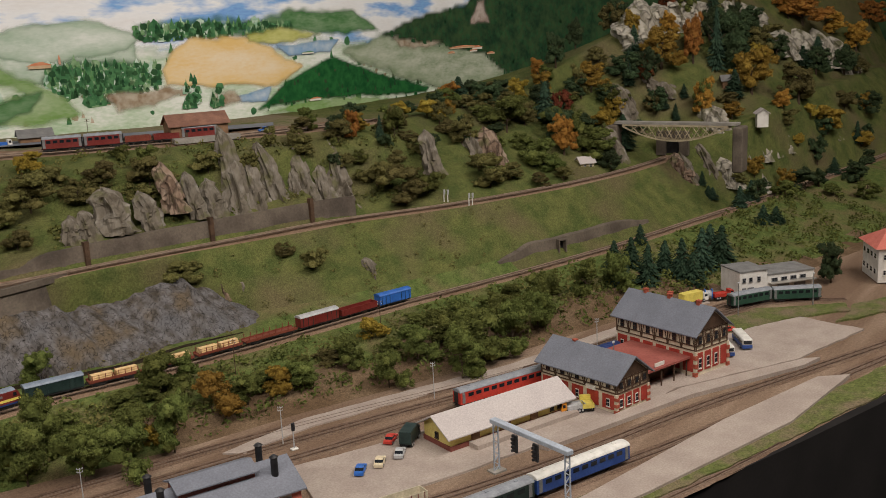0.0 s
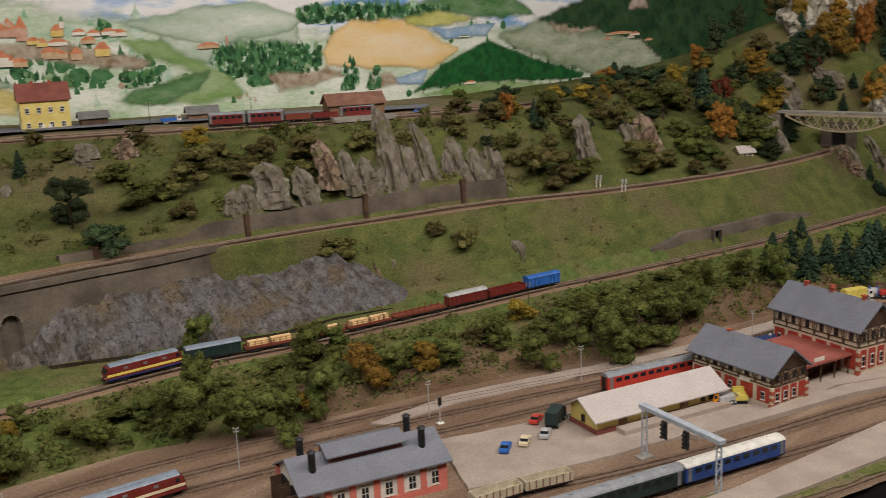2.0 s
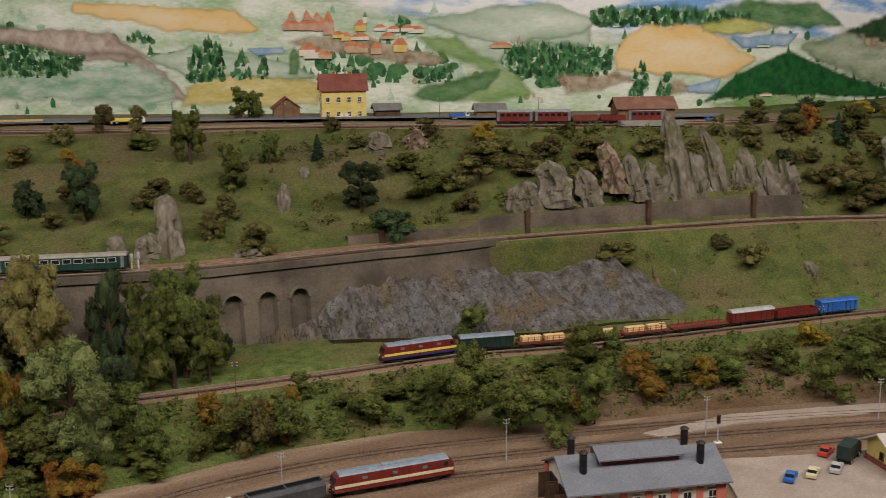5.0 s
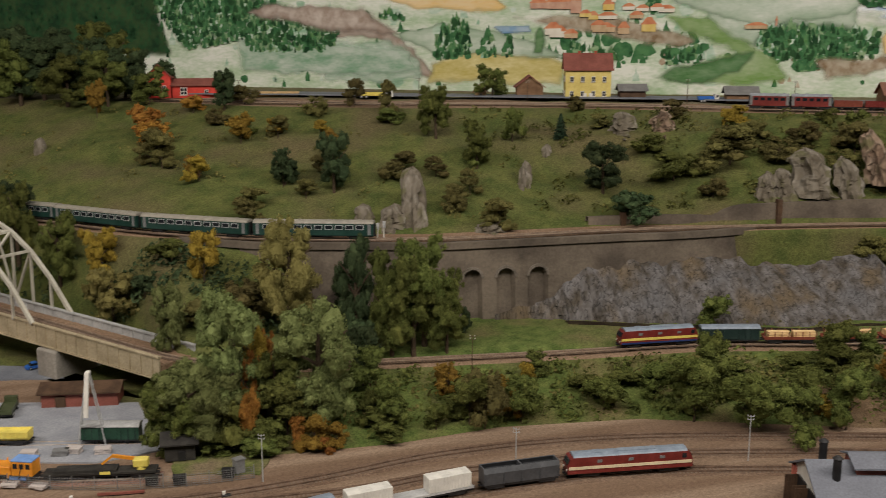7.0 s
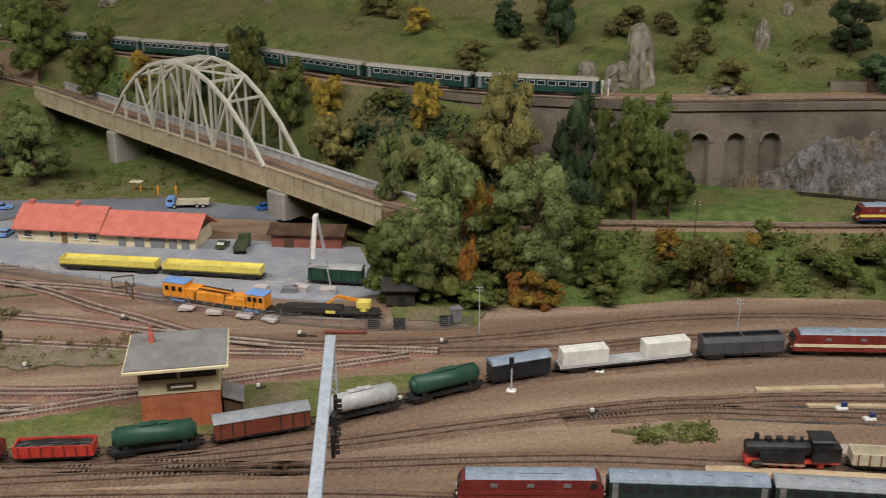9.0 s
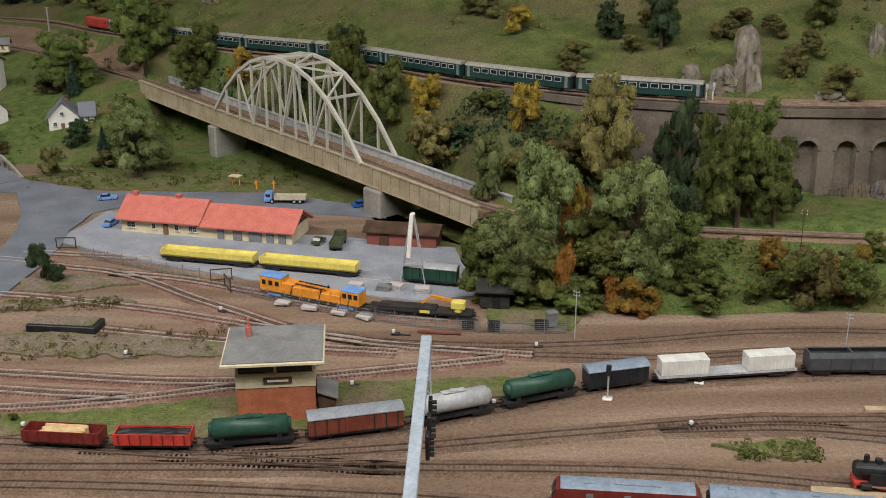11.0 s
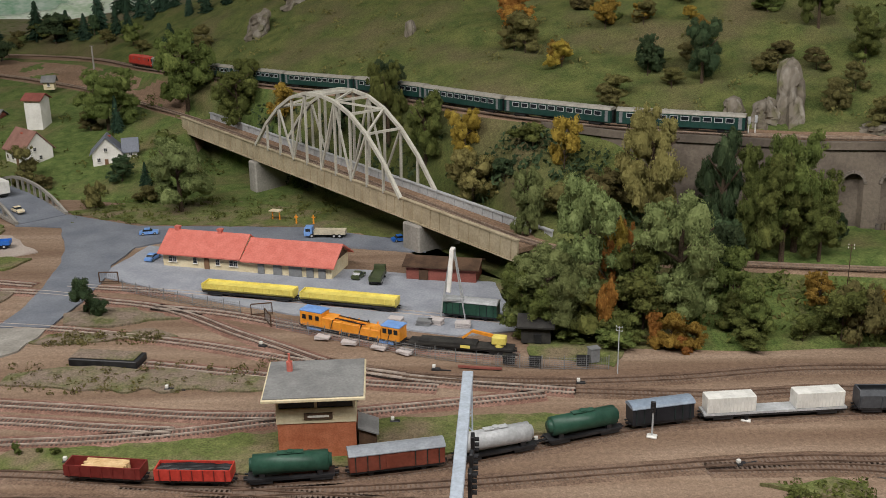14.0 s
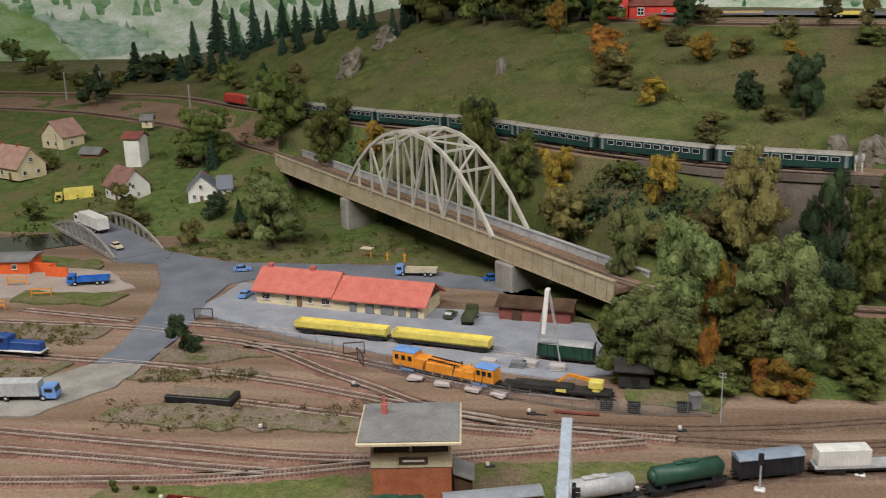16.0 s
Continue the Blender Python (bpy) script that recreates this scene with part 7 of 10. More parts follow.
# standing trains
train(LINES["coach"], reach(LINES["coach"], 0.155), [(lambda at, n: diesel(at, n, "maroon", "maroon", "slate", "dark red diesel locomotive standing in the yard", skirt="maroon"), 0.145, (0.145,))]
      + [(lambda at, n: coach(at, n, "darkgreen", "slate", "dark green coach with a grey roof"), 0.155, (0.155,)), (lambda at, n: coach(at, n, "darkgreen", "greyroof", "dark green coach with a dull grey roof"), 0.2, (0.2,)),
         (lambda at, n: coach(at, n, "darkgreen", "greyroof", "dark green coach with a dull grey roof"), 0.205, (0.205,)), (lambda at, n: coach(at, n, "darkgreen", "greyroof", "dark green coach with a dull grey roof"), 0.205, (0.205,)),
         (lambda at, n: coach(at, n, "darkgreen", "greyroof", "dark green coach with a dull grey roof"), 0.205, (0.205,)), (lambda at, n: coach(at, n, "bluecoach", "white", "blue sleeping coach with a white roof"), 0.185, (0.185,))])
steam_loco(seat(LINES["goods"], reach(LINES["goods"], 0.515), 0.09), "black tank steam locomotive with red wheels")
train(LINES["goods"], reach(LINES["goods"], 0.575), [(lambda at, n: gondola(at, n, "beige", "", "pale beige open wagon"), 0.08, (0.08,)), (lambda at, n: van(at, n, "beige", "silver", "pale beige box wagon"), 0.075, (0.075,))])
train(LINES["goods"], reach(LINES["goods"], 1.03), [(lambda at, n: gondola(at, n, "beige", "", "pale grey-beige open goods wagon"), 0.075, (0.075,)), (lambda at, n: gondola(at, n, "beige", "", "pale grey-beige open goods wagon"), 0.075, (0.075,))])
train(LINES["main"], reach(LINES["main"], 1.5), [(lambda at, n: coach(at, n, "red", "greyroof", "red passenger coach with a grey roof", n=10), 0.2, (0.2,)), (lambda at, n: coach(at, n, "bluecoach", "navy", "dark blue passenger coach"), 0.19, (0.19,))])
train(LINES["main"], reach(LINES["main"], 2.3), [(lambda at, n: coach(at, n, "green", "greyroof", "dark green parked coach behind the station", n=6), 0.11, (0.11,)), (lambda at, n: coach(at, n, "green", "greyroof", "dark green parked coach behind the station", n=6), 0.11, (0.11,))])
train(LINES["wagons"], reach(LINES["wagons"], -0.378), [(lambda at, n: side_wagon(at, n, "yellow side-tipping ballast wagon"), 0.16, (0.16,)), (lambda at, n: side_wagon(at, n, "yellow side-tipping ballast wagon"), 0.16, (0.16,))], 0.012)
van(seat(LINES["wagons"], reach(LINES["wagons"], 0.054), 0.082), 0.084, "green", "silver", "green box wagon with a silver roof")
tamper(seat(LINES["tamper"], reach(LINES["tamper"], -0.122), 0.172), 0.172)
crane_wagon(seat(LINES["tamper"], reach(LINES["tamper"], 0.036), 0.15), 0.15)
train(LINES["top_a"], reach(LINES["top_a"], 1.5), [(lambda at, n: coach(at, n, "maroon", "greyroof", "small dark red railcar at the upper station", "", 5), 0.085, (0.085,))] * 2 + [(lambda at, n: gondola(at, n, "brown", "", "small brown open wagon at the upper station"), 0.06, (0.06,)), (lambda at, n: gondola(at, n, "maroon", "", "small red open wagon at the upper station"), 0.06, (0.06,)), (lambda at, n: coach(at, n, "maroon", "greyroof", "small dark red railcar at the upper station", "", 5), 0.085, (0.085,))])
hood_diesel(seat(LINES["link"], 0.1, 0.12) @ pose(0, 0.0, 0), 0.15, "bluecoach", "blue shunting diesel with a white footplate")


# ---- vehicles on the road ----
def tyre(root, x, y, r, w=0.003):
    ob = part("wheel", shared(("road_wheel", r), lambda bm: rod(bm, (0, -w / 2, r), (0, w / 2, r), r, n=12), M_BLACK), None, root, at=pose(x, y, 0))
    part("hub", shared(("hub", r), lambda bm: rod(bm, (0, -w / 2 - 0.0003, r), (0, w / 2 + 0.0003, r), r * 0.5, n=10), C["silver"]), None, ob)


def car(x, y, rz, col, label, length=0.036, z=0.0032):
    root = thing("car", pose(x, y, z, 0, 0, rz), label, "car", "parked cars")
    h, w = length / 2, 0.0145
    bm = bmesh.new()
    prism(bm, [(-h, 0.0022), (h, 0.0022), (h, 0.0056), (h * 0.92, 0.0068), (h * 0.42, 0.0075), (-h * 0.72, 0.0075), (-h, 0.0062)], "y", -w / 2, w / 2)
    part("body", bm, C[col], root)
    bm = bmesh.new()
    prism(bm, [(-h * 0.66, 0.0074), (h * 0.4, 0.0074), (h * 0.14, 0.0112), (-h * 0.46, 0.0112)], "y", -w * 0.43, w * 0.43)
    part("glasshouse", bm, M_GLASS, root)
    bm = bmesh.new()
    prism(bm, [(-h * 0.47, 0.0111), (h * 0.15, 0.0111), (h * 0.1, 0.0121), (-h * 0.42, 0.0121)], "y", -w * 0.43, w * 0.43)
    part("roof", bm, C[col], root)
    for s in (-1, 1):
        for xx in (-h * 0.62, h * 0.62):
            tyre(root, xx, s * (w / 2 - 0.001), 0.0028, 0.0022)
        bm = bmesh.new()
        box(bm, h, s * w * 0.33, 0.0045, 0.0006, 0.0026, 0.0016)
        part("headlight", bm, C["white"], root)


def truck(x, y, rz, cab, bed, label, length=0.07, tall=False, z=0.0032, empty=False):
    root = thing("truck", pose(x, y, z, 0, 0, rz), label, "truck", "parked trucks")
    h, w = length / 2, 0.0195
    bm = bmesh.new()
    box(bm, 0, 0, 0.004, length * 0.96, w * 0.6, 0.003)
    part("chassis", bm, M_BLACK, root)
    bm = bmesh.new()
    c = length * 0.2
    prism(bm, [(h - c, 0.004), (h, 0.004), (h, 0.0125), (h - 0.0018, 0.021), (h - c, 0.021)], "y", -w / 2, w / 2)
    cb = part("cab", bm, C[cab], root)
    bm = bmesh.new()
    prism(bm, [(h + 0.0003, 0.0128), (h - 0.0014, 0.0195), (h - 0.0022, 0.0195), (h - 0.0005, 0.0128)], "y", -w * 0.42, w * 0.42)
    part("windscreen", bm, M_GLASS, cb)
    for s in (-1, 1):
        bm = bmesh.new()
        box(bm, h - c * 0.5, s * w / 2, 0.013, c * 0.55, 0.0006, 0.0055)
        part("side_window", bm, M_GLASS, cb)
    L = length * 0.76
    x0 = -h + L / 2
    bm = bmesh.new()
    if tall:
        box(bm, x0, 0, 0.0072, L, w + 0.001, 0.021, 0, 0.0005)
    else:
        box(bm, x0, 0, 0.0072, L, w + 0.001, 0.0022)
    body = part("cargo_body", bm, C[bed], root)
    if not tall:
        for s in (-1, 1):
            bm = bmesh.new()
            box(bm, x0, s * (w / 2), 0.0096, L, 0.0012, 0.0053)
            part("side_board", bm, C[bed], body)
            bm = bmesh.new()
            box(bm, x0 + s * (L / 2 - 0.0006), 0, 0.0096, 0.0012, w - 0.0014, 0.0053)
            part("end_board", bm, C[bed], body)
        if not empty:
            bm = bmesh.new()
            box(bm, x0, 0, 0.0095, L - 0.003, w - 0.002, 0.004)
            part("load", bm, C[bed], body)
    for s in (-1, 1):
        for xx in (h * 0.62, -h * 0.45, -h * 0.72):
            tyre(root, xx, s * (w / 2 - 0.001), 0.0044)
    return root


def bus(x, y, rz, label):
    root = thing("bus", pose(x, y, 0.0042, 0, 0, rz), label, "bus", "parked buses")
    L, w = 0.078, 0.0205
    bm = bmesh.new()
    box(bm, 0, 0, 0.003, L, w, 0.0075, 0, 0.0008)
    part("lower_body", bm, C["bluecoach"], root)
    bm = bmesh.new()
    box(bm, 0, 0, 0.0106, L, w, 0.0125, 0, 0.002)
    part("upper_body", bm, C["white"], root)
    for s in (-1, 1):
        for k in range(9):
            part("window", shared(("bus_window",), lambda bm: box(bm, 0, 0, 0.013, 0.0062, 0.0008, 0.0058), M_GLASS), None, root, at=pose(-0.034 + 0.0085 * k, s * w / 2, 0))
        for xx in (-0.022, 0.026):
            tyre(root, xx, s * (w / 2 - 0.001), 0.0042)
    for s in (-1, 1):
        bm = bmesh.new()
        box(bm, s * L / 2, 0, 0.013, 0.0008, w * 0.8, 0.0065)
        part("end_window", bm, M_GLASS, root)


car(-0.56, 1.94, 12, "skyblue", "light blue saloon car on the road")
car(-0.512, 1.785, 75, "skyblue", "light blue pickup with a pale roof by the depot", z=0.003)
truck(-0.212, 1.905, 176, "skyblue", "beige", "blue lorry with a pale grey tipper body", 0.08)
car(-0.066, 1.872, 20, "blue", "dark blue car beneath the bridge")
truck(-0.098, 1.652, 82, "olive", "olive", "olive green army lorry in the depot yard", 0.055, z=0.003)
car(-0.132, 1.668, 70, "olive", "olive green jeep in the depot yard", 0.03, 0.003)
truck(-0.84, 1.865, 190, "blue", "blue", "bright blue open lorry", 0.078, z=0.0028, empty=True)
car(-0.87, 2.085, -45, "cream", "cream saloon car crossing the road bridge", z=0.012)
truck(-0.985, 2.235, 135, "white", "white", "white articulated box lorry on the bridge", 0.105, True, 0.0155).scale = (1.3, 1.3, 1.3)
truck(-0.715, 1.335, 2, "skyblue", "silver", "blue lorry with a grey box body", 0.1, True)
truck(-1.13, 2.485, 200, "yellow", "yellow", "yellow covered lorry in the village", 0.075, True, 0.02).scale = (1.25, 1.25, 1.25)
car(-1.36, 2.6, 20, "maroon", "dark red car on the village road", z=0.018)
car(1.205, 0.843, 30, "blue", "blue and white open car on the forecourt", z=0.0042)
car(1.243, 0.835, 30, "cream", "cream saloon car on the forecourt", z=0.0042)
car(1.285, 0.828, 30, "silver", "silver-white saloon car on the forecourt", z=0.0042)
truck(1.335, 0.845, 20, "darkgreen", "darkgreen", "dark green tarpaulin-covered trailer lorry", 0.055, True, 0.0042)
car(1.322, 0.875, 20, "red", "red small car on the forecourt", z=0.0042)
bus(2.06, 0.545, 35, "white and blue coach bus beside the station")
bus(2.0, 0.56, 35, "white and blue coach bus beside the station")
car(2.13, 0.6, -40, "red", "orange-red car beside the station", z=0.0042)
truck(2.305, 0.745, -25, "white", "yellow", "yellow box lorry with a white cab", 0.075, True, 0.0035)
truck(2.37, 0.7, -40, "red", "red", "red lorry near the works hall", 0.05, z=0.0035)
truck(1.6, 0.66, 40, "yellow", "yellow", "yellow small loader near the station", 0.035, z=0.0042)
truck(1.575, 0.675, 140, "orange", "silver", "orange tractor with a grey trailer", 0.045, z=0.0042)
truck(1.52, 2.2, -20, "white", "blue", "blue lorry with a white cab at the upper station", 0.05, z=Z1 + 0.006)
car(1.98, 1.76, -30, "blue", "blue car at the upper station", z=Z1 + 0.006)
car(1.87, 1.86, -20, "skyblue", "light blue car at the upper station", z=Z1 + 0.006)


def cable_drum(x, y, rz):
    root = thing("cable_drum", pose(x, y, 0.0035, 0, 0, rz), "blue cable drum on a trailer", "drum")
    for s in (-1, 1):
        bm = bmesh.new()
        rod(bm, (0, s * 0.007, 0.014), (0, s * 0.009, 0.014), 0.013, n=20)
        part("flange", bm, C["blue"], root)
    bm = bmesh.new()
    rod(bm, (0, -0.007, 0.014), (0, 0.007, 0.014), 0.009, n=18)
    part("core", bm, C["silver"], root)


cable_drum(2.345, 0.725, 30)


# ---- masts, signals and lamps ----
def telegraph_pole(x, y, h=0.07, z=None, label="thin dark telegraph pole with cross arms", mat=None):
    z = ground(x, y) if z is None else z
    root = thing("telegraph_pole", pose(x, y, z - 0.001, 0, 0, -30), label, "pole", "telegraph poles")
    bm = bmesh.new()
    rod(bm, (0, 0, 0), (0, 0, h), 0.0009, 0.0006, 7)
    part("mast", bm, mat or M_TIMBER, root)
    for k in (0.9, 0.97):
        bm = bmesh.new()
        box(bm, 0, 0, h * k, 0.009 if mat else 0.012, 0.0007, 0.0007)
        part("cross_arm", bm, mat or M_TIMBER, root)
        for s in (-1, 1):
            bm = bmesh.new()
            rod(bm, (s * 0.004, 0, h * k + 0.0006), (s * 0.004, 0, h * k + 0.0026), 0.0006, n=6)
            part("insulator", bm, mat or C["white"], root)


for x, y in ((0.243, 1.274), (0.576, 1.183), (0.907, 1.118), (1.227, 1.027), (1.524, 0.931), (1.9, 0.79)):
    telegraph_pole(x, y, label="thin pale grey line mast with cross arms", mat=M_LIGHTGREY)
for x, y in ((1.0, 1.33), (1.35, 1.26), (1.68, 1.175), (0.616, 1.46), (0.3, 1.47)):
    telegraph_pole(x, y)
for x, y in ((1.46, 2.2), (1.67, 2.06), (0.86, 2.5), (0.42, 2.62), (1.1, 2.36)):
    telegraph_pole(x, y, 0.06)


def yard_lamp(x, y, h=0.08, z=0.0):
    root = thing("yard_lamp", pose(x, y, z, 0, 0, 200), "slim grey yard lamp mast", "lamp post", "yard lamps")
    bm = bmesh.new()
    rod(bm, (0, 0, 0), (0, 0, h), 0.0012, 0.0009, 8)
    part("mast", bm, M_GREY, root)
    bm = bmesh.new()
    box(bm, 0.004, 0, h - 0.001, 0.01, 0.004, 0.0022, 0, 0.0005)
    part("lamp_head", bm, M_LIGHTGREY, root)


for p in ((1.75, 0.68), (2.4, 0.5), (2.25, 0.62)):
    yard_lamp(*p)
yard_lamp(-1.33, 2.85, 0.07, ground(-1.33, 2.85) - 0.001)
for x, y in ((-1.02, 3.12), (-0.66, 2.83), (-1.6, 3.55), (-1.45, 3.5)):
    root = thing("catenary_mast", pose(x, y, ground(x, y) - 0.002), "pale grey concrete line mast", "mast", "line masts")
    bm = bmesh.new()
    rod(bm, (0, 0, 0), (0, 0, 0.1), 0.0034, 0.0022, 8)
    part("mast", bm, M_CONCRETE, root)
    bm = bmesh.new()
    box(bm, 0, 0, 0.099, 0.012, 0.002, 0.0015)
    part("cross_arm", bm, M_CONCRETE, root)


def colour_signal(x, y, h=0.042, z=0.0, base=True):
    root = thing("light_signal", pose(x, y, z, 0, 0, -20), "small railway colour-light signal on a post", "signal", "railway signals")
    bm = bmesh.new()
    rod(bm, (0, 0, 0), (0, 0, h), 0.0011, n=8)
    part("post", bm, M_LIGHTGREY, root)
    bm = bmesh.new()
    box(bm, 0, -0.001, h - 0.012, 0.006, 0.003, 0.014, 0, 0.0006)
    head = part("signal_head", bm, M_BLACK, root)
    for k in range(3):
        bm = bmesh.new()
        rod(bm, (0, -0.0024, h - 0.0095 + 0.004 * k), (0, -0.0038, h - 0.0095 + 0.004 * k), 0.0013, n=8)
        part("lens_hood", bm, M_BLACK, head)
    if base:
        bm = bmesh.new()
        box(bm, 0, 0, 0, 0.012, 0.009, 0.003, 0, 0.0008)
        part("foot", bm, C["white"], root)


for p in ((0.254, 1.098), (1.225, 1.0), (0.355, 1.165), (0.375, 1.135)):
    colour_signal(*p, h=0.045 if p[0] < 0.3 or p[0] > 1 else 0.012)
for x, y in ((0.63, 1.0), (0.65, 0.972)):
    root = thing("ground_signal", pose(x, y, 0.001), "white and blue ground signal beside the shed tracks", "signal", "railway signals")
    bm = bmesh.new()
    box(bm, 0, 0, 0, 0.014, 0.008, 0.0035, 0, 0.0006)
    part("foot", bm, C["white"], root)
    bm = bmesh.new()
    box(bm, 0.003, 0, 0.0036, 0.007, 0.004, 0.006, 0, 0.0006)
    part("head", bm, C["navy"], root)
for x, y in ((2.205, 1.372), (2.213, 1.366), (2.214, 1.302), (2.222, 1.297), (0.55, 1.79), (0.565, 1.8)):
    root = thing("signal_mast", pose(x, y, ground(x, y) - 0.001), "pale signal mast beside the upper track", "signal", "railway signals")
    bm = bmesh.new()
    rod(bm, (0, 0, 0), (0, 0, 0.032), 0.0014, n=8)
    part("post", bm, C["white"], root)
    bm = bmesh.new()
    box(bm, 0, -0.002, 0.02, 0.005, 0.003, 0.013, 0, 0.0006)
    part("signal_head", bm, M_LIGHTGREY, root)


def gantry(a, b, h, label, heads, w=0.012):
    """A signal bridge over the tracks."""
    a, b = Vector((*a, 0)), Vector((*b, 0))
    d = (b - a).normalized()
    n = Vector((-d.y, d.x, 0))
    L = (b - a).length
    root = thing("signal_gantry", pose(a.x, a.y, 0, 0, 0, math.degrees(math.atan2(d.y, d.x))), label, "signal gantry", "signal gantries")
    bm = bmesh.new()
    box(bm, L / 2, 0, h, L + 0.014, w, 0.007, 0, 0.0008)
    part("beam", bm, M_STEEL, root)
    for x in (0.0, L):
        bm = bmesh.new()
        for s in (-1, 1):
            bar(bm, (x, s * w * 0.42, 0), (x, s * w * 0.36, h), 0.0018, 0.0018)
        m = 9
        for k in range(m):
            s = 1 if k % 2 else -1
            bar(bm, (x, s * w * 0.4, h * k / m), (x, -s * w * 0.4, h * (k + 1) / m), 0.0011, 0.0011)
        part("lattice_leg", bm, M_STEEL, root)
        bm = bmesh.new()
        box(bm, x, 0, 0, 0.018, 0.024, 0.003)
        part("foot", bm, M_CONCRETE, root)
    for x, s in heads:
        bm = bmesh.new()
        box(bm, x, s * (w * 0.5 + 0.004), h - 0.026, 0.011, 0.004, 0.027, 0, 0.0008)
        hd = part("signal_head", bm, M_BLACK, root)
        for k in range(4):
            bm = bmesh.new()
            rod(bm, (x, s * (w * 0.5 + 0.005), h - 0.022 + 0.006 * k), (x, s * (w * 0.5 + 0.0105), h - 0.022 + 0.006 * k), 0.0022, n=8)
            part("lens_hood", bm, M_BLACK, hd)


M_STEEL = paint("galvanised_steel", (0.4, 0.45, 0.52), 0.45, 0.1)
gantry((1.318, 0.667), (1.272, 0.52), 0.078, "grey lattice signal gantry over the station tracks", ((0.055, -1), (0.1, -1)))
gantry((0.037, 1.062), (0.012, 0.7), 0.096, "light blue-grey signal gantry over the yard tracks", ((0.13, 1), (0.165, 1), (0.2, 1)), 0.012)


# ---- depot yard ----
def fence(points, h=0.018, step=0.03):
    root = thing("wire_fence", pose(0, 0, 0.001), "grey wire mesh fence round the depot", "fence")
    line = smooth_line([(x, y, 0) for x, y in points], 0.02)
    spots = walk_line(line, step)
    for p, _ in spots:
        part("post", shared(("fence_post",), lambda bm: rod(bm, (0, 0, 0), (0, 0, h + 0.002), 0.0007, n=6), M_GREY), None, root, at=pose(p.x, p.y, 0))
    for (p, _), (q, _) in zip(spots, spots[1:]):
        bm = bmesh.new()
        for k in range(6):
            z = h * (k + 0.4) / 6
            bar(bm, (p.x, p.y, z), (q.x, q.y, z), 0.00035, 0.00035)
        for k in range(9):
            r = p + (q - p) * (k / 9)
            bar(bm, (r.x, r.y, 0), (r.x, r.y, h), 0.0003, 0.0003)
        part("mesh_panel", bm, M_GREY, root)


fence([(-0.52, 1.625), (-0.38, 1.55), (-0.3, 1.515)])
fence([(-0.24, 1.455), (-0.1, 1.375), (0.03, 1.318), (0.14, 1.292), (0.24, 1.288)])
for x, y, rz in ((-0.555, 1.665, 0), (-0.27, 1.505, 10), (-0.255, 1.47, -65)):
    root = thing("mesh_gate", pose(x, y, 0.002, 0, 0, rz), "dark framed mesh gate of the depot fence", "gate", "depot gates")
    bm = bmesh.new()
    for a, b in (((-0.016, 0, 0), (-0.016, 0, 0.019)), ((0.016, 0, 0), (0.016, 0, 0.019)), ((-0.016, 0, 0.019), (0.016, 0, 0.019)), ((-0.016, 0, 0.002), (0.016, 0, 0.002))):
        bar(bm, a, b, 0.0016, 0.0016)
    part("gate_frame", bm, M_TIMBER, root)
    for k in range(9):
        part("wire", shared(("gate_wire",), lambda bm: bar(bm, (0, 0, 0.002), (0, 0, 0.018), 0.0004, 0.0004), M_GREY), None, root, at=pose(-0.013 + 0.0033 * k, 0, 0))


def portal_crane():
    """A loading crane: two raked legs that meet at the top, with a jib between them."""
    root = thing("portal_crane", pose(0.0265, 1.472, 0.0028, 0, 0, -10), "pale grey steel loading crane beside the depot track", "crane")
    for sx in (-1, 1):
        bm = bmesh.new()
        for off in (-0.004, 0.004):
            bar(bm, (sx * 0.02, off * 2, 0), (sx * 0.002, off, 0.112), 0.0016, 0.0016)
        for k in range(7):
            t = (k + 0.5) / 7
            w = 0.008 - 0.004 * t
            bar(bm, (sx * (0.02 - 0.018 * t), -w, 0.112 * t), (sx * (0.02 - 0.018 * t), w, 0.112 * t + 0.006), 0.0009, 0.0009)
        part("leg", bm, M_LIGHTGREY, root)
    bm = bmesh.new()
    box(bm, 0, 0, 0.11, 0.007, 0.012, 0.0045, 0, 0.001)
    part("head", bm, M_WHITE, root)
    bm = bmesh.new()
    bar(bm, (0, -0.006, 0.114), (-0.004, -0.017, 0.05), 0.0065, 0.0025)
    part("jib", bm, M_WHITE, root, "white slanting jib board")
    bm = bmesh.new()
    box(bm, 0, 0, 0.03, 0.032, 0.003, 0.003)
    part("cross_beam", bm, M_LIGHTGREY, root)


portal_crane()
for x, y, rz, m in ((-0.06, 1.462, 0, 0), (-0.018, 1.452, 10, 1), (0.0, 1.455, -6, 0), (0.04, 1.44, 14, 0), (-0.165, 1.405, 4, 0), (-0.125, 1.385, 8, 0), (-0.08, 1.365, 0, 0), (-0.045, 1.348, -12, 0)):
    root = thing("slab_stack", pose(x, y, 0.0032, 0, 0, rz - 20), "stack of pale concrete slabs" if not m else "stack of dark timber pallets", "slabs", "stacked building material")
    for k in range(4 if y > 1.43 else 2):
        bm = bmesh.new()
        box(bm, 0.0012 * math.sin(k * 5 + x * 90), 0.001 * math.cos(k * 7), 0.0022 * k, 0.022, 0.014, 0.0019, 6 * math.sin(k * 3 + y * 50))
        part("slab", bm, M_GREY if m else M_WHITEROOF, root)
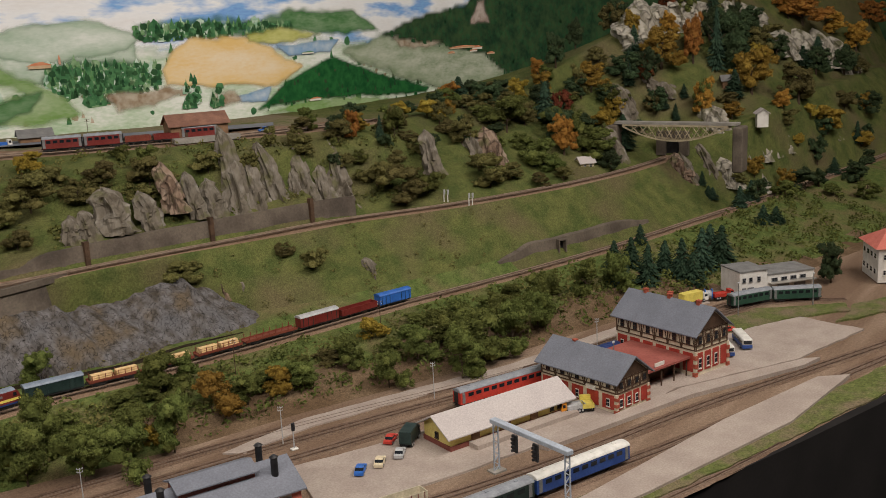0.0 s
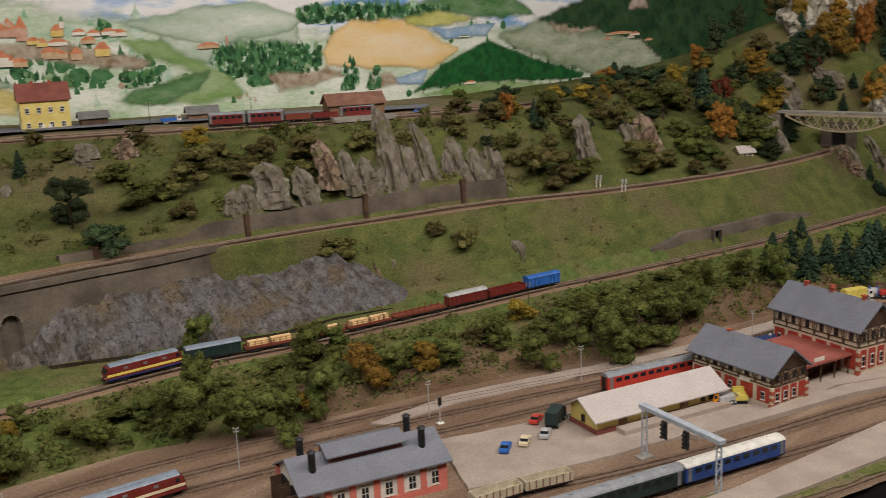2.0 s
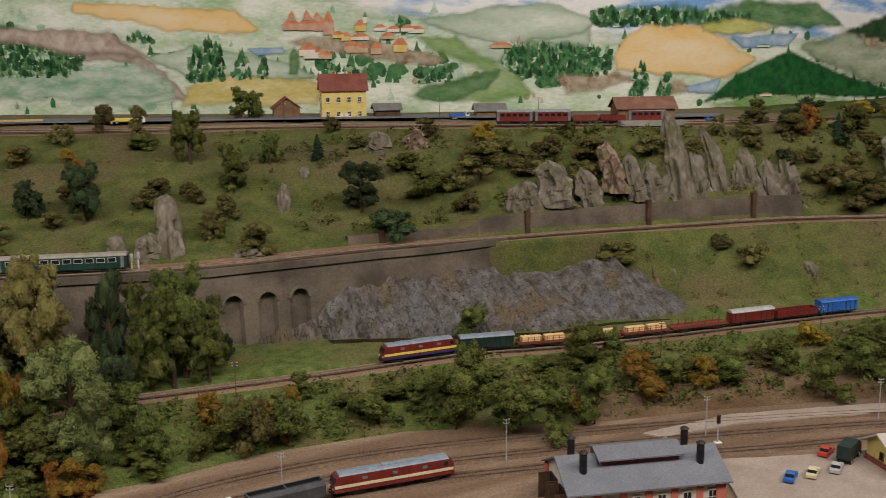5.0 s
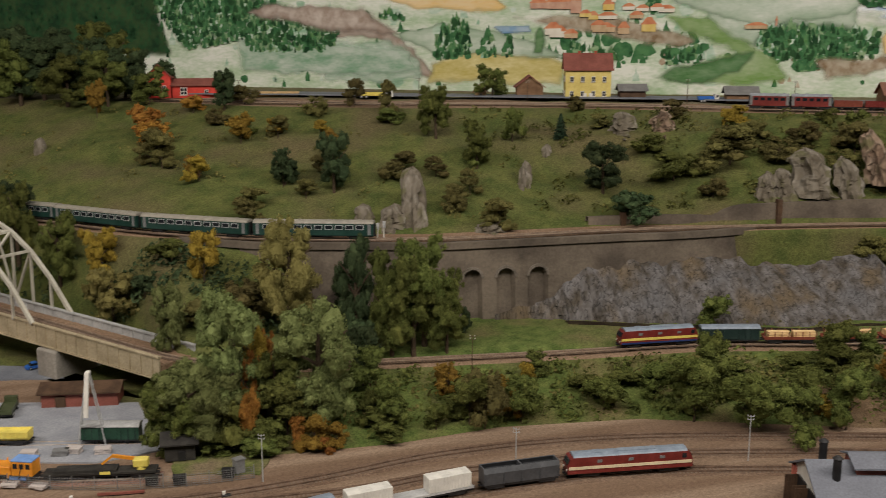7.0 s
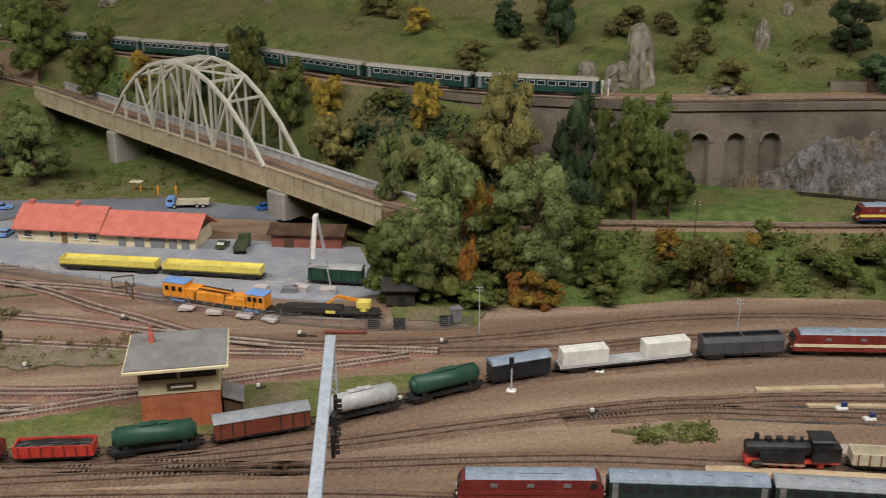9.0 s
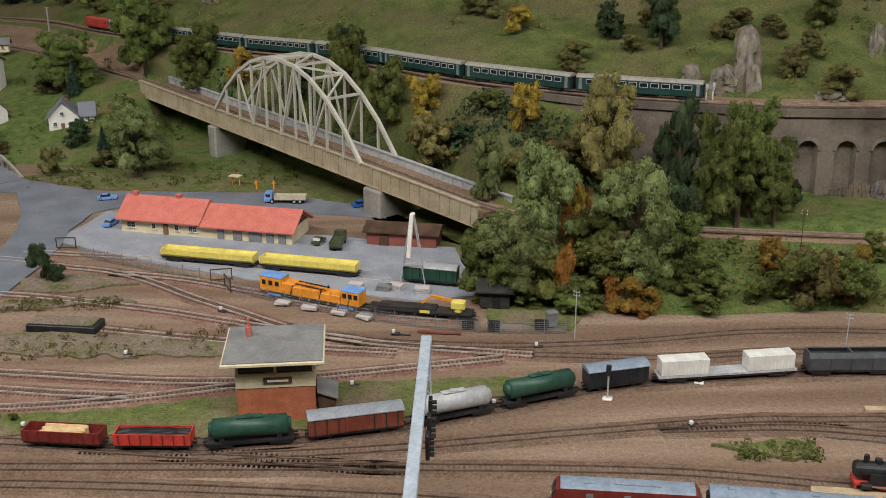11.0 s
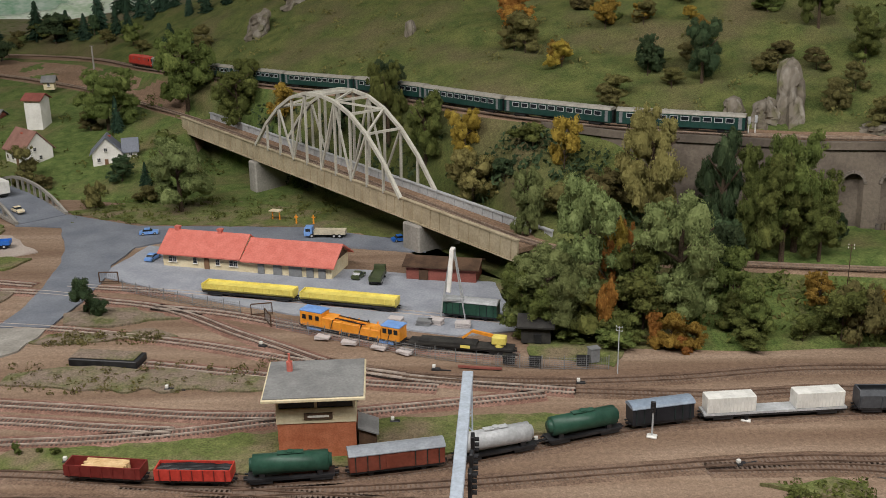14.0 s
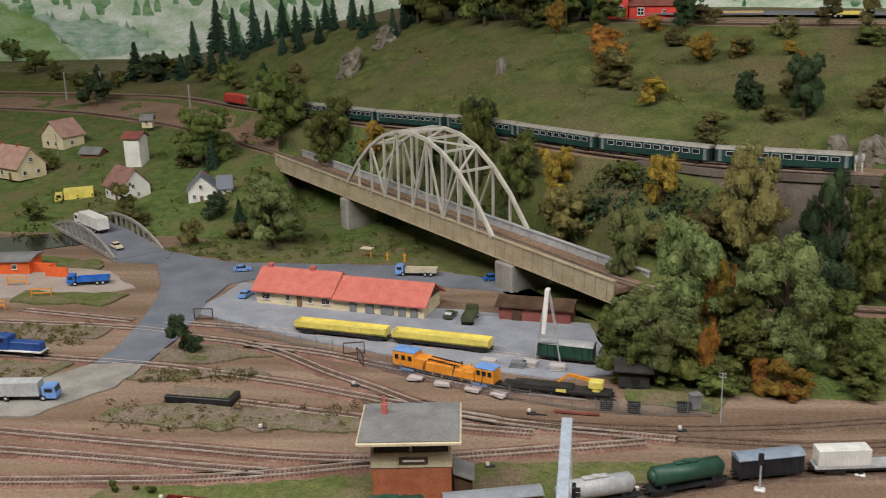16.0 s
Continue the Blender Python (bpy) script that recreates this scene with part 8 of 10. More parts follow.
for x, y in ((0.1, 1.31), (0.135, 1.3), (0.2, 1.3)):
    bm = bmesh.new()
    box(bm, 0, 0, 0, 0.016, 0.011, 0.01, 0, 0.0008)
    box(bm, 0, 0, 0.0101, 0.0175, 0.0125, 0.0012)
    tagged(part("crate", bm, M_BLACK, label="black tarred crate by the fence", at=pose(x, y, 0.003, 0, 0, -10)), category="crate", group="crates")
bm = bmesh.new()
box(bm, 0, 0, 0, 0.014, 0.012, 0.019, 0, 0.001)
box(bm, 0, 0, 0.0191, 0.0155, 0.0135, 0.0015)
tagged(part("cabinet", bm, M_GREY, label="grey switch cabinet beside the fence", at=pose(0.216, 1.31, 0.003, 0, 0, 20)), category="cabinet")
bm = bmesh.new()
for x0, y0, x1, y1 in ((0, 0, 0.03, 0), (0.03, 0, 0.06, 0.002)):
    bar(bm, (x0, y0, 0.0025), (x1, y1, 0.0025), 0.003, 0.003)
tagged(part("girder_pile", bm, M_DARKRED, label="rusty steel girders lying by the fence", at=pose(0.03, 1.3, 0.001, 0, 0, -12)), category="girder")


def ramp():
    root = thing("loading_ramp", pose(-0.458, 1.338, 0, 0, 0, -9), "low dark loading ramp with a grassy top", "ramp")
    bm = bmesh.new()
    box(bm, 0, 0, 0, 0.1, 0.035, 0.011, 0, 0.001)
    part("timber_edge", bm, M_BLACK, root)
    bm = bmesh.new()
    box(bm, -0.002, 0.001, 0.0111, 0.094, 0.03, 0.0015, 0, 0.0006)
    part("turf", bm, M_WEED, root)


ramp()


def shelter(x, y):
    root = thing("roadside_shrine", pose(x, y, 0.003, 0, 0, -20), "small pale roofed board on two orange posts", "shelter")
    for s in (-1, 1):
        bm = bmesh.new()
        rod(bm, (s * 0.008, 0, 0), (s * 0.008, 0, 0.018), 0.0014, n=6)
        part("post", bm, C["orange"], root)
    bm = bmesh.new()
    box(bm, 0, 0, 0.018, 0.024, 0.016, 0.0018)
    part("roof", bm, C["cream"], root)


shelter(-0.325, 2.03)
for x, y in ((-0.28, 2.0), (-0.245, 1.995)):
    bm = bmesh.new()
    rod(bm, (0, 0, 0), (0, 0, 0.018), 0.002, 0.0012, 7)
    box(bm, 0, 0, 0.012, 0.007, 0.002, 0.002)
    tagged(part("signpost", bm, C["orange"], label="weathered orange signpost by the road", at=pose(x, y, 0.003)), category="signpost")
# switch machines and stop blocks between the tracks
for x, y, rz in ((-0.42, 1.06, 0), (-0.2, 1.052, 5), (-0.03, 1.065, 10), (-0.05, 1.145, 0), (0.34, 1.03, 20), (0.12, 1.09, 10), (-0.35, 1.245, 0), (-0.12, 1.205, 0), (-0.25, 1.385, -25), (0.0, 1.295, -10), (0.19, 1.245, 0), (-0.6, 1.66, 0)):
    root = thing("point_machine", pose(x, y, 0.0, 0, 0, rz), "small dark point machine with a white lantern", "point machine", "point machines")
    bm = bmesh.new()
    box(bm, 0, 0, 0, 0.012, 0.006, 0.0035, 0, 0.0006)
    box(bm, 0.012, 0, 0, 0.018, 0.0016, 0.0016)
    part("motor_box", bm, M_BLACK, root)
    bm = bmesh.new()
    box(bm, -0.003, 0.001, 0.0036, 0.0042, 0.0042, 0.0042, 0, 0.0004)
    part("lantern", bm, C["white"], root)
for x, y in ((-0.98, 1.86), (-0.9, 1.79), (-0.955, 1.72)):
    root = thing("orange_barrier", pose(x, y, 0.002, 0, 0, 8), "orange painted metal barrier", "barrier", "barriers")
    for s in (-1, 1):
        bm = bmesh.new()
        rod(bm, (s * 0.018, 0, 0), (s * 0.018, 0, 0.018), 0.0012, n=6)
        part("post", bm, C["orange"], root)
    for z in (0.007, 0.015):
        bm = bmesh.new()
        box(bm, 0, 0, z, 0.038, 0.0012, 0.0022)
        part("rail", bm, C["orange"], root)
# sawn timber and yellow low-loader on the upper level
for x, y in ((0.5, 2.78), (0.56, 2.76)):
    root = thing("timber_stack", pose(x, y, Z1 + 0.006, 0, 0, -20), "stack of sawn orange-brown timber", "timber", "timber stacks")
    for k in range(4):
        for j in range(3):
            bm = bmesh.new()
            box(bm, 0.001 * k, -0.005 + 0.005 * j, 0.0034 * k, 0.075, 0.0046, 0.0031)
            part("plank", bm, M_LOGS, root)
truck(0.77, 2.6, -20, "white", "yellow", "yellow tipper semi-trailer at the upper station", 0.095, False, Z1 + 0.007)
sheet("road", [(0.33, 2.92), (0.55, 2.86), (0.95, 2.62), (1.5, 2.32), (1.75, 2.12), (2.1, 1.85), (2.05, 1.8), (1.7, 2.04), (1.45, 2.24), (0.9, 2.55), (0.5, 2.76), (0.3, 2.85)], M_ROAD, 0.4245, "grey road behind the upper station", 0.004, "road", 0.003)


# ---- plants ----
LEAF = {"green": L_GREEN, "pale": L_PALE, "olive": L_OLIVE, "tan": L_TAN, "gold": L_GOLD, "rust": L_RUST, "dark": L_DARK, "fir": L_FIR, "low": L_GREEN, "lowgold": L_GOLD, "red": L_RED, "lowrust": L_RUST, "lowdark": L_DARK}
WORDS = {"green": "bushy green broadleaf model tree", "pale": "tall light green broadleaf model tree", "olive": "olive-brown leafy model tree on the slope", "tan": "pale olive-yellow model tree", "gold": "yellow-gold autumn model tree",
         "rust": "rust-orange autumn model tree", "dark": "dark green dense model tree", "fir": "dark green model fir tree", "low": "leafy green bush on the embankment", "lowgold": "yellowing bush on the embankment",
         "red": "dark red autumn model tree", "lowrust": "rust-orange bush at the edge of the yard", "lowdark": "dark green rounded bush beside the track"}


def flakes(centres, count, size, seed, squash=1.0):
    """Loose flakes and fibres of foam on the skin of clumps, each its own island."""
    rng = random.Random(seed)
    verts, faces = [], []
    total = sum(c[3] ** 2 for c in centres)
    for cx, cy, cz, r in centres:
        for _ in range(int(count * r * r / total)):
            u, a = rng.uniform(-0.6, 1), rng.uniform(0, 2 * math.pi)
            s = math.sqrt(1 - u * u)
            n = Vector((s * math.cos(a), s * math.sin(a), u))
            p = Vector((cx, cy, cz)) + Vector((n.x, n.y, n.z * squash)) * r * (rng.uniform(0.78, 1.06) if rng.random() < 0.9 else rng.uniform(1.0, 1.18))
            t = (n + Vector((rng.uniform(-1, 1), rng.uniform(-1, 1), rng.uniform(-0.8, 0.8)))).normalized()
            x = t.orthogonal().normalized()
            x = (x * math.cos(a * 3) + t.cross(x) * math.sin(a * 3)).normalized()
            y = t.cross(x)
            k = size * rng.uniform(0.5, 1.4)
            i = len(verts)
            verts += [p + x * k * 1.2, p + y * k * 0.6 + t * k * 0.4, p - x * k, p - y * k * 0.6 + t * k * 0.2]
            faces += [(i, i + 1, i + 2), (i, i + 2, i + 3)]
    return verts, faces


def ball(fine):
    bm = bmesh.new()
    bmesh.ops.create_icosphere(bm, subdivisions=fine, radius=1.0)
    out = [v.co.copy() for v in bm.verts], [tuple(v.index for v in f.verts) for f in bm.faces]
    bm.free()
    return out


FINE, COARSE = ball(2), ball(1)


def lumps(centres, shrink, seed, squash=1.0):
    """Rough inner bodies that close the crown."""
    vs, fs = [], []
    for cx, cy, cz, r in centres:
        c, k = Vector((cx, cy, cz)), len(vs)
        shape = FINE if r > 0.1 else COARSE
        for d in shape[0]:
            d = Vector((d.x, d.y, d.z * squash)) * r * shrink
            vs.append(c + d * (1 + 0.5 * noise.noise((c + d) * 8 + Vector((seed, 0, 0))) + 0.3 * noise.noise((c + d) * 21)))
        fs += [tuple(i + k for i in f) for f in shape[1]]
    return vs, fs


def crown_data(name, mat, seed, low, count):
    """A crown of a few large rounded boughs that run into one another, each covered with small clumps."""
    rng = random.Random(seed)
    core, tufts = [], []
    n = 10 if not low else 8
    for k in range(n):
        h = (0.26 + 0.56 * (k + rng.uniform(0, 1)) / n) if not low else rng.uniform(0.12, 0.62)
        spread = 0.34 * math.sqrt(max(0.04, 1 - ((h - 0.48) / 0.5) ** 2)) if not low else 0.34 * (1.08 - h)
        a, r = 2.4 * k + rng.uniform(-0.6, 0.6), spread * rng.uniform(0.4, 1.0)
        x, y, size = r * math.cos(a), r * math.sin(a), rng.uniform(0.12, 0.2)
        core.append((x, y, h, size))
        for _ in range(8):
            b, up = rng.uniform(0, 6.283), rng.uniform(-0.3, 0.95)
            flat = math.sqrt(max(0.1, 1 - up * up))
            out = size * rng.uniform(0.78, 1.16)
            tufts.append((x + out * flat * math.cos(b), y + out * flat * math.sin(b), min(0.95, h + out * up * 0.8), size * rng.uniform(0.2, 0.46)))
    inner = [(x, y, h, r * 0.84) for x, y, h, r in core]
    v1, f1 = lumps(inner + tufts, 0.76, seed, 0.85)
    v2, f2 = flakes(inner + tufts + tufts, count, 0.0098 if count > 6000 else 0.0145, seed, 0.88)
    me = bpy.data.meshes.new(name)
    k = len(v1)
    me.from_pydata(v1 + v2, [], f1 + [tuple(i + k for i in f) for f in f2])
    me.materials.append(mat)
    return me


def fir_data(seed):
    """Whorls of drooping boughs, each a few fans of needles, shorter towards the tip."""
    rng = random.Random(seed)
    verts, faces = [], []
    for layer in range(17):
        z = 0.06 + 0.9 * layer / 17 + rng.uniform(-0.015, 0.015)
        r = 0.5 * (1 - z) ** 0.85 + 0.02
        m = max(7, int(24 * (1 - z)) + 7)
        for k in range(m):
            a = 6.283 * k / m + rng.uniform(-0.25, 0.25)
            rr = r * rng.uniform(0.6, 1.15)
            d, s = Vector((math.cos(a), math.sin(a), 0)), Vector((-math.sin(a), math.cos(a), 0))
            droop = rng.uniform(0.02, 0.09)
            for lo, hi, w in ((0.1, 0.6, 0.05), (0.4, 1.0, 0.042)):
                i = len(verts)
                tilt = rng.uniform(-0.02, 0.02)
                verts += [d * rr * lo + Vector((0, 0, z + 0.04 * (1 - lo))), d * rr * (lo + hi) * 0.5 + s * w + Vector((0, 0, z - droop * 0.5 + tilt)), d * rr * hi + Vector((0, 0, z - droop * hi)), d * rr * (lo + hi) * 0.5 - s * w + Vector((0, 0, z - droop * 0.5 - tilt))]
                faces += [(i, i + 1, i + 2), (i, i + 2, i + 3)]
    me = bpy.data.meshes.new("crown")
    me.from_pydata(verts, [], faces)
    me.materials.append(L_FIR)
    return me


def trunk_data(seed):
    rng = random.Random(seed)
    bm = bmesh.new()
    rod(bm, (0, 0, 0), (0.01, 0.01, 0.6), 0.03, 0.015, 7)
    for k in range(5):
        a, z = rng.uniform(0, 6.283), rng.uniform(0.25, 0.5)
        rod(bm, (0, 0, z), (0.22 * math.cos(a), 0.22 * math.sin(a), z + rng.uniform(0.12, 0.25)), 0.012, 0.005, 5)
    return mesh_of(bm, "trunk", M_BARK)


CROWNS = {k: [crown_data("crown", LEAF[k], 11 * i + 3 * len(k), k.startswith("low"), 5600) for i in range(4 if k in ("green", "low", "olive", "dark") else 3)] for k in LEAF if k != "fir"}
BUSHES = {k: [crown_data("crown", LEAF[k], 13 * i + 7 * len(k) + 1, True, 3600) for i in range(4 if k == "olive" else 3)] for k in ("olive", "dark", "green", "gold", "rust", "red", "tan")}
BIG = {k: [crown_data("crown", LEAF[k], 17 * i + 5 * len(k) + 2, False, 14000) for i in range(3)] for k in ("pale", "green", "tan", "olive", "gold", "dark")}
CROWNS["fir"] = [fir_data(s) for s in (1, 2, 3)]
TRUNKS = [trunk_data(s) for s in (1, 2, 3)]
PLANTED = [0]


def plant(kind, rows):
    """Trees or bushes at x, y with their height and width."""
    for x, y, h, w in rows:
        PLANTED[0] += 1
        rng = random.Random(PLANTED[0] * 7 + 1)
        z = ground(x, y)
        spin = rng.uniform(0, 360)
        low = kind.startswith("low") or (kind in BUSHES and (h < 0.075 or h < 0.8 * w or (h < 0.13 and x < 2.4 and rng.random() < 0.75)))
        root = thing("fir_tree" if kind == "fir" else "bush" if low else "tree", pose(x, y, z - 0.003, 0, 0, spin), (WORDS[kind].replace("tree", "bush").replace("broadleaf ", "") if low else WORDS[kind]), "bush" if low else "tree", "model trees and bushes")
        scale = Matrix.Diagonal((w * rng.uniform(0.9, 1.25), w, h * (1.25 if low and kind in BUSHES else 1.0), 1))
        part("crown", rng.choice(BUSHES[kind] if low and kind in BUSHES else BIG[kind] if h > 0.12 and kind in BIG and x < 2 else CROWNS[kind]), None, root, at=Matrix.Translation((0, 0, 0.0 if low or kind == "fir" else -0.12 * h)) @ scale)
        part("trunk", rng.choice(TRUNKS), None, root, at=Matrix.Diagonal((0.5 * (w + h), 0.5 * (w + h), h, 1)) if not low else Matrix.Diagonal((w * 0.6, w * 0.6, h * 0.6, 1)))


def crags(kind, rows):
    """Rock pillars at x, y with their height and width; wide ones stand in pairs."""
    for k, (x, y, h, w) in enumerate(rows):
        mat = M_CHALK if kind == "rockw" else M_ROCK_WARM if k % 7 == 0 else M_ROCK
        z = ground(x, y) - 0.014
        if w > 0.05:
            rock_spire(x - w * 0.22, y + 0.016, z, w * 0.75, w * 0.8, h * 0.85 + 0.012, k * 1.7 + len(kind), mat)
            rock_spire(x + w * 0.26, y + 0.022, z, w * 0.7, w * 0.8, h * 0.7 + 0.012, k * 2.3 + 9, mat)
        else:
            rock_spire(x, y + 0.014, z, w * 1.25, w * 1.3, h * 0.85 + 0.014, k * 1.7 + len(kind), mat)


M_CHALK = rock_mat("white_limestone", ((0.2, 0.18, 0.145), (0.36, 0.33, 0.275), (0.46, 0.43, 0.36), (0.54, 0.51, 0.44)), 26, 0.5, 0.45)
M_ROCK_WARM = rock_mat("reddish_rock", ((0.14, 0.09, 0.065), (0.23, 0.16, 0.115), (0.3, 0.22, 0.165), (0.33, 0.27, 0.21)), 34, 0.3, 0.4)


plant("pale", ((0.232, 1.455, 0.262, 0.148), (0.19, 1.4, 0.16, 0.13), (0.35, 1.41, 0.245, 0.17), (0.157, 1.681, 0.175, 0.075), (-0.535, 2.105, 0.196, 0.155), (0.16, 1.42, 0.17, 0.13)))
plant("green", ((0.572, 1.576, 0.25, 0.128), (0.515, 1.6, 0.2, 0.085), (0.29, 1.43, 0.15, 0.09), (0.227, 1.405, 0.114, 0.124), (0.301, 1.403, 0.096, 0.124), (0.14, 1.413, 0.133, 0.108), (0.44, 1.44, 0.1, 0.08), (-0.639, 2.667, 0.249, 0.176), (-0.483, 2.524, 0.2, 0.14), (-0.835, 2.619, 0.2, 0.152), (0.602, 1.545, 0.135, 0.09), (0.17, 1.412, 0.106, 0.092), (-0.098, 2.165, 0.226, 0.102), (-0.019, 2.064, 0.178, 0.104), (0.171, 1.874, 0.052, 0.073), (0.393, 2.383, 0.054, 0.077), (0.843, 2.039, 0.129, 0.078), (0.425, 1.385, 0.06, 0.06), (-0.107, 3.076, 0.216, 0.204), (0.122, 2.981, 0.24, 0.187), (1.061, 2.498, 0.114, 0.104),))
plant("green", ((0.958, 2.117, 0.102, 0.079), (0.794, 2.171, 0.155, 0.096), (1.226, 1.867, 0.082, 0.145), (0.851, 2.051, 0.059, 0.074), (0.45, 1.367, 0.09, 0.077), (1.587, 1.835, 0.048, 0.058), (1.593, 1.752, 0.074, 0.07), (2.682, 1.472, 0.123, 0.166), (2.847, 1.376, 0.145, 0.188), (2.848, 1.263, 0.107, 0.134), (2.61, 1.338, 0.119, 0.16), (2.188, 1.408, 0.076, 0.115), (2.232, 1.542, 0.094, 0.089), (3.153, 1.355, 0.097, 0.11), (-1.3, 2.734, 0.082, 0.078), (-1.168, 2.33, 0.064, 0.067), (-0.643, 2.438, 0.058, 0.082), (-2.172, 4.341, 0.128, 0.145), (-1.901, 3.967, 0.117, 0.176), (0.722, 2.285, 0.056, 0.079), (1.197, 1.941, 0.059, 0.098), (0.565, 2.145, 0.052, 0.061),))
plant("green", ((2.659, 1.403, 0.078, 0.098), (2.638, 1.29, 0.076, 0.112), (2.663, 1.538, 0.071, 0.1), (3.009, 1.442, 0.076, 0.099), (2.87, 1.312, 0.072, 0.102), (2.858, 1.518, 0.074, 0.105), (2.553, 1.432, 0.051, 0.08), (3.314, 0.853, 0.066, 0.106), (3.516, 0.647, 0.076, 0.09), (3.457, 0.736, 0.048, 0.09), (0.51, 1.562, 0.19, 0.08), (0.545, 1.551, 0.21, 0.115), (0.606, 1.583, 0.17, 0.075), (-0.232, 3.044, 0.189, 0.171), (-0.109, 2.93, 0.205, 0.167), (0.008, 2.85, 0.19, 0.164), (0.107, 2.781, 0.171, 0.147), (-0.314, 3.135, 0.194, 0.159), (0.205, 2.731, 0.12, 0.117),))
plant("dark", ((0.457, 1.59, 0.262, 0.08), (0.662, 1.617, 0.06, 0.035), (0.435, 1.47, 0.12, 0.085), (0.437, 2.106, 0.085, 0.069), (-0.202, 2.265, 0.093, 0.075), (0.13, 1.877, 0.056, 0.085), (-1.446, 3.438, 0.132, 0.173), (-1.312, 3.635, 0.128, 0.181), (-1.597, 3.771, 0.044, 0.084), (-0.003, 2.944, 0.201, 0.182), (0.179, 2.779, 0.124, 0.103), (0.374, 2.553, 0.133, 0.083), (0.525, 2.033, 0.161, 0.088), (1.059, 1.868, 0.144, 0.118), (1.072, 1.757, 0.09, 0.13), (0.432, 2.1, 0.101, 0.071), (-0.099, 2.198, 0.159, 0.092), (3.681, 0.85, 0.127, 0.077), (3.663, 0.717, 0.1, 0.113), (3.422, 0.815, 0.088, 0.145), (3.208, 0.896, 0.092, 0.087), (3.69, 1.157, 0.231, 0.179),))
plant("dark", ((3.257, 1.363, 0.119, 0.13), (2.624, 0.52, 0.132, 0.083), (3.285, 1.296, 0.158, 0.111), (2.973, 1.374, 0.084, 0.106), (2.934, 1.442, 0.084, 0.088), (2.828, 1.208, 0.079, 0.083), (-0.712, 2.294, 0.082, 0.077), (2.977, 1.525, 0.095, 0.09), (3.089, 1.464, 0.087, 0.091), (3.151, 1.384, 0.078, 0.092), (3.117, 1.26, 0.066, 0.072), (4.376, 0.948, 0.142, 0.134), (4.199, 0.816, 0.113, 0.127), (4.156, 0.995, 0.136, 0.129), (3.945, 1.079, 0.132, 0.124), (3.924, 1.179, 0.132, 0.125), (3.689, 1.24, 0.148, 0.1), (0.471, 1.713, 0.139, 0.091), (0.45, 1.53, 0.1, 0.08), (-0.307, 3.217, 0.268, 0.196), (-0.171, 3.028, 0.255, 0.186), (-0.05, 2.935, 0.239, 0.183),))
plant("dark", ((0.052, 2.885, 0.205, 0.166), (0.154, 2.854, 0.173, 0.136), (0.26, 2.878, 0.122, 0.108),))
plant("tan", ((0.358, 1.674, 0.275, 0.15), (0.073, 1.927, 0.151, 0.126),))
plant("olive", ((-0.945, 2.328, 0.093, 0.081), (-0.722, 2.128, 0.09, 0.06), (0.356, 2.025, 0.053, 0.1), (0.527, 2.101, 0.073, 0.08), (0.643, 2.032, 0.059, 0.077), (0.745, 1.912, 0.044, 0.073), (0.202, 2.308, 0.086, 0.1), (0.596, 1.351, 0.127, 0.088), (-0.634, 2.187, 0.046, 0.074), (0.462, 2.318, 0.062, 0.077), (0.179, 2.329, 0.1, 0.1), (0.331, 1.949, 0.062, 0.088), (0.79, 1.782, 0.073, 0.093), (0.734, 1.869, 0.08, 0.068), (0.666, 2.412, 0.08, 0.062), (0.726, 2.323, 0.092, 0.06), (1.157, 2.195, 0.057, 0.067), (1.343, 1.835, 0.096, 0.145), (0.682, 2.066, 0.054, 0.085), (1.493, 1.791, 0.064, 0.096), (1.582, 1.737, 0.095, 0.108), (1.507, 1.572, 0.047, 0.078),))
plant("olive", ((0.464, 2.024, 0.049, 0.069), (0.428, 2.591, 0.068, 0.085), (1.503, 1.572, 0.077, 0.114), (1.708, 1.461, 0.049, 0.063), (1.747, 1.407, 0.067, 0.076), (1.351, 1.836, 0.083, 0.132), (1.436, 1.798, 0.084, 0.123), (1.549, 1.734, 0.073, 0.113), (1.706, 1.68, 0.069, 0.091), (1.886, 1.653, 0.054, 0.055), (2.112, 1.425, 0.105, 0.156), (2.092, 1.496, 0.09, 0.128), (2.052, 1.581, 0.075, 0.085), (1.945, 1.6, 0.058, 0.083), (2.447, 1.474, 0.099, 0.109), (2.376, 1.341, 0.095, 0.135), (3.918, 1.119, 0.143, 0.165), (3.717, 0.929, 0.179, 0.165), (3.219, 1.247, 0.068, 0.091), (-0.885, 2.633, 0.06, 0.089), (-0.952, 2.308, 0.049, 0.053), (-0.89, 2.287, 0.049, 0.066),))
plant("olive", ((0.342, 2.47, 0.064, 0.081), (0.572, 2.397, 0.078, 0.081), (0.746, 2.029, 0.051, 0.072), (0.788, 1.934, 0.062, 0.07), (1.153, 2.07, 0.034, 0.077), (1.315, 2.023, 0.048, 0.09), (1.284, 1.849, 0.077, 0.096), (1.403, 1.844, 0.058, 0.085), (1.256, 1.761, 0.055, 0.081), (2.442, 1.526, 0.058, 0.094), (2.265, 1.486, 0.055, 0.089), (2.408, 1.396, 0.057, 0.092), (2.46, 1.322, 0.049, 0.092), (2.51, 1.263, 0.049, 0.077), (2.171, 1.499, 0.054, 0.08), (2.033, 1.551, 0.052, 0.07), (2.604, 1.245, 0.05, 0.079), (1.488, 1.785, 0.053, 0.074), (1.615, 1.714, 0.054, 0.077), (1.8, 1.647, 0.056, 0.067), (3.211, 0.962, 0.056, 0.088), (3.434, 1.083, 0.059, 0.093),))
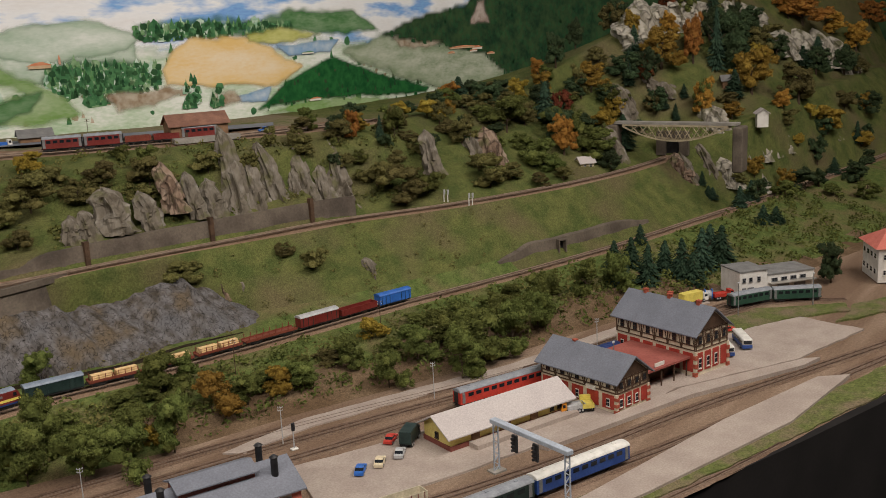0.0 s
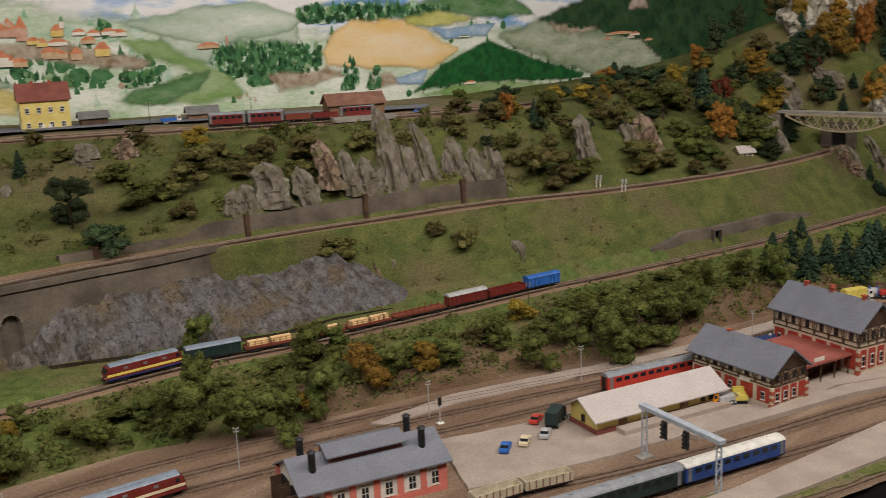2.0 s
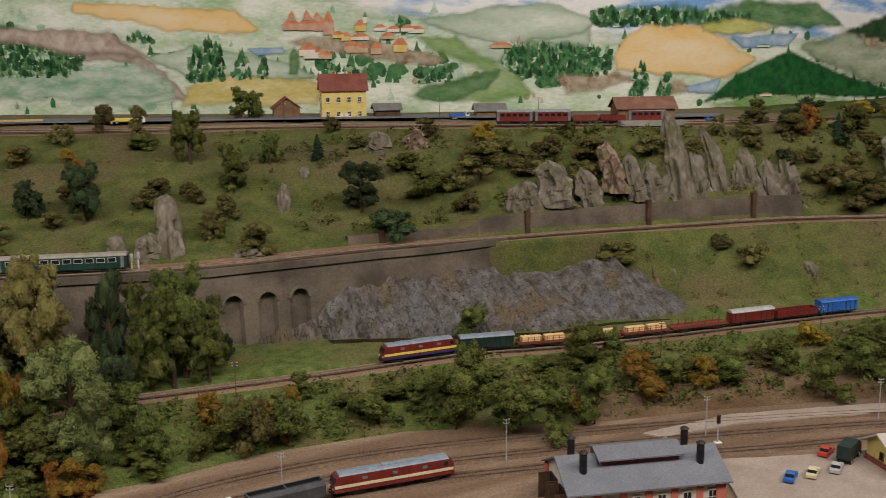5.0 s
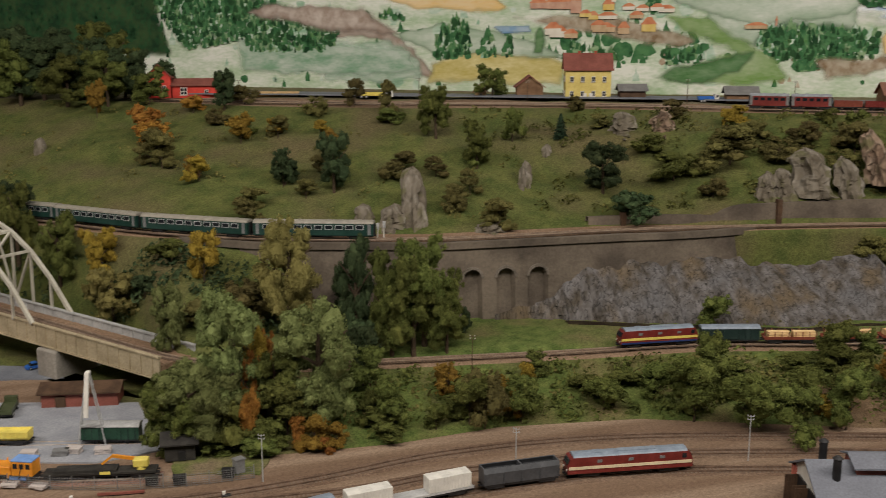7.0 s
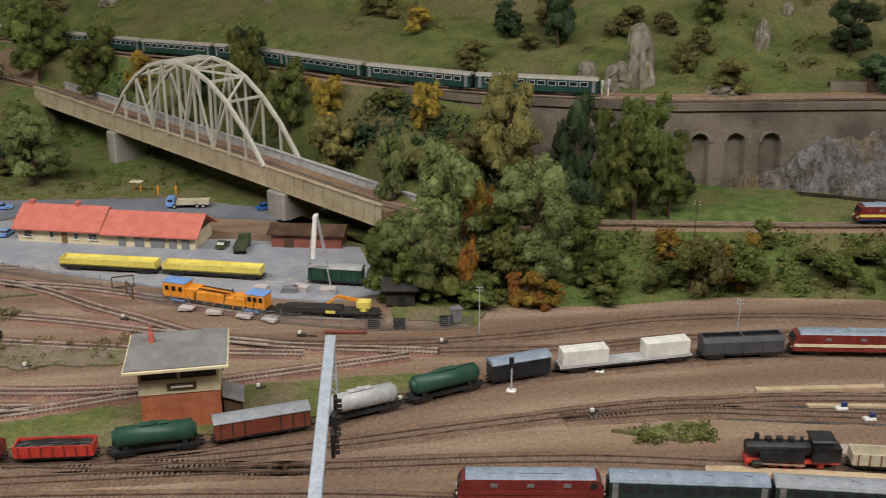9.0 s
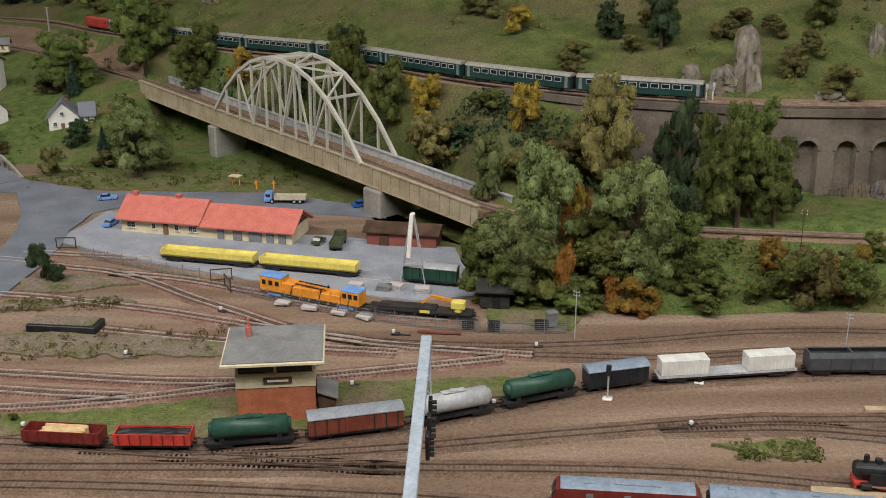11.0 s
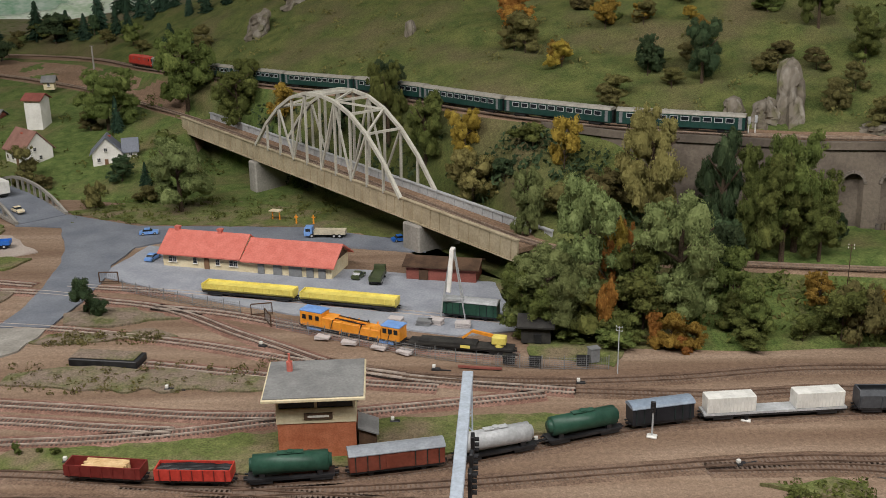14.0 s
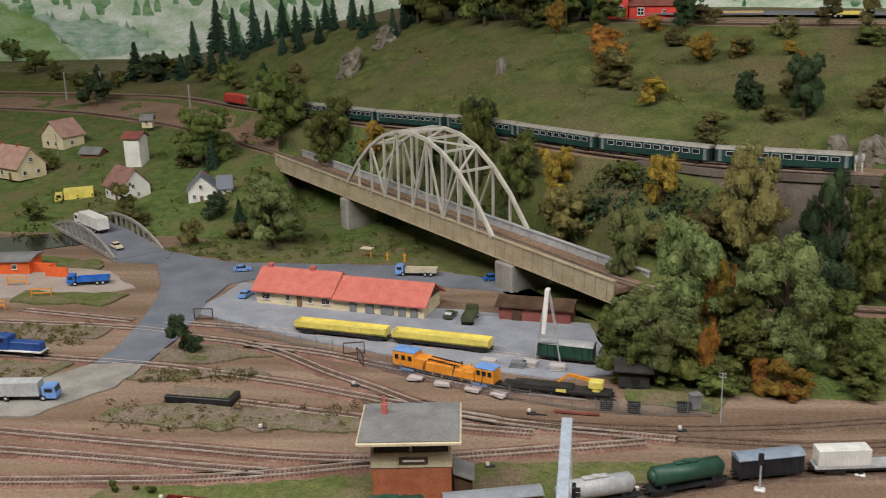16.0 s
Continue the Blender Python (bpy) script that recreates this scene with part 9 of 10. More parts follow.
plant("olive", ((3.584, 0.923, 0.06, 0.113), (4.047, 0.86, 0.088, 0.124), (0.299, 1.724, 0.111, 0.11), (0.224, 1.691, 0.093, 0.098),))
plant("gold", ((0.23, 1.794, 0.123, 0.086), (0.059, 1.981, 0.143, 0.078), (-0.352, 2.404, 0.101, 0.1), (0.268, 2.184, 0.068, 0.071), (0.56, 1.416, 0.081, 0.066), (0.46, 2.333, 0.053, 0.063), (0.562, 2.207, 0.063, 0.071), (0.268, 1.461, 0.172, 0.051), (0.266, 2.223, 0.058, 0.076), (0.381, 2.339, 0.092, 0.08), (1.42, 1.928, 0.056, 0.069), (0.555, 2.292, 0.041, 0.052), (0.077, 2.699, 0.12, 0.071), (1.386, 1.917, 0.056, 0.056), (3.146, 1.431, 0.127, 0.114), (3.59, 1.051, 0.193, 0.182), (3.833, 0.86, 0.126, 0.139), (3.366, 1.282, 0.18, 0.16), (3.047, 1.343, 0.085, 0.107), (3.131, 1.344, 0.087, 0.091), (3.362, 1.037, 0.077, 0.091), (4.006, 0.786, 0.076, 0.102),))
plant("gold", ((3.766, 0.901, 0.062, 0.078),))
plant("rust", ((0.243, 1.379, 0.123, 0.041), (0.199, 2.437, 0.083, 0.092), (0.257, 1.441, 0.143, 0.042), (0.281, 1.486, 0.147, 0.052), (0.184, 2.509, 0.099, 0.107), (0.303, 2.6, 0.059, 0.084), (2.769, 1.73, 0.084, 0.106), (2.102, 1.577, 0.091, 0.057), (3.302, 1.107, 0.154, 0.105), (3.506, 1.227, 0.204, 0.096), (4.372, 1.114, 0.136, 0.293), (4.687, 0.982, 0.158, 0.154), (4.574, 1.048, 0.123, 0.163), (4.295, 1.149, 0.118, 0.134), (5.071, 1.022, 0.134, 0.152), (3.584, 0.943, 0.08, 0.076), (-0.21, 3.161, 0.24, 0.097), (-0.364, 3.451, 0.236, 0.105),))
plant("lowdark", ((-0.54, 1.514, 0.095, 0.062),))
plant("low", ((-0.485, 1.08, 0.026, 0.018), (-0.461, 1.083, 0.015, 0.013), (-0.441, 1.077, 0.019, 0.022), (1.096, 1.498, 0.092, 0.082), (0.575, 1.362, 0.117, 0.096), (0.656, 1.351, 0.113, 0.097), (0.794, 1.342, 0.082, 0.09), (0.881, 1.344, 0.084, 0.082), (0.978, 1.314, 0.146, 0.11), (1.074, 1.223, 0.111, 0.102), (1.172, 1.24, 0.075, 0.073), (1.256, 1.288, 0.098, 0.076), (0.52, 1.36, 0.064, 0.052), (0.916, 1.272, 0.158, 0.123), (0.968, 1.201, 0.144, 0.114), (1.024, 1.163, 0.132, 0.116), (1.119, 1.168, 0.142, 0.093), (1.208, 1.303, 0.122, 0.111), (1.3, 1.18, 0.083, 0.081), (1.407, 1.141, 0.086, 0.089), (1.518, 1.125, 0.098, 0.087), (1.525, 1.036, 0.111, 0.085),))
plant("low", ((1.633, 1.048, 0.108, 0.1), (1.734, 1.037, 0.127, 0.127), (1.729, 0.965, 0.162, 0.17), (1.873, 0.987, 0.127, 0.132), (2.015, 0.986, 0.147, 0.126), (2.163, 0.95, 0.126, 0.105), (2.254, 0.907, 0.148, 0.094), (0.185, 1.4, 0.053, 0.099), (0.261, 1.361, 0.044, 0.097), (0.27, 1.375, 0.07, 0.08), (0.441, 1.359, 0.055, 0.088), (0.47, 1.4, 0.045, 0.06), (0.135, 1.402, 0.048, 0.066), (0.557, 1.382, 0.049, 0.073),))
plant("lowgold", ((0.333, 1.356, 0.086, 0.066), (0.362, 1.352, 0.066, 0.05)))
plant("lowrust", ((0.31, 1.37, 0.07, 0.036), (0.347, 1.342, 0.036, 0.034)))
plant("fir", ((-1.417, 3.756, 0.143, 0.093), (-1.159, 3.649, 0.181, 0.076), (-1.212, 4.13, 0.227, 0.102), (-0.998, 3.597, 0.177, 0.071), (-0.922, 3.579, 0.186, 0.078), (-0.889, 3.881, 0.156, 0.084), (-0.782, 3.78, 0.13, 0.082), (-0.68, 3.623, 0.114, 0.07), (-1.294, 3.711, 0.087, 0.074), (-0.648, 2.258, 0.061, 0.039), (-0.806, 2.597, 0.101, 0.05), (-1.197, 3.602, 0.095, 0.071), (3.097, 1.033, 0.049, 0.036), (3.071, 1.003, 0.036, 0.035), (3.246, 1.346, 0.128, 0.056), (3.254, 1.185, 0.058, 0.04), (3.331, 1.188, 0.049, 0.044), (3.58, 1.173, 0.226, 0.078), (3.254, 1.223, 0.048, 0.044), (2.181, 1.549, 0.07, 0.032), (2.355, 0.971, 0.088, 0.073), (2.425, 0.958, 0.084, 0.074),))
plant("fir", ((2.352, 0.88, 0.107, 0.078), (2.452, 0.879, 0.089, 0.074), (2.442, 0.83, 0.110, 0.079), (2.537, 0.816, 0.124, 0.094), (2.613, 0.793, 0.120, 0.095), (2.689, 0.852, 0.077, 0.078), (2.578, 1.002, 0.059, 0.051), (3.004, 0.813, 0.064, 0.064), (3.057, 0.792, 0.054, 0.060), (2.312, 0.935, 0.075, 0.078), (2.443, 0.801, 0.087, 0.079), (3.077, 0.992, 0.040, 0.049), (1.058, 2.076, 0.063, 0.043),))
plant("lowgold", ((0.594, 1.385, 0.097, 0.053), (0.687, 1.402, 0.067, 0.045), (1.128, 1.204, 0.055, 0.053), (1.248, 1.197, 0.109, 0.109), (1.649, 1.174, 0.064, 0.081), (1.106, 1.208, 0.052, 0.056),))
crags("rock", ((1.572, 1.493, 0.064, 0.027), (1.597, 1.455, 0.052, 0.024), (1.86, 1.32, 0.05, 0.026), (3.176, 1.279, 0.125, 0.076), (3.319, 1.212, 0.049, 0.067), (3.308, 1.266, 0.043, 0.056), (2.282, 1.437, 0.094, 0.039),
               (2.49, 1.366, 0.115, 0.05), (2.465, 1.413, 0.082, 0.047), (0.635, 1.827, 0.127, 0.036), (0.597, 1.826, 0.055, 0.04), (0.909, 1.922, 0.069, 0.022), (1, 2.01, 0.046, 0.018), (1.186, 1.999, 0.05, 0.045), (1.256, 1.947, 0.045, 0.04), (-0.06, 2.559, 0.049, 0.022),
               (0.544, 1.856, 0.048, 0.03), (0.773, 1.769, 0.02, 0.045), (-0.504, 2.933, 0.085, 0.05), (-0.404, 3.065, 0.07, 0.05), (3.086, 1.03, 0.118, 0.052), (3.066, 1.058, 0.091, 0.045), (3.188, 1.006, 0.111, 0.053), (2.932, 1.218, 0.108, 0.044)))
# the row of weathered columns that stands behind the upper wall
for k, (x, y, z, h, w) in enumerate(((1.445, 1.668, 0.276, 0.078, 0.077), (1.521, 1.648, 0.266, 0.068, 0.053), (1.581, 1.633, 0.299, 0.092, 0.054), (1.627, 1.621, 0.278, 0.084, 0.044), (1.676, 1.61, 0.27, 0.07, 0.05), (1.731, 1.591, 0.262, 0.173, 0.063), (1.781, 1.577, 0.262, 0.105, 0.054),
                                     (1.835, 1.561, 0.258, 0.144, 0.055), (1.877, 1.549, 0.255, 0.085, 0.044), (1.913, 1.538, 0.253, 0.124, 0.053), (1.951, 1.519, 0.25, 0.085, 0.039), (1.993, 1.498, 0.223, 0.15, 0.063), (1.386, 1.683, 0.27, 0.047, 0.043), (1.348, 1.692, 0.268, 0.041, 0.038), (2.22, 1.39, 0.297, 0.094, 0.047))):
    rock_spire(x, y + 0.012, z - 0.012, w * 0.9, w * 0.95, h * 1.02 + 0.012, 2.9 * k + 1, M_ROCK_WARM if k == 2 else M_ROCK)
crags("rockw", ((3.416, 0.927, 0.116, 0.073), (3.331, 0.941, 0.114, 0.054), (3.494, 0.912, 0.108, 0.056), (3.342, 0.901, 0.143, 0.043), (3.552, 0.902, 0.088, 0.041), (3.918, 0.834, 0.064, 0.06), (4.051, 1.093, 0.112, 0.106), (4.136, 1.056, 0.125, 0.107), (4.292, 1.025, 0.14, 0.11), (4.396, 0.977, 0.154, 0.111), (4.46, 0.928, 0.167, 0.112),))


def autumn_wood():
    """The wooded hill beyond the lattice bridge."""
    rng = random.Random(5)
    kinds = ["rust", "dark", "olive", "dark", "fir", "green", "red", "fir", "gold", "dark", "fir", "olive"]
    k = 0
    for i in range(11):
        for j in range(5):
            x = 2.75 + 0.15 * i + rng.uniform(-0.06, 0.06)
            y0 = yz(x, UPPER)[0] + 0.12
            y = y0 + 0.11 * j + rng.uniform(-0.05, 0.05)
            if rng.random() < 0.2 or y > interp(x, BACK) - 0.1:
                continue
            plant(kinds[k % 12], ((x, y, rng.uniform(0.08, 0.15), rng.uniform(0.07, 0.11)),))
            k += 1
    for i in range(16):
        x = 3.1 + 0.1 * i
        y = 0.95 - 0.15 * (x - 3.1) + rng.uniform(-0.1, 0.15)
        plant(rng.choice(("gold", "dark", "fir", "olive", "dark")), ((x, y, rng.uniform(0.05, 0.1), rng.uniform(0.05, 0.09)),))


autumn_wood()


def embankment_hedge():
    """Bushes of differing height on the embankment below the freight line, and scrub along the crest and the wooded slope."""
    rng = random.Random(31)
    x = 0.72
    while x < 2.34:
        lo, hi = interp(x, Y_BASE), yz(x, FREIGHT)[0]
        y = hi - (hi - lo) * rng.uniform(0.35, 0.6)
        plant(rng.choice(("low", "low", "green", "olive", "low")), ((x, y, rng.uniform(0.035, 0.06), rng.uniform(0.06, 0.09)),))
        x += rng.uniform(0.06, 0.11)
    for k in range(26):
        x = 1.95 + 0.045 * k + rng.uniform(-0.02, 0.02)
        yc, yu = yz(x, CREST)[0], yz(x, UPPER)[0]
        plant(rng.choice(("olive", "green", "dark", "olive", "green", "gold")), ((x, yc - rng.uniform(-0.03, 0.06), rng.uniform(0.05, 0.085), rng.uniform(0.06, 0.1)),))
        if k % 2:
            plant(rng.choice(("olive", "dark", "green")), ((x, yu + (yc - yu) * rng.uniform(0.35, 0.8), rng.uniform(0.035, 0.06), rng.uniform(0.05, 0.08)),))


embankment_hedge()
for i, (x, y, w, h) in enumerate(((3.4, 1.38, 0.1, 0.11), (3.48, 1.37, 0.12, 0.13), (3.57, 1.35, 0.11, 0.1), (3.66, 1.32, 0.12, 0.12), (3.76, 1.28, 0.1, 0.1), (3.3, 1.05, 0.06, 0.09), (3.95, 1.2, 0.12, 0.12), (4.03, 1.17, 0.1, 0.1), (3.2, 0.98, 0.05, 0.09))):
    rock_spire(x, y, ground(x, y) - 0.02, w, 0.09, h, 3.3 * i + 2, M_CHALK)


def undergrowth(name, count, region, mat, size, label, seed):
    """Tufts of ground foam on a slope."""
    rng = random.Random(seed)
    centres = []
    while len(centres) < count:
        x, y = region(rng)
        z = ground(x, y)
        r = size * rng.uniform(0.5, 1.4)
        centres.append((x, y, z + r * 0.2, r))
    v, f = flakes(centres, count * 16, size * 0.34, seed)
    me = bpy.data.meshes.new(name)
    me.from_pydata(v, [], f)
    me.materials.append(mat)
    ob = new(name, me)
    tagged(ob, label, "undergrowth", kind="stuff")


def bank(x0, x1, a, b):
    def pick(rng):
        x = rng.uniform(x0, x1)
        lo, hi = interp(x, Y_BASE), yz(x, FREIGHT)[0] - 0.03
        return x, lo + (hi - lo) * rng.uniform(a, b)
    return pick


def hill(x0, x1, a, b):
    def pick(rng):
        x = rng.uniform(x0, x1)
        lo, hi = yz(x, UPPER)[0] + 0.05, yz(x, CREST)[0]
        return x, lo + (hi - lo) * rng.uniform(a, b)
    return pick


def mid(x0, x1):
    def pick(rng):
        x = rng.uniform(x0, x1)
        lo, hi = yz(x, FREIGHT)[0] + 0.04, yz(x, UPPER)[0] - 0.04
        return x, lo + (hi - lo) * rng.uniform(0.1, 1.0)
    return pick


undergrowth("undergrowth", 700, bank(0.2, 2.3, 0.05, 0.95), L_GREEN, 0.011, "green ground foam on the railway embankment", 1)
undergrowth("undergrowth", 260, bank(0.3, 2.3, 0.3, 0.9), L_OLIVE, 0.011, "olive ground foam on the railway embankment", 2)
undergrowth("undergrowth", 330, bank(2.25, 3.4, 0.05, 1.0), L_GREEN, 0.014, "dense green shrubs on the slope beyond the station", 3)
undergrowth("undergrowth", 260, hill(-0.6, 2.2, 0.05, 1.0), L_OLIVE, 0.009, "sparse brown-green scrub on the hillside", 4)
undergrowth("undergrowth", 200, hill(0.9, 2.3, 0.1, 0.95), L_GREEN, 0.012, "green scrub between the rocks", 5)
undergrowth("undergrowth", 90, mid(1.15, 2.3), L_OLIVE, 0.007, "sparse scrub on the grass slope", 6)
undergrowth("undergrowth", 90, lambda r: (r.uniform(-1.25, -0.5), r.uniform(2.2, 2.8)), L_GREEN, 0.012, "low garden shrubs in the village", 7)
undergrowth("undergrowth", 120, lambda r: (r.uniform(-0.6, -0.2), r.uniform(1.24, 1.33)), L_OLIVE, 0.0055, "low weeds between the tracks", 8)
undergrowth("undergrowth", 90, lambda r: (r.uniform(0.37, 0.46), r.uniform(0.955, 0.985)), L_GREEN, 0.006, "bright green weeds between the tracks", 9)
undergrowth("undergrowth", 240, lambda r: (lambda x: (x, yz(x, UPPER)[0] - r.uniform(0.06, 0.16)))(r.uniform(-0.45, 0.4)), L_DARK, 0.014, "dark bushes between the bridge and the hill", 10)


def far_firs():
    rng = random.Random(21)
    for k in range(16):
        x = -1.05 + 0.05 * k + rng.uniform(-0.02, 0.02)
        y = yz(x, CREST)[0] - rng.uniform(0.0, 0.16)
        plant("fir", ((x, y, rng.uniform(0.075, 0.13), rng.uniform(0.04, 0.055)),))
    for k in range(14):
        x = -1.75 + 0.085 * k + rng.uniform(-0.03, 0.03)
        y = yz(x, UPPER)[0] + rng.uniform(0.08, 0.2)
        plant(rng.choice(("dark", "green", "fir", "olive")), ((x, y, rng.uniform(0.05, 0.1), rng.uniform(0.06, 0.1)),))


far_firs()
plant("low", ((1.63, 0.94, 0.15, 0.12), (1.8, 0.93, 0.16, 0.14), (1.93, 0.945, 0.14, 0.11)))
plant("lowgold", ((0.63, 1.375, 0.1, 0.06), (0.655, 1.36, 0.07, 0.05), (1.36, 1.16, 0.09, 0.07)))
undergrowth("undergrowth", 260, lambda r: (lambda x: (x, r.uniform(1.4, 1.44)))(r.choice((r.uniform(-0.95, -0.72), r.uniform(-0.57, -0.4)))), L_OLIVE, 0.005, "straw and green weeds between the sidings", 12)
undergrowth("undergrowth", 160, lambda r: (r.uniform(-0.95, -0.72), r.uniform(1.55, 1.64)), L_OLIVE, 0.006, "straw and green weeds near the crossing", 13)
undergrowth("undergrowth", 200, lambda r: (r.uniform(-0.75, -0.2), r.uniform(2.02, 2.2)), L_GREEN, 0.007, "low green growth below the bridge", 14)


# ---- the painting on the backdrop ----
def wash(name, a, b, scale=9.0, rim=None):
    """Water-colour: two tones in drawn-out strokes, with a darker tone along the edge of the shape."""
    m, n, l, p = nodes_of("painted_" + name)
    tc, mp = n.new("ShaderNodeTexCoord"), n.new("ShaderNodeMapping")
    mp.inputs["Scale"].default_value = (1, 1, 2.6 if scale < 20 else 1.0)
    l.new(tc.outputs["Object"], mp.inputs["Vector"])
    broad, fine = n.new("ShaderNodeTexNoise"), n.new("ShaderNodeTexNoise")
    broad.inputs["Scale"].default_value, broad.inputs["Detail"].default_value = scale, 6
    fine.inputs["Scale"].default_value, fine.inputs["Detail"].default_value = 60, 4
    for q in (broad, fine):
        l.new(mp.outputs[0], q.inputs["Vector"])
    both, ramp = n.new("ShaderNodeMix"), n.new("ShaderNodeMapRange")
    both.inputs["Factor"].default_value = 0.3
    l.new(broad.outputs["Fac"], both.inputs[2])
    l.new(fine.outputs["Fac"], both.inputs[3])
    ramp.inputs[1].default_value, ramp.inputs[2].default_value = 0.36, 0.62
    l.new(both.outputs[0], ramp.inputs[0])
    tone = n.new("ShaderNodeMix")
    tone.data_type = "RGBA"
    tone.inputs[6].default_value, tone.inputs[7].default_value = (*a, 1), (*b, 1)
    l.new(ramp.outputs[0], tone.inputs["Factor"])
    out = tone.outputs[2]
    if rim:
        att, half, edge = n.new("ShaderNodeAttribute"), n.new("ShaderNodeMath"), n.new("ShaderNodeMix")
        att.attribute_name = "rim"
        half.operation = "MULTIPLY"
        half.inputs[1].default_value = 0.7
        l.new(att.outputs["Fac"], half.inputs[0])
        edge.data_type = "RGBA"
        edge.inputs[7].default_value = (*rim, 1)
        l.new(half.outputs[0], edge.inputs["Factor"])
        l.new(out, edge.inputs[6])
        out = edge.outputs[2]
    l.new(out, p.inputs["Base Color"])
    p.inputs["Roughness"].default_value, p.inputs["Specular IOR Level"].default_value = 0.9, 0.15
    return m


PAINT = {"mist": wash("mist", (0.5, 0.6, 0.5), (0.84, 0.86, 0.82), 7, (0.2, 0.34, 0.2)), "midgreen": wash("mid_green", (0.08, 0.22, 0.07), (0.3, 0.44, 0.26), 16, (0.05, 0.16, 0.05)), "sand": wash("sand", (0.8, 0.56, 0.25), (0.86, 0.74, 0.56), 6, (0.74, 0.5, 0.16)),
         "forest": wash("forest", (0.03, 0.12, 0.05), (0.09, 0.24, 0.1), 40), "pond": wash("pond", (0.18, 0.36, 0.62), (0.66, 0.74, 0.8), 26, (0.16, 0.3, 0.45)), "brightgreen": wash("bright_green", (0.2, 0.38, 0.1), (0.56, 0.66, 0.44), 7, (0.16, 0.32, 0.06)),
         "deepgreen": wash("deep_green", (0.006, 0.07, 0.02), (0.02, 0.13, 0.035), 30), "earth": wash("earth", (0.3, 0.2, 0.12), (0.56, 0.48, 0.38), 30), "darkhill": wash("dark_hill", (0.012, 0.042, 0.02), (0.045, 0.09, 0.036), 20),
         "haze": wash("haze", (0.3, 0.36, 0.25), (0.6, 0.62, 0.52), 14, (0.16, 0.24, 0.12)), "pine": wash("pine", (0.014, 0.055, 0.024), (0.035, 0.1, 0.04), 20), "greywater": wash("grey_water", (0.22, 0.25, 0.27), (0.34, 0.36, 0.37)), "ochre": wash("ochre", (0.52, 0.44, 0.14), (0.74, 0.66, 0.36), 8), "bluegreen": wash("blue_green", (0.25, 0.45, 0.3), (0.62, 0.72, 0.64), 14),
         "cliffpink": wash("pale_cliff", (0.4, 0.32, 0.27), (0.74, 0.67, 0.62), 30, (0.3, 0.22, 0.18)), "olivefield": wash("olive_field", (0.4, 0.42, 0.1), (0.6, 0.6, 0.24)), "meadow": wash("meadow", (0.36, 0.52, 0.32), (0.8, 0.83, 0.77), 6),
         "pink": wash("pink_wall", (0.5, 0.27, 0.2), (0.62, 0.4, 0.3), 50), "red": wash("red_tiles", (0.55, 0.18, 0.09), (0.68, 0.32, 0.18), 50), "yellowp": wash("yellow_wall", (0.66, 0.46, 0.12), (0.76, 0.6, 0.26), 50),
         "green2": wash("green_spire", (0.1, 0.25, 0.12), (0.16, 0.32, 0.16), 50), "white2": wash("white_wall", (0.7, 0.66, 0.56), (0.8, 0.76, 0.68), 50), "tanp": wash("tan_wall", (0.5, 0.34, 0.2), (0.64, 0.48, 0.32), 50)}
DEPTH = [0.0004]
VEILS = {}


def veil(kind):
    """The same paint where the brush thins out, so that what lies below shows through."""
    if kind not in VEILS:
        m = PAINT[kind].copy()
        n, l = m.node_tree.nodes, m.node_tree.links
        out, body = n["Material Output"], n["Principled BSDF"]
        mix, clear, att = n.new("ShaderNodeMixShader"), n.new("ShaderNodeBsdfTransparent"), n.new("ShaderNodeAttribute")
        att.attribute_name = "cover"
        l.new(att.outputs["Fac"], mix.inputs[0])
        l.new(clear.outputs[0], mix.inputs[1])
        l.new(body.outputs[0], mix.inputs[2])
        l.new(mix.outputs[0], out.inputs["Surface"])
        VEILS[kind] = m
    return VEILS[kind]


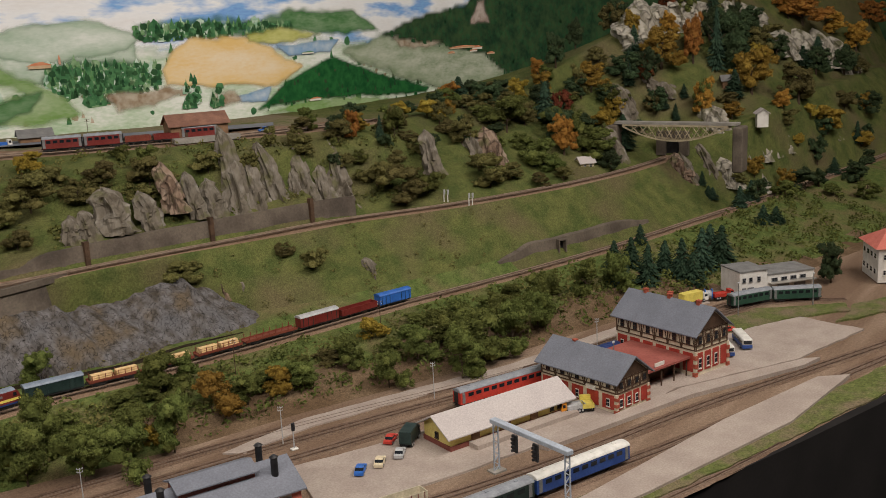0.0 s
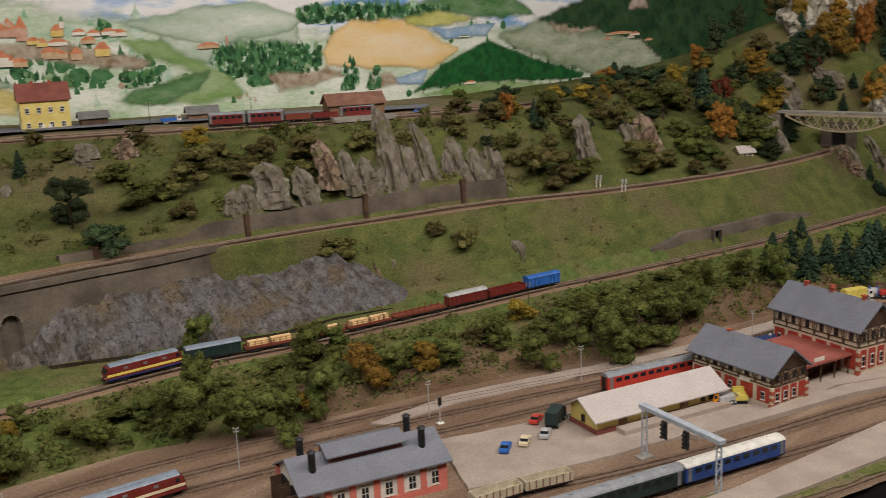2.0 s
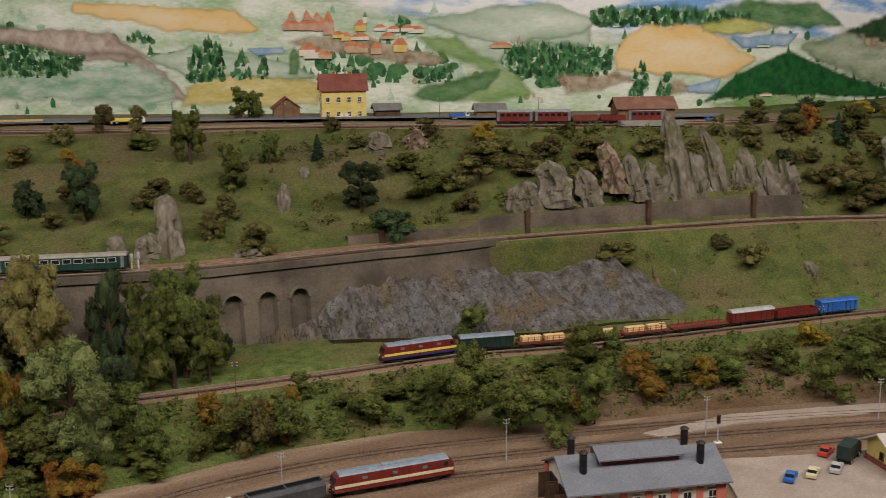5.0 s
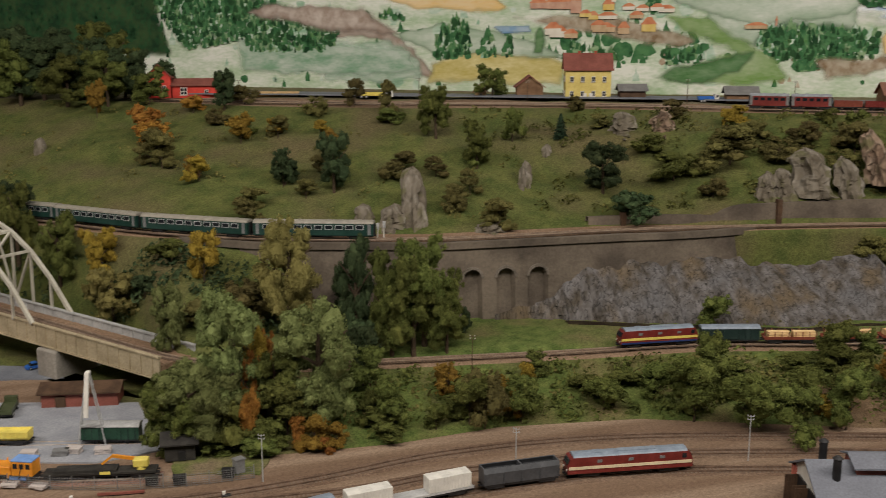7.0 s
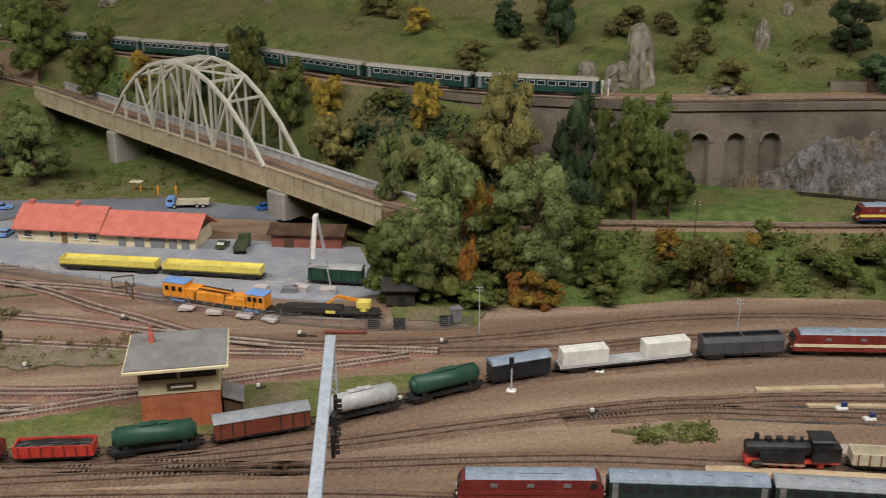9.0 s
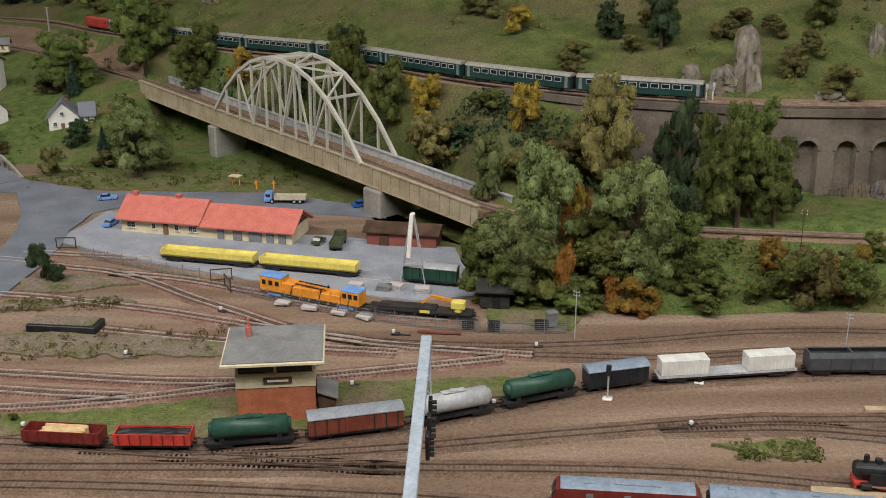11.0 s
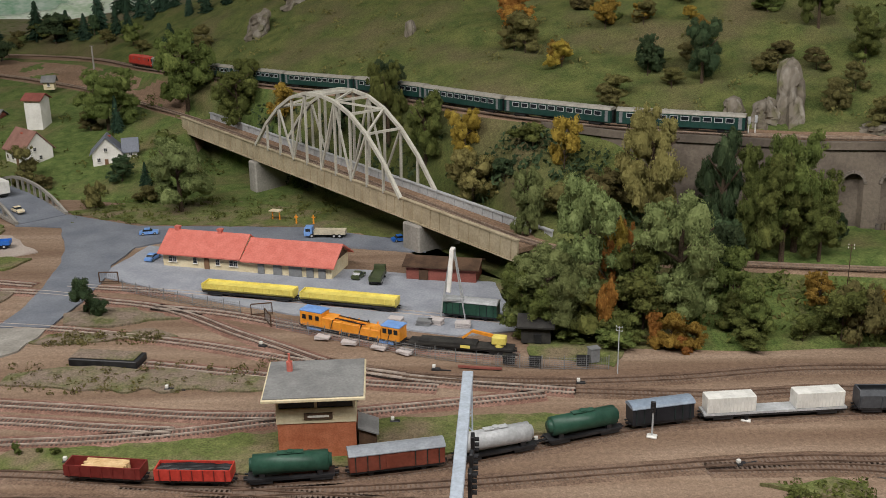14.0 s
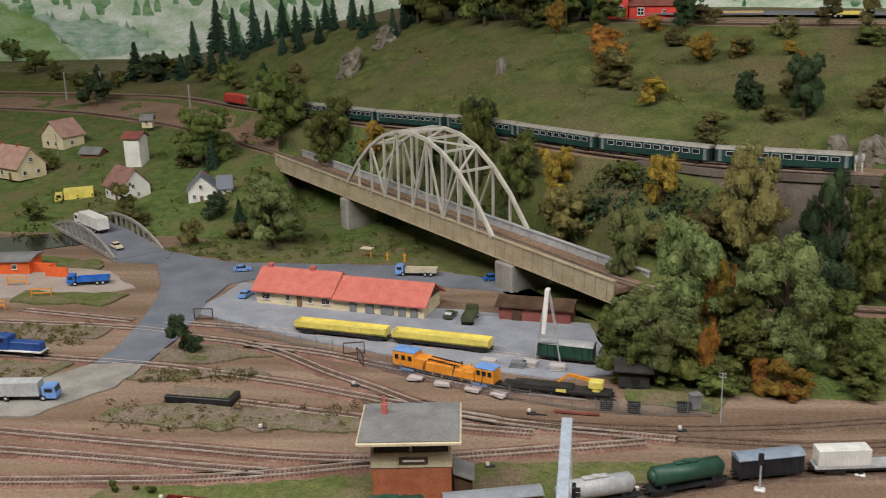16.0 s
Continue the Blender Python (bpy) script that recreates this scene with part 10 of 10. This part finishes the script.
def coat(poly, kind, name, soft, strength=1.0):
    """One coat of paint that follows the curve of the board and thins out towards its edge."""
    DEPTH[0] += 0.00005
    P = np.array(poly)
    Q = np.roll(P, -1, axis=0)
    lo, hi = P.min(axis=0) - soft, P.max(axis=0) + soft
    step = float(np.clip(math.sqrt((hi - lo).prod() / 3200), 0.005, 0.025))
    us, vs = np.arange(lo[0], hi[0] + step, step), np.arange(lo[1], hi[1] + step, step)
    G = np.stack(np.meshgrid(us, vs, indexing="ij"), -1).reshape(-1, 2)
    seed = DEPTH[0] * 9e4
    wob = np.array([(noise.noise(Vector((u * 9, v * 16, seed))) + 0.6 * noise.noise(Vector((u * 30, v * 44, seed)))) for u, v in G])
    near, odd = np.full(len(G), 9.0), np.zeros(len(G), bool)
    for a, b in zip(P, Q):
        d = b - a
        t = np.clip(((G - a) @ d) / max(1e-9, float(d @ d)), 0, 1)
        near = np.minimum(near, np.linalg.norm(G - a - t[:, None] * d, axis=1))
        if a[1] != b[1]:
            odd ^= ((a[1] > G[:, 1]) != (b[1] > G[:, 1])) & (G[:, 0] < d[0] * (G[:, 1] - a[1]) / d[1] + a[0])
    side = np.where(odd, near, -near) + wob * soft * 0.7
    cover = np.clip(side / soft + 0.4, 0, 1)
    cover = cover * cover * (3 - 2 * cover) * strength
    rim = np.exp(-np.maximum(side, 0) / (1.6 * soft + 0.008))
    nv = len(vs)
    faces, mats = [], []
    for i in range(len(us) - 1):
        for j in range(nv - 1):
            k = i * nv + j
            ids = (k, k + nv, k + nv + 1, k + 1)
            c = cover[list(ids)]
            if c.max() > 0.03:
                faces.append(ids)
                mats.append(0 if c.min() > 0.985 else 1)
    me = bpy.data.meshes.new(name)
    me.from_pydata([on_back(float(np.clip(u, 0.01, _len[-1] - 0.01)), float(v), DEPTH[0]) for u, v in G], [], faces)
    me.materials.append(PAINT[kind])
    me.materials.append(veil(kind))
    me.polygons.foreach_set("material_index", mats)
    me.polygons.foreach_set("use_smooth", [True] * len(faces))
    me.attributes.new("cover", "FLOAT", "POINT").data.foreach_set("value", cover.astype(np.float32))
    me.attributes.new("rim", "FLOAT", "POINT").data.foreach_set("value", rim.astype(np.float32))
    return part(name, me, None, BACKDROP)


def dab(bm, u, v, s, fir, rng, depth):
    ring = [(-0.3, 0), (0.3, 0), (0.22, 0.5), (0.1, 0.8), (0, 1.15), (-0.12, 0.75), (-0.25, 0.45)] if fir else [(-0.2, 0), (0.2, 0), (0.5, 0.3), (0.42, 0.75), (0.05, 0.95), (-0.4, 0.8), (-0.5, 0.35)]
    bm.faces.new([bm.verts.new(on_back(u + a * s * rng.uniform(0.7, 1.3), v + b * s * rng.uniform(0.85, 1.15), depth)) for a, b in ring])


def dabs(kind, poly, seed):
    """A wood is brushed on tree by tree, dark trees over lighter ones."""
    rng = random.Random(int(seed * 10))
    us, vs = [p[0] for p in poly], [p[1] for p in poly]
    area = abs(sum(a * d - c * b for (a, b), (c, d) in zip(poly, poly[1:] + poly[:1]))) / 2
    for tone, share, size in ((("bluegreen", 0.6, 0.024), ("midgreen", 1.2, 0.02), ("forest", 2.2, 0.019), ("pine", 0.9, 0.016)) if kind == "forest" else (("deepgreen", 0.6, 0.014), ("darkhill", 0.3, 0.012)) if kind == "deepgreen" else (("pine", 1.0, 0.016),)):
        DEPTH[0] += 0.00005
        bm = bmesh.new()
        for _ in range(min(1500, int(area * share * 5200))):
            u, v = rng.uniform(min(us), max(us)), rng.uniform(min(vs), max(vs))
            if inside(u, v + 0.006, poly):
                dab(bm, u, v - 0.008, size * rng.uniform(0.5, 1.3), rng.random() < 0.7, rng, DEPTH[0])
        tagged(part("painted_trees", bm, PAINT[tone], BACKDROP), kind="stuff")


def painted(kind, poly):
    """A painted shape on the board; woods are dabbed on tree by tree over a dark ground."""
    name = "painted_" + {"mist": "hill", "midgreen": "hill", "deepgreen": "hill", "darkhill": "mountain", "sand": "field", "ochre": "field", "olivefield": "field", "brightgreen": "meadow", "bluegreen": "meadow", "meadow": "meadow",
                         "pond": "pond", "greywater": "lake", "forest": "wood", "haze": "valley", "earth": "field", "cliffpink": "cliff"}.get(kind, "patch")
    size = math.sqrt(abs(sum(a * d - c * b for (a, b), (c, d) in zip(poly, poly[1:] + poly[:1]))) / 2)
    if kind != "forest" or size > 0.12:
        coat(poly, kind, name, {"forest": 0.03, "darkhill": 0.012, "deepgreen": 0.01, "sand": 0.016, "mist": 0.018, "pond": 0.012, "earth": 0.03, "meadow": 0.03}.get(kind, 0.026) * min(1.0, 0.4 + 2.5 * size),
             {"forest": 0.75, "brightgreen": 0.8, "bluegreen": 0.8, "midgreen": 0.92, "earth": 0.8}.get(kind, 1.0))
    if kind in ("forest", "darkhill", "deepgreen"):
        dabs(kind, poly, len(BACKDROP.children) * 3.7)


def painted_house(kind, u0, v0, u1, v1):
    """A wall with a gabled roof in strokes of a few millimetres."""
    h = v0 + (v1 - v0) * 0.5
    w = (u1 - u0) * 0.08
    tall = v1 - v0 > 1.3 * (u1 - u0)
    for mat, ring in (({"red": "pink" if tall else "white2", "pink": "pink", "tanp": "tanp", "yellowp": "yellowp"}.get(kind, "white2"), [(u0, v0), (u1, v0), (u1, h), (u0, h)]),
                      ("green2" if kind == "green2" else "red", [(u0 - w, h - 0.001), (u1 + w, h), ((u0 + 2 * u1) / 3, v1), ((2 * u0 + u1) / 3, v1 - 0.001)] if not tall else [(u0, h), (u1, h), ((u0 + u1) / 2, v1)])):
        DEPTH[0] += 0.00002
        bm = bmesh.new()
        bm.faces.new([bm.verts.new(on_back(u, v, DEPTH[0])) for u, v in ring])
        part("painted_house", bm, PAINT[mat], BACKDROP)


painted("meadow", [(0.0, 0.1), (0.0, 1.2), (2.0, 1.15), (4.2, 0.85), (5.0, 0.66), (5.4, 0.62), (6.0, 0.62), (6.4, 0.6), (7.2, 0.56), (7.8, 0.5), (7.8, 0.2), (6.0, 0.3), (4.0, 0.3)])
painted("darkhill", [(7.3, 0.2), (7.3, 0.5), (7.7, 0.75), (8.2, 1.0), (9.4, 1.2), (11.0, 1.2), (11.0, 0.2)])


def painted_trees(kind, count, u0, u1, v0, v1, size, seed):
    """Many small brushed trees, dabbed on together."""
    DEPTH[0] += 0.00005
    rng = random.Random(seed)
    bm = bmesh.new()
    for _ in range(count):
        u, v, s = rng.uniform(u0, u1), rng.uniform(v0, v1), size * rng.uniform(0.5, 1.5)
        dab(bm, u, v, s, rng.random() < 0.6, rng, DEPTH[0])
    tagged(part("painted_trees", bm, PAINT[kind], BACKDROP), kind="stuff")


painted_trees("forest", 120, 3.6, 6.6, 0.42, 0.62, 0.022, 3)
painted_trees("forest", 60, 4.6, 5.0, 0.5, 0.58, 0.03, 4)
painted_trees("darkhill", 90, 6.2, 7.4, 0.42, 0.6, 0.022, 5)
painted_trees("bluegreen", 120, 2.6, 5.2, 0.42, 0.7, 0.03, 6)
painted_trees("forest", 70, 2.4, 3.6, 0.55, 0.75, 0.035, 7)
painted_trees("midgreen", 80, 0.3, 2.2, 0.25, 0.5, 0.06, 8)
painted_trees("earth", 60, 4.9, 6.9, 0.44, 0.56, 0.014, 9)
painted("mist", [(5.036, 0.67), (5.15, 0.707), (5.261, 0.709), (5.407, 0.665), (5.411, 0.596), (5.306, 0.603), (5.188, 0.551), (5.02, 0.562)])
painted("midgreen", [(5.713, 0.682), (5.886, 0.719), (6.167, 0.718), (6.272, 0.649), (6.094, 0.643), (5.952, 0.654)])
painted("sand", [(3.958, 0.727), (4.142, 0.722), (4.414, 0.704), (4.487, 0.652), (4.457, 0.643), (4.224, 0.652), (4.138, 0.677), (3.954, 0.705)])
painted("mist", [(4.905, 0.676), (4.997, 0.684), (5.109, 0.704), (5.281, 0.718), (5.441, 0.665), (5.376, 0.628), (5.15, 0.603), (5.028, 0.633)])
painted("brightgreen", [(4.917, 0.63), (5.028, 0.622), (5.12, 0.574), (5.259, 0.468), (5.21, 0.446), (4.893, 0.451), (4.957, 0.493), (5.101, 0.532), (4.965, 0.598)])
painted("midgreen", [(4.893, 0.464), (4.957, 0.493), (5.101, 0.528), (5.15, 0.534), (5.116, 0.488), (5.021, 0.447)])
painted("forest", [(5.166, 0.601), (5.226, 0.612), (5.277, 0.611), (5.462, 0.594), (5.47, 0.531), (5.391, 0.523), (5.277, 0.491), (5.23, 0.516), (5.15, 0.557)])
painted("cliffpink", [(3.946, 0.63), (4.099, 0.618), (4.24, 0.506), (4.282, 0.451), (4.22, 0.46), (4.122, 0.564), (3.938, 0.577)])
painted("bluegreen", [(3.937, 0.566), (4.138, 0.563), (4.224, 0.499), (4.251, 0.439), (3.925, 0.443)])
painted("mist", [(4.157, 0.578), (4.282, 0.605), (4.54, 0.567), (4.645, 0.518), (4.491, 0.515), (4.29, 0.513)])
painted("ochre", [(4.263, 0.495), (4.337, 0.527), (4.475, 0.523), (4.645, 0.502), (4.64, 0.437), (4.251, 0.444)])
painted("forest", [(4.275, 0.513), (4.278, 0.582), (4.302, 0.612), (4.337, 0.634), (4.368, 0.61), (4.375, 0.579), (4.379, 0.513)])
painted("forest", [(4.395, 0.525), (4.41, 0.571), (4.434, 0.593), (4.445, 0.577), (4.457, 0.52)])
painted("forest", [(4.471, 0.523), (4.479, 0.561), (4.491, 0.584), (4.502, 0.561), (4.502, 0.522)])
painted("midgreen", [(4.557, 0.525), (4.565, 0.574), (4.577, 0.597), (4.587, 0.573), (4.587, 0.524)])
painted("forest", [(4.661, 0.533), (4.674, 0.571), (4.686, 0.601), (4.698, 0.57), (4.702, 0.532)])
painted("forest", [(4.71, 0.528), (4.733, 0.585), (4.745, 0.561), (4.76, 0.524)])
painted("midgreen", [(4.757, 0.511), (4.776, 0.553), (4.792, 0.51)])
painted("pond", [(4.445, 0.6), (4.544, 0.604), (4.553, 0.585), (4.471, 0.58)])
painted("earth", [(4.502, 0.626), (4.776, 0.622), (4.901, 0.595), (4.993, 0.562), (4.961, 0.552), (4.776, 0.576), (4.544, 0.613)])
painted("forest", [(4.897, 0.503), (4.921, 0.538), (5.024, 0.553), (5.024, 0.519)])
painted("forest", [(4.099, 0.633), (4.126, 0.655), (4.177, 0.638), (4.185, 0.623)])
painted("forest", [(4.859, 0.665), (4.885, 0.692), (4.901, 0.664), (4.889, 0.641), (4.855, 0.65)])
painted("forest", [(5.407, 0.704), (5.713, 0.698), (5.89, 0.684), (5.89, 0.658), (5.721, 0.655), (5.407, 0.663)])
painted("sand", [(5.47, 0.571), (5.506, 0.624), (5.554, 0.65), (5.713, 0.649), (5.807, 0.625), (5.837, 0.595), (5.915, 0.553), (5.882, 0.53), (5.811, 0.51), (5.607, 0.517), (5.478, 0.53)])
painted("olivefield", [(5.729, 0.658), (5.878, 0.665), (5.997, 0.645), (5.829, 0.624), (5.733, 0.634)])
painted("pond", [(5.829, 0.618), (6.082, 0.627), (6.037, 0.589), (5.87, 0.587)])
painted("haze", [(6.098, 0.584), (6.304, 0.631), (6.525, 0.6), (6.99, 0.559), (7.002, 0.423), (6.593, 0.432), (6.252, 0.519)])
painted("earth", [(6.328, 0.63), (6.525, 0.636), (6.636, 0.597), (6.529, 0.572), (6.388, 0.585)])
painted("pond", [(5.677, 0.481), (5.799, 0.503), (5.779, 0.46), (5.697, 0.464)])
painted("earth", [(5.306, 0.513), (5.47, 0.524), (5.514, 0.51), (5.437, 0.474), (5.34, 0.47)])
painted("earth", [(5.607, 0.495), (5.677, 0.503), (5.697, 0.467), (5.624, 0.454)])
painted("brightgreen", [(5.751, 0.432), (5.894, 0.453), (6.153, 0.445), (6.34, 0.418), (6.129, 0.394), (5.791, 0.414)])
painted("deepgreen", [(5.751, 0.44), (5.85, 0.51), (5.956, 0.547), (6.053, 0.58), (6.149, 0.54), (6.336, 0.489), (6.537, 0.444), (6.509, 0.423), (6.005, 0.453), (5.829, 0.445)])
painted("forest", [(5.518, 0.468), (5.53, 0.537), (5.542, 0.561), (5.562, 0.544), (5.578, 0.466)])
painted("forest", [(5.595, 0.465), (5.611, 0.516), (5.628, 0.531), (5.642, 0.463)])
painted("darkhill", [(6.3, 0.632), (6.484, 0.681), (6.764, 0.723), (6.83, 0.811), (7.828, 0.798), (7.792, 0.565), (7.466, 0.489), (6.97, 0.456), (6.846, 0.547), (6.541, 0.599)])
painted("greywater", [(7.535, 0.554), (7.668, 0.571), (7.697, 0.428), (7.565, 0.402), (7.466, 0.466)])
painted("cliffpink", [(6.776, 0.652), (6.811, 0.732), (6.852, 0.731), (6.872, 0.653)])
painted("forest", [(3.331, 0.706), (3.676, 0.704), (3.984, 0.597), (3.962, 0.556), (3.651, 0.568), (3.476, 0.537)])
painted("cliffpink", [(3.767, 0.67), (4.053, 0.65), (4.157, 0.581), (3.913, 0.592), (3.692, 0.641)])
painted("bluegreen", [(3.651, 0.555), (3.98, 0.548), (4.192, 0.525), (4.224, 0.469), (3.667, 0.467)])
painted("forest", [(3.671, 0.571), (3.837, 0.588), (3.98, 0.556), (3.911, 0.531), (3.688, 0.538)])
painted("darkhill", [(2.343, 0.789), (3.335, 0.774), (3.419, 0.519), (2.305, 0.509)])
painted("brightgreen", [(0.483, 0.515), (0.751, 0.391), (0.943, 0.186), (0.716, 0.16), (0.435, 0.212)])
painted("bluegreen", [(0.751, 0.391), (1.085, 0.359), (1.325, 0.262), (0.969, 0.197)])
painted_house("pink", 4.548, 0.649, 4.595, 0.681)
painted_house("pink", 4.595, 0.648, 4.641, 0.686)
painted_house("pink", 4.632, 0.647, 4.665, 0.688)
painted_house("red", 4.661, 0.636, 4.69, 0.704)
painted_house("yellowp", 4.749, 0.644, 4.78, 0.676)
painted_house("green2", 4.772, 0.666, 4.784, 0.699)
painted_house("red", 4.603, 0.571, 4.653, 0.604)
painted_house("tanp", 4.645, 0.569, 4.682, 0.595)
painted_house("yellowp", 4.71, 0.619, 4.737, 0.642)
painted_house("red", 4.737, 0.62, 4.788, 0.64)
painted_house("tanp", 4.722, 0.586, 4.784, 0.612)
painted_house("tanp", 4.792, 0.581, 4.822, 0.614)
painted_house("yellowp", 4.855, 0.587, 4.893, 0.626)
painted_house("red", 4.802, 0.645, 4.835, 0.663)
painted_house("red", 4.897, 0.638, 4.941, 0.658)
painted_house("red", 4.839, 0.641, 4.873, 0.659)
painted_house("red", 5.128, 0.595, 5.17, 0.612)
painted_house("green2", 5.919, 0.589, 5.967, 0.597)
painted_house("tanp", 6.64, 0.549, 6.68, 0.558)
painted_house("red", 6.764, 0.55, 6.803, 0.56)
painted_house("tanp", 6.856, 0.536, 6.899, 0.546)
painted_house("red", 5.2, 0.603, 5.206, 0.63)
painted_house("red", 4.565, 0.673, 4.583, 0.703)
painted_house("red", 4.607, 0.675, 4.624, 0.705)
painted_house("red", 4.636, 0.673, 4.653, 0.699)
painted_house("red", 4.591, 0.578, 4.636, 0.613)
painted_house("tanp", 4.718, 0.591, 4.76, 0.618)
painted_house("tanp", 5.124, 0.595, 5.18, 0.612)
painted_house("tanp", 6.652, 0.565, 6.791, 0.576)
painted_house("red", 6.776, 0.558, 6.83, 0.572)
painted_house("white2", 5.936, 0.446, 5.983, 0.457)
painted_house("yellowp", 4.686, 0.626, 4.718, 0.646)
painted_house("tanp", 4.822, 0.622, 4.859, 0.642)
painted_house("red", 4.877, 0.642, 4.913, 0.662)
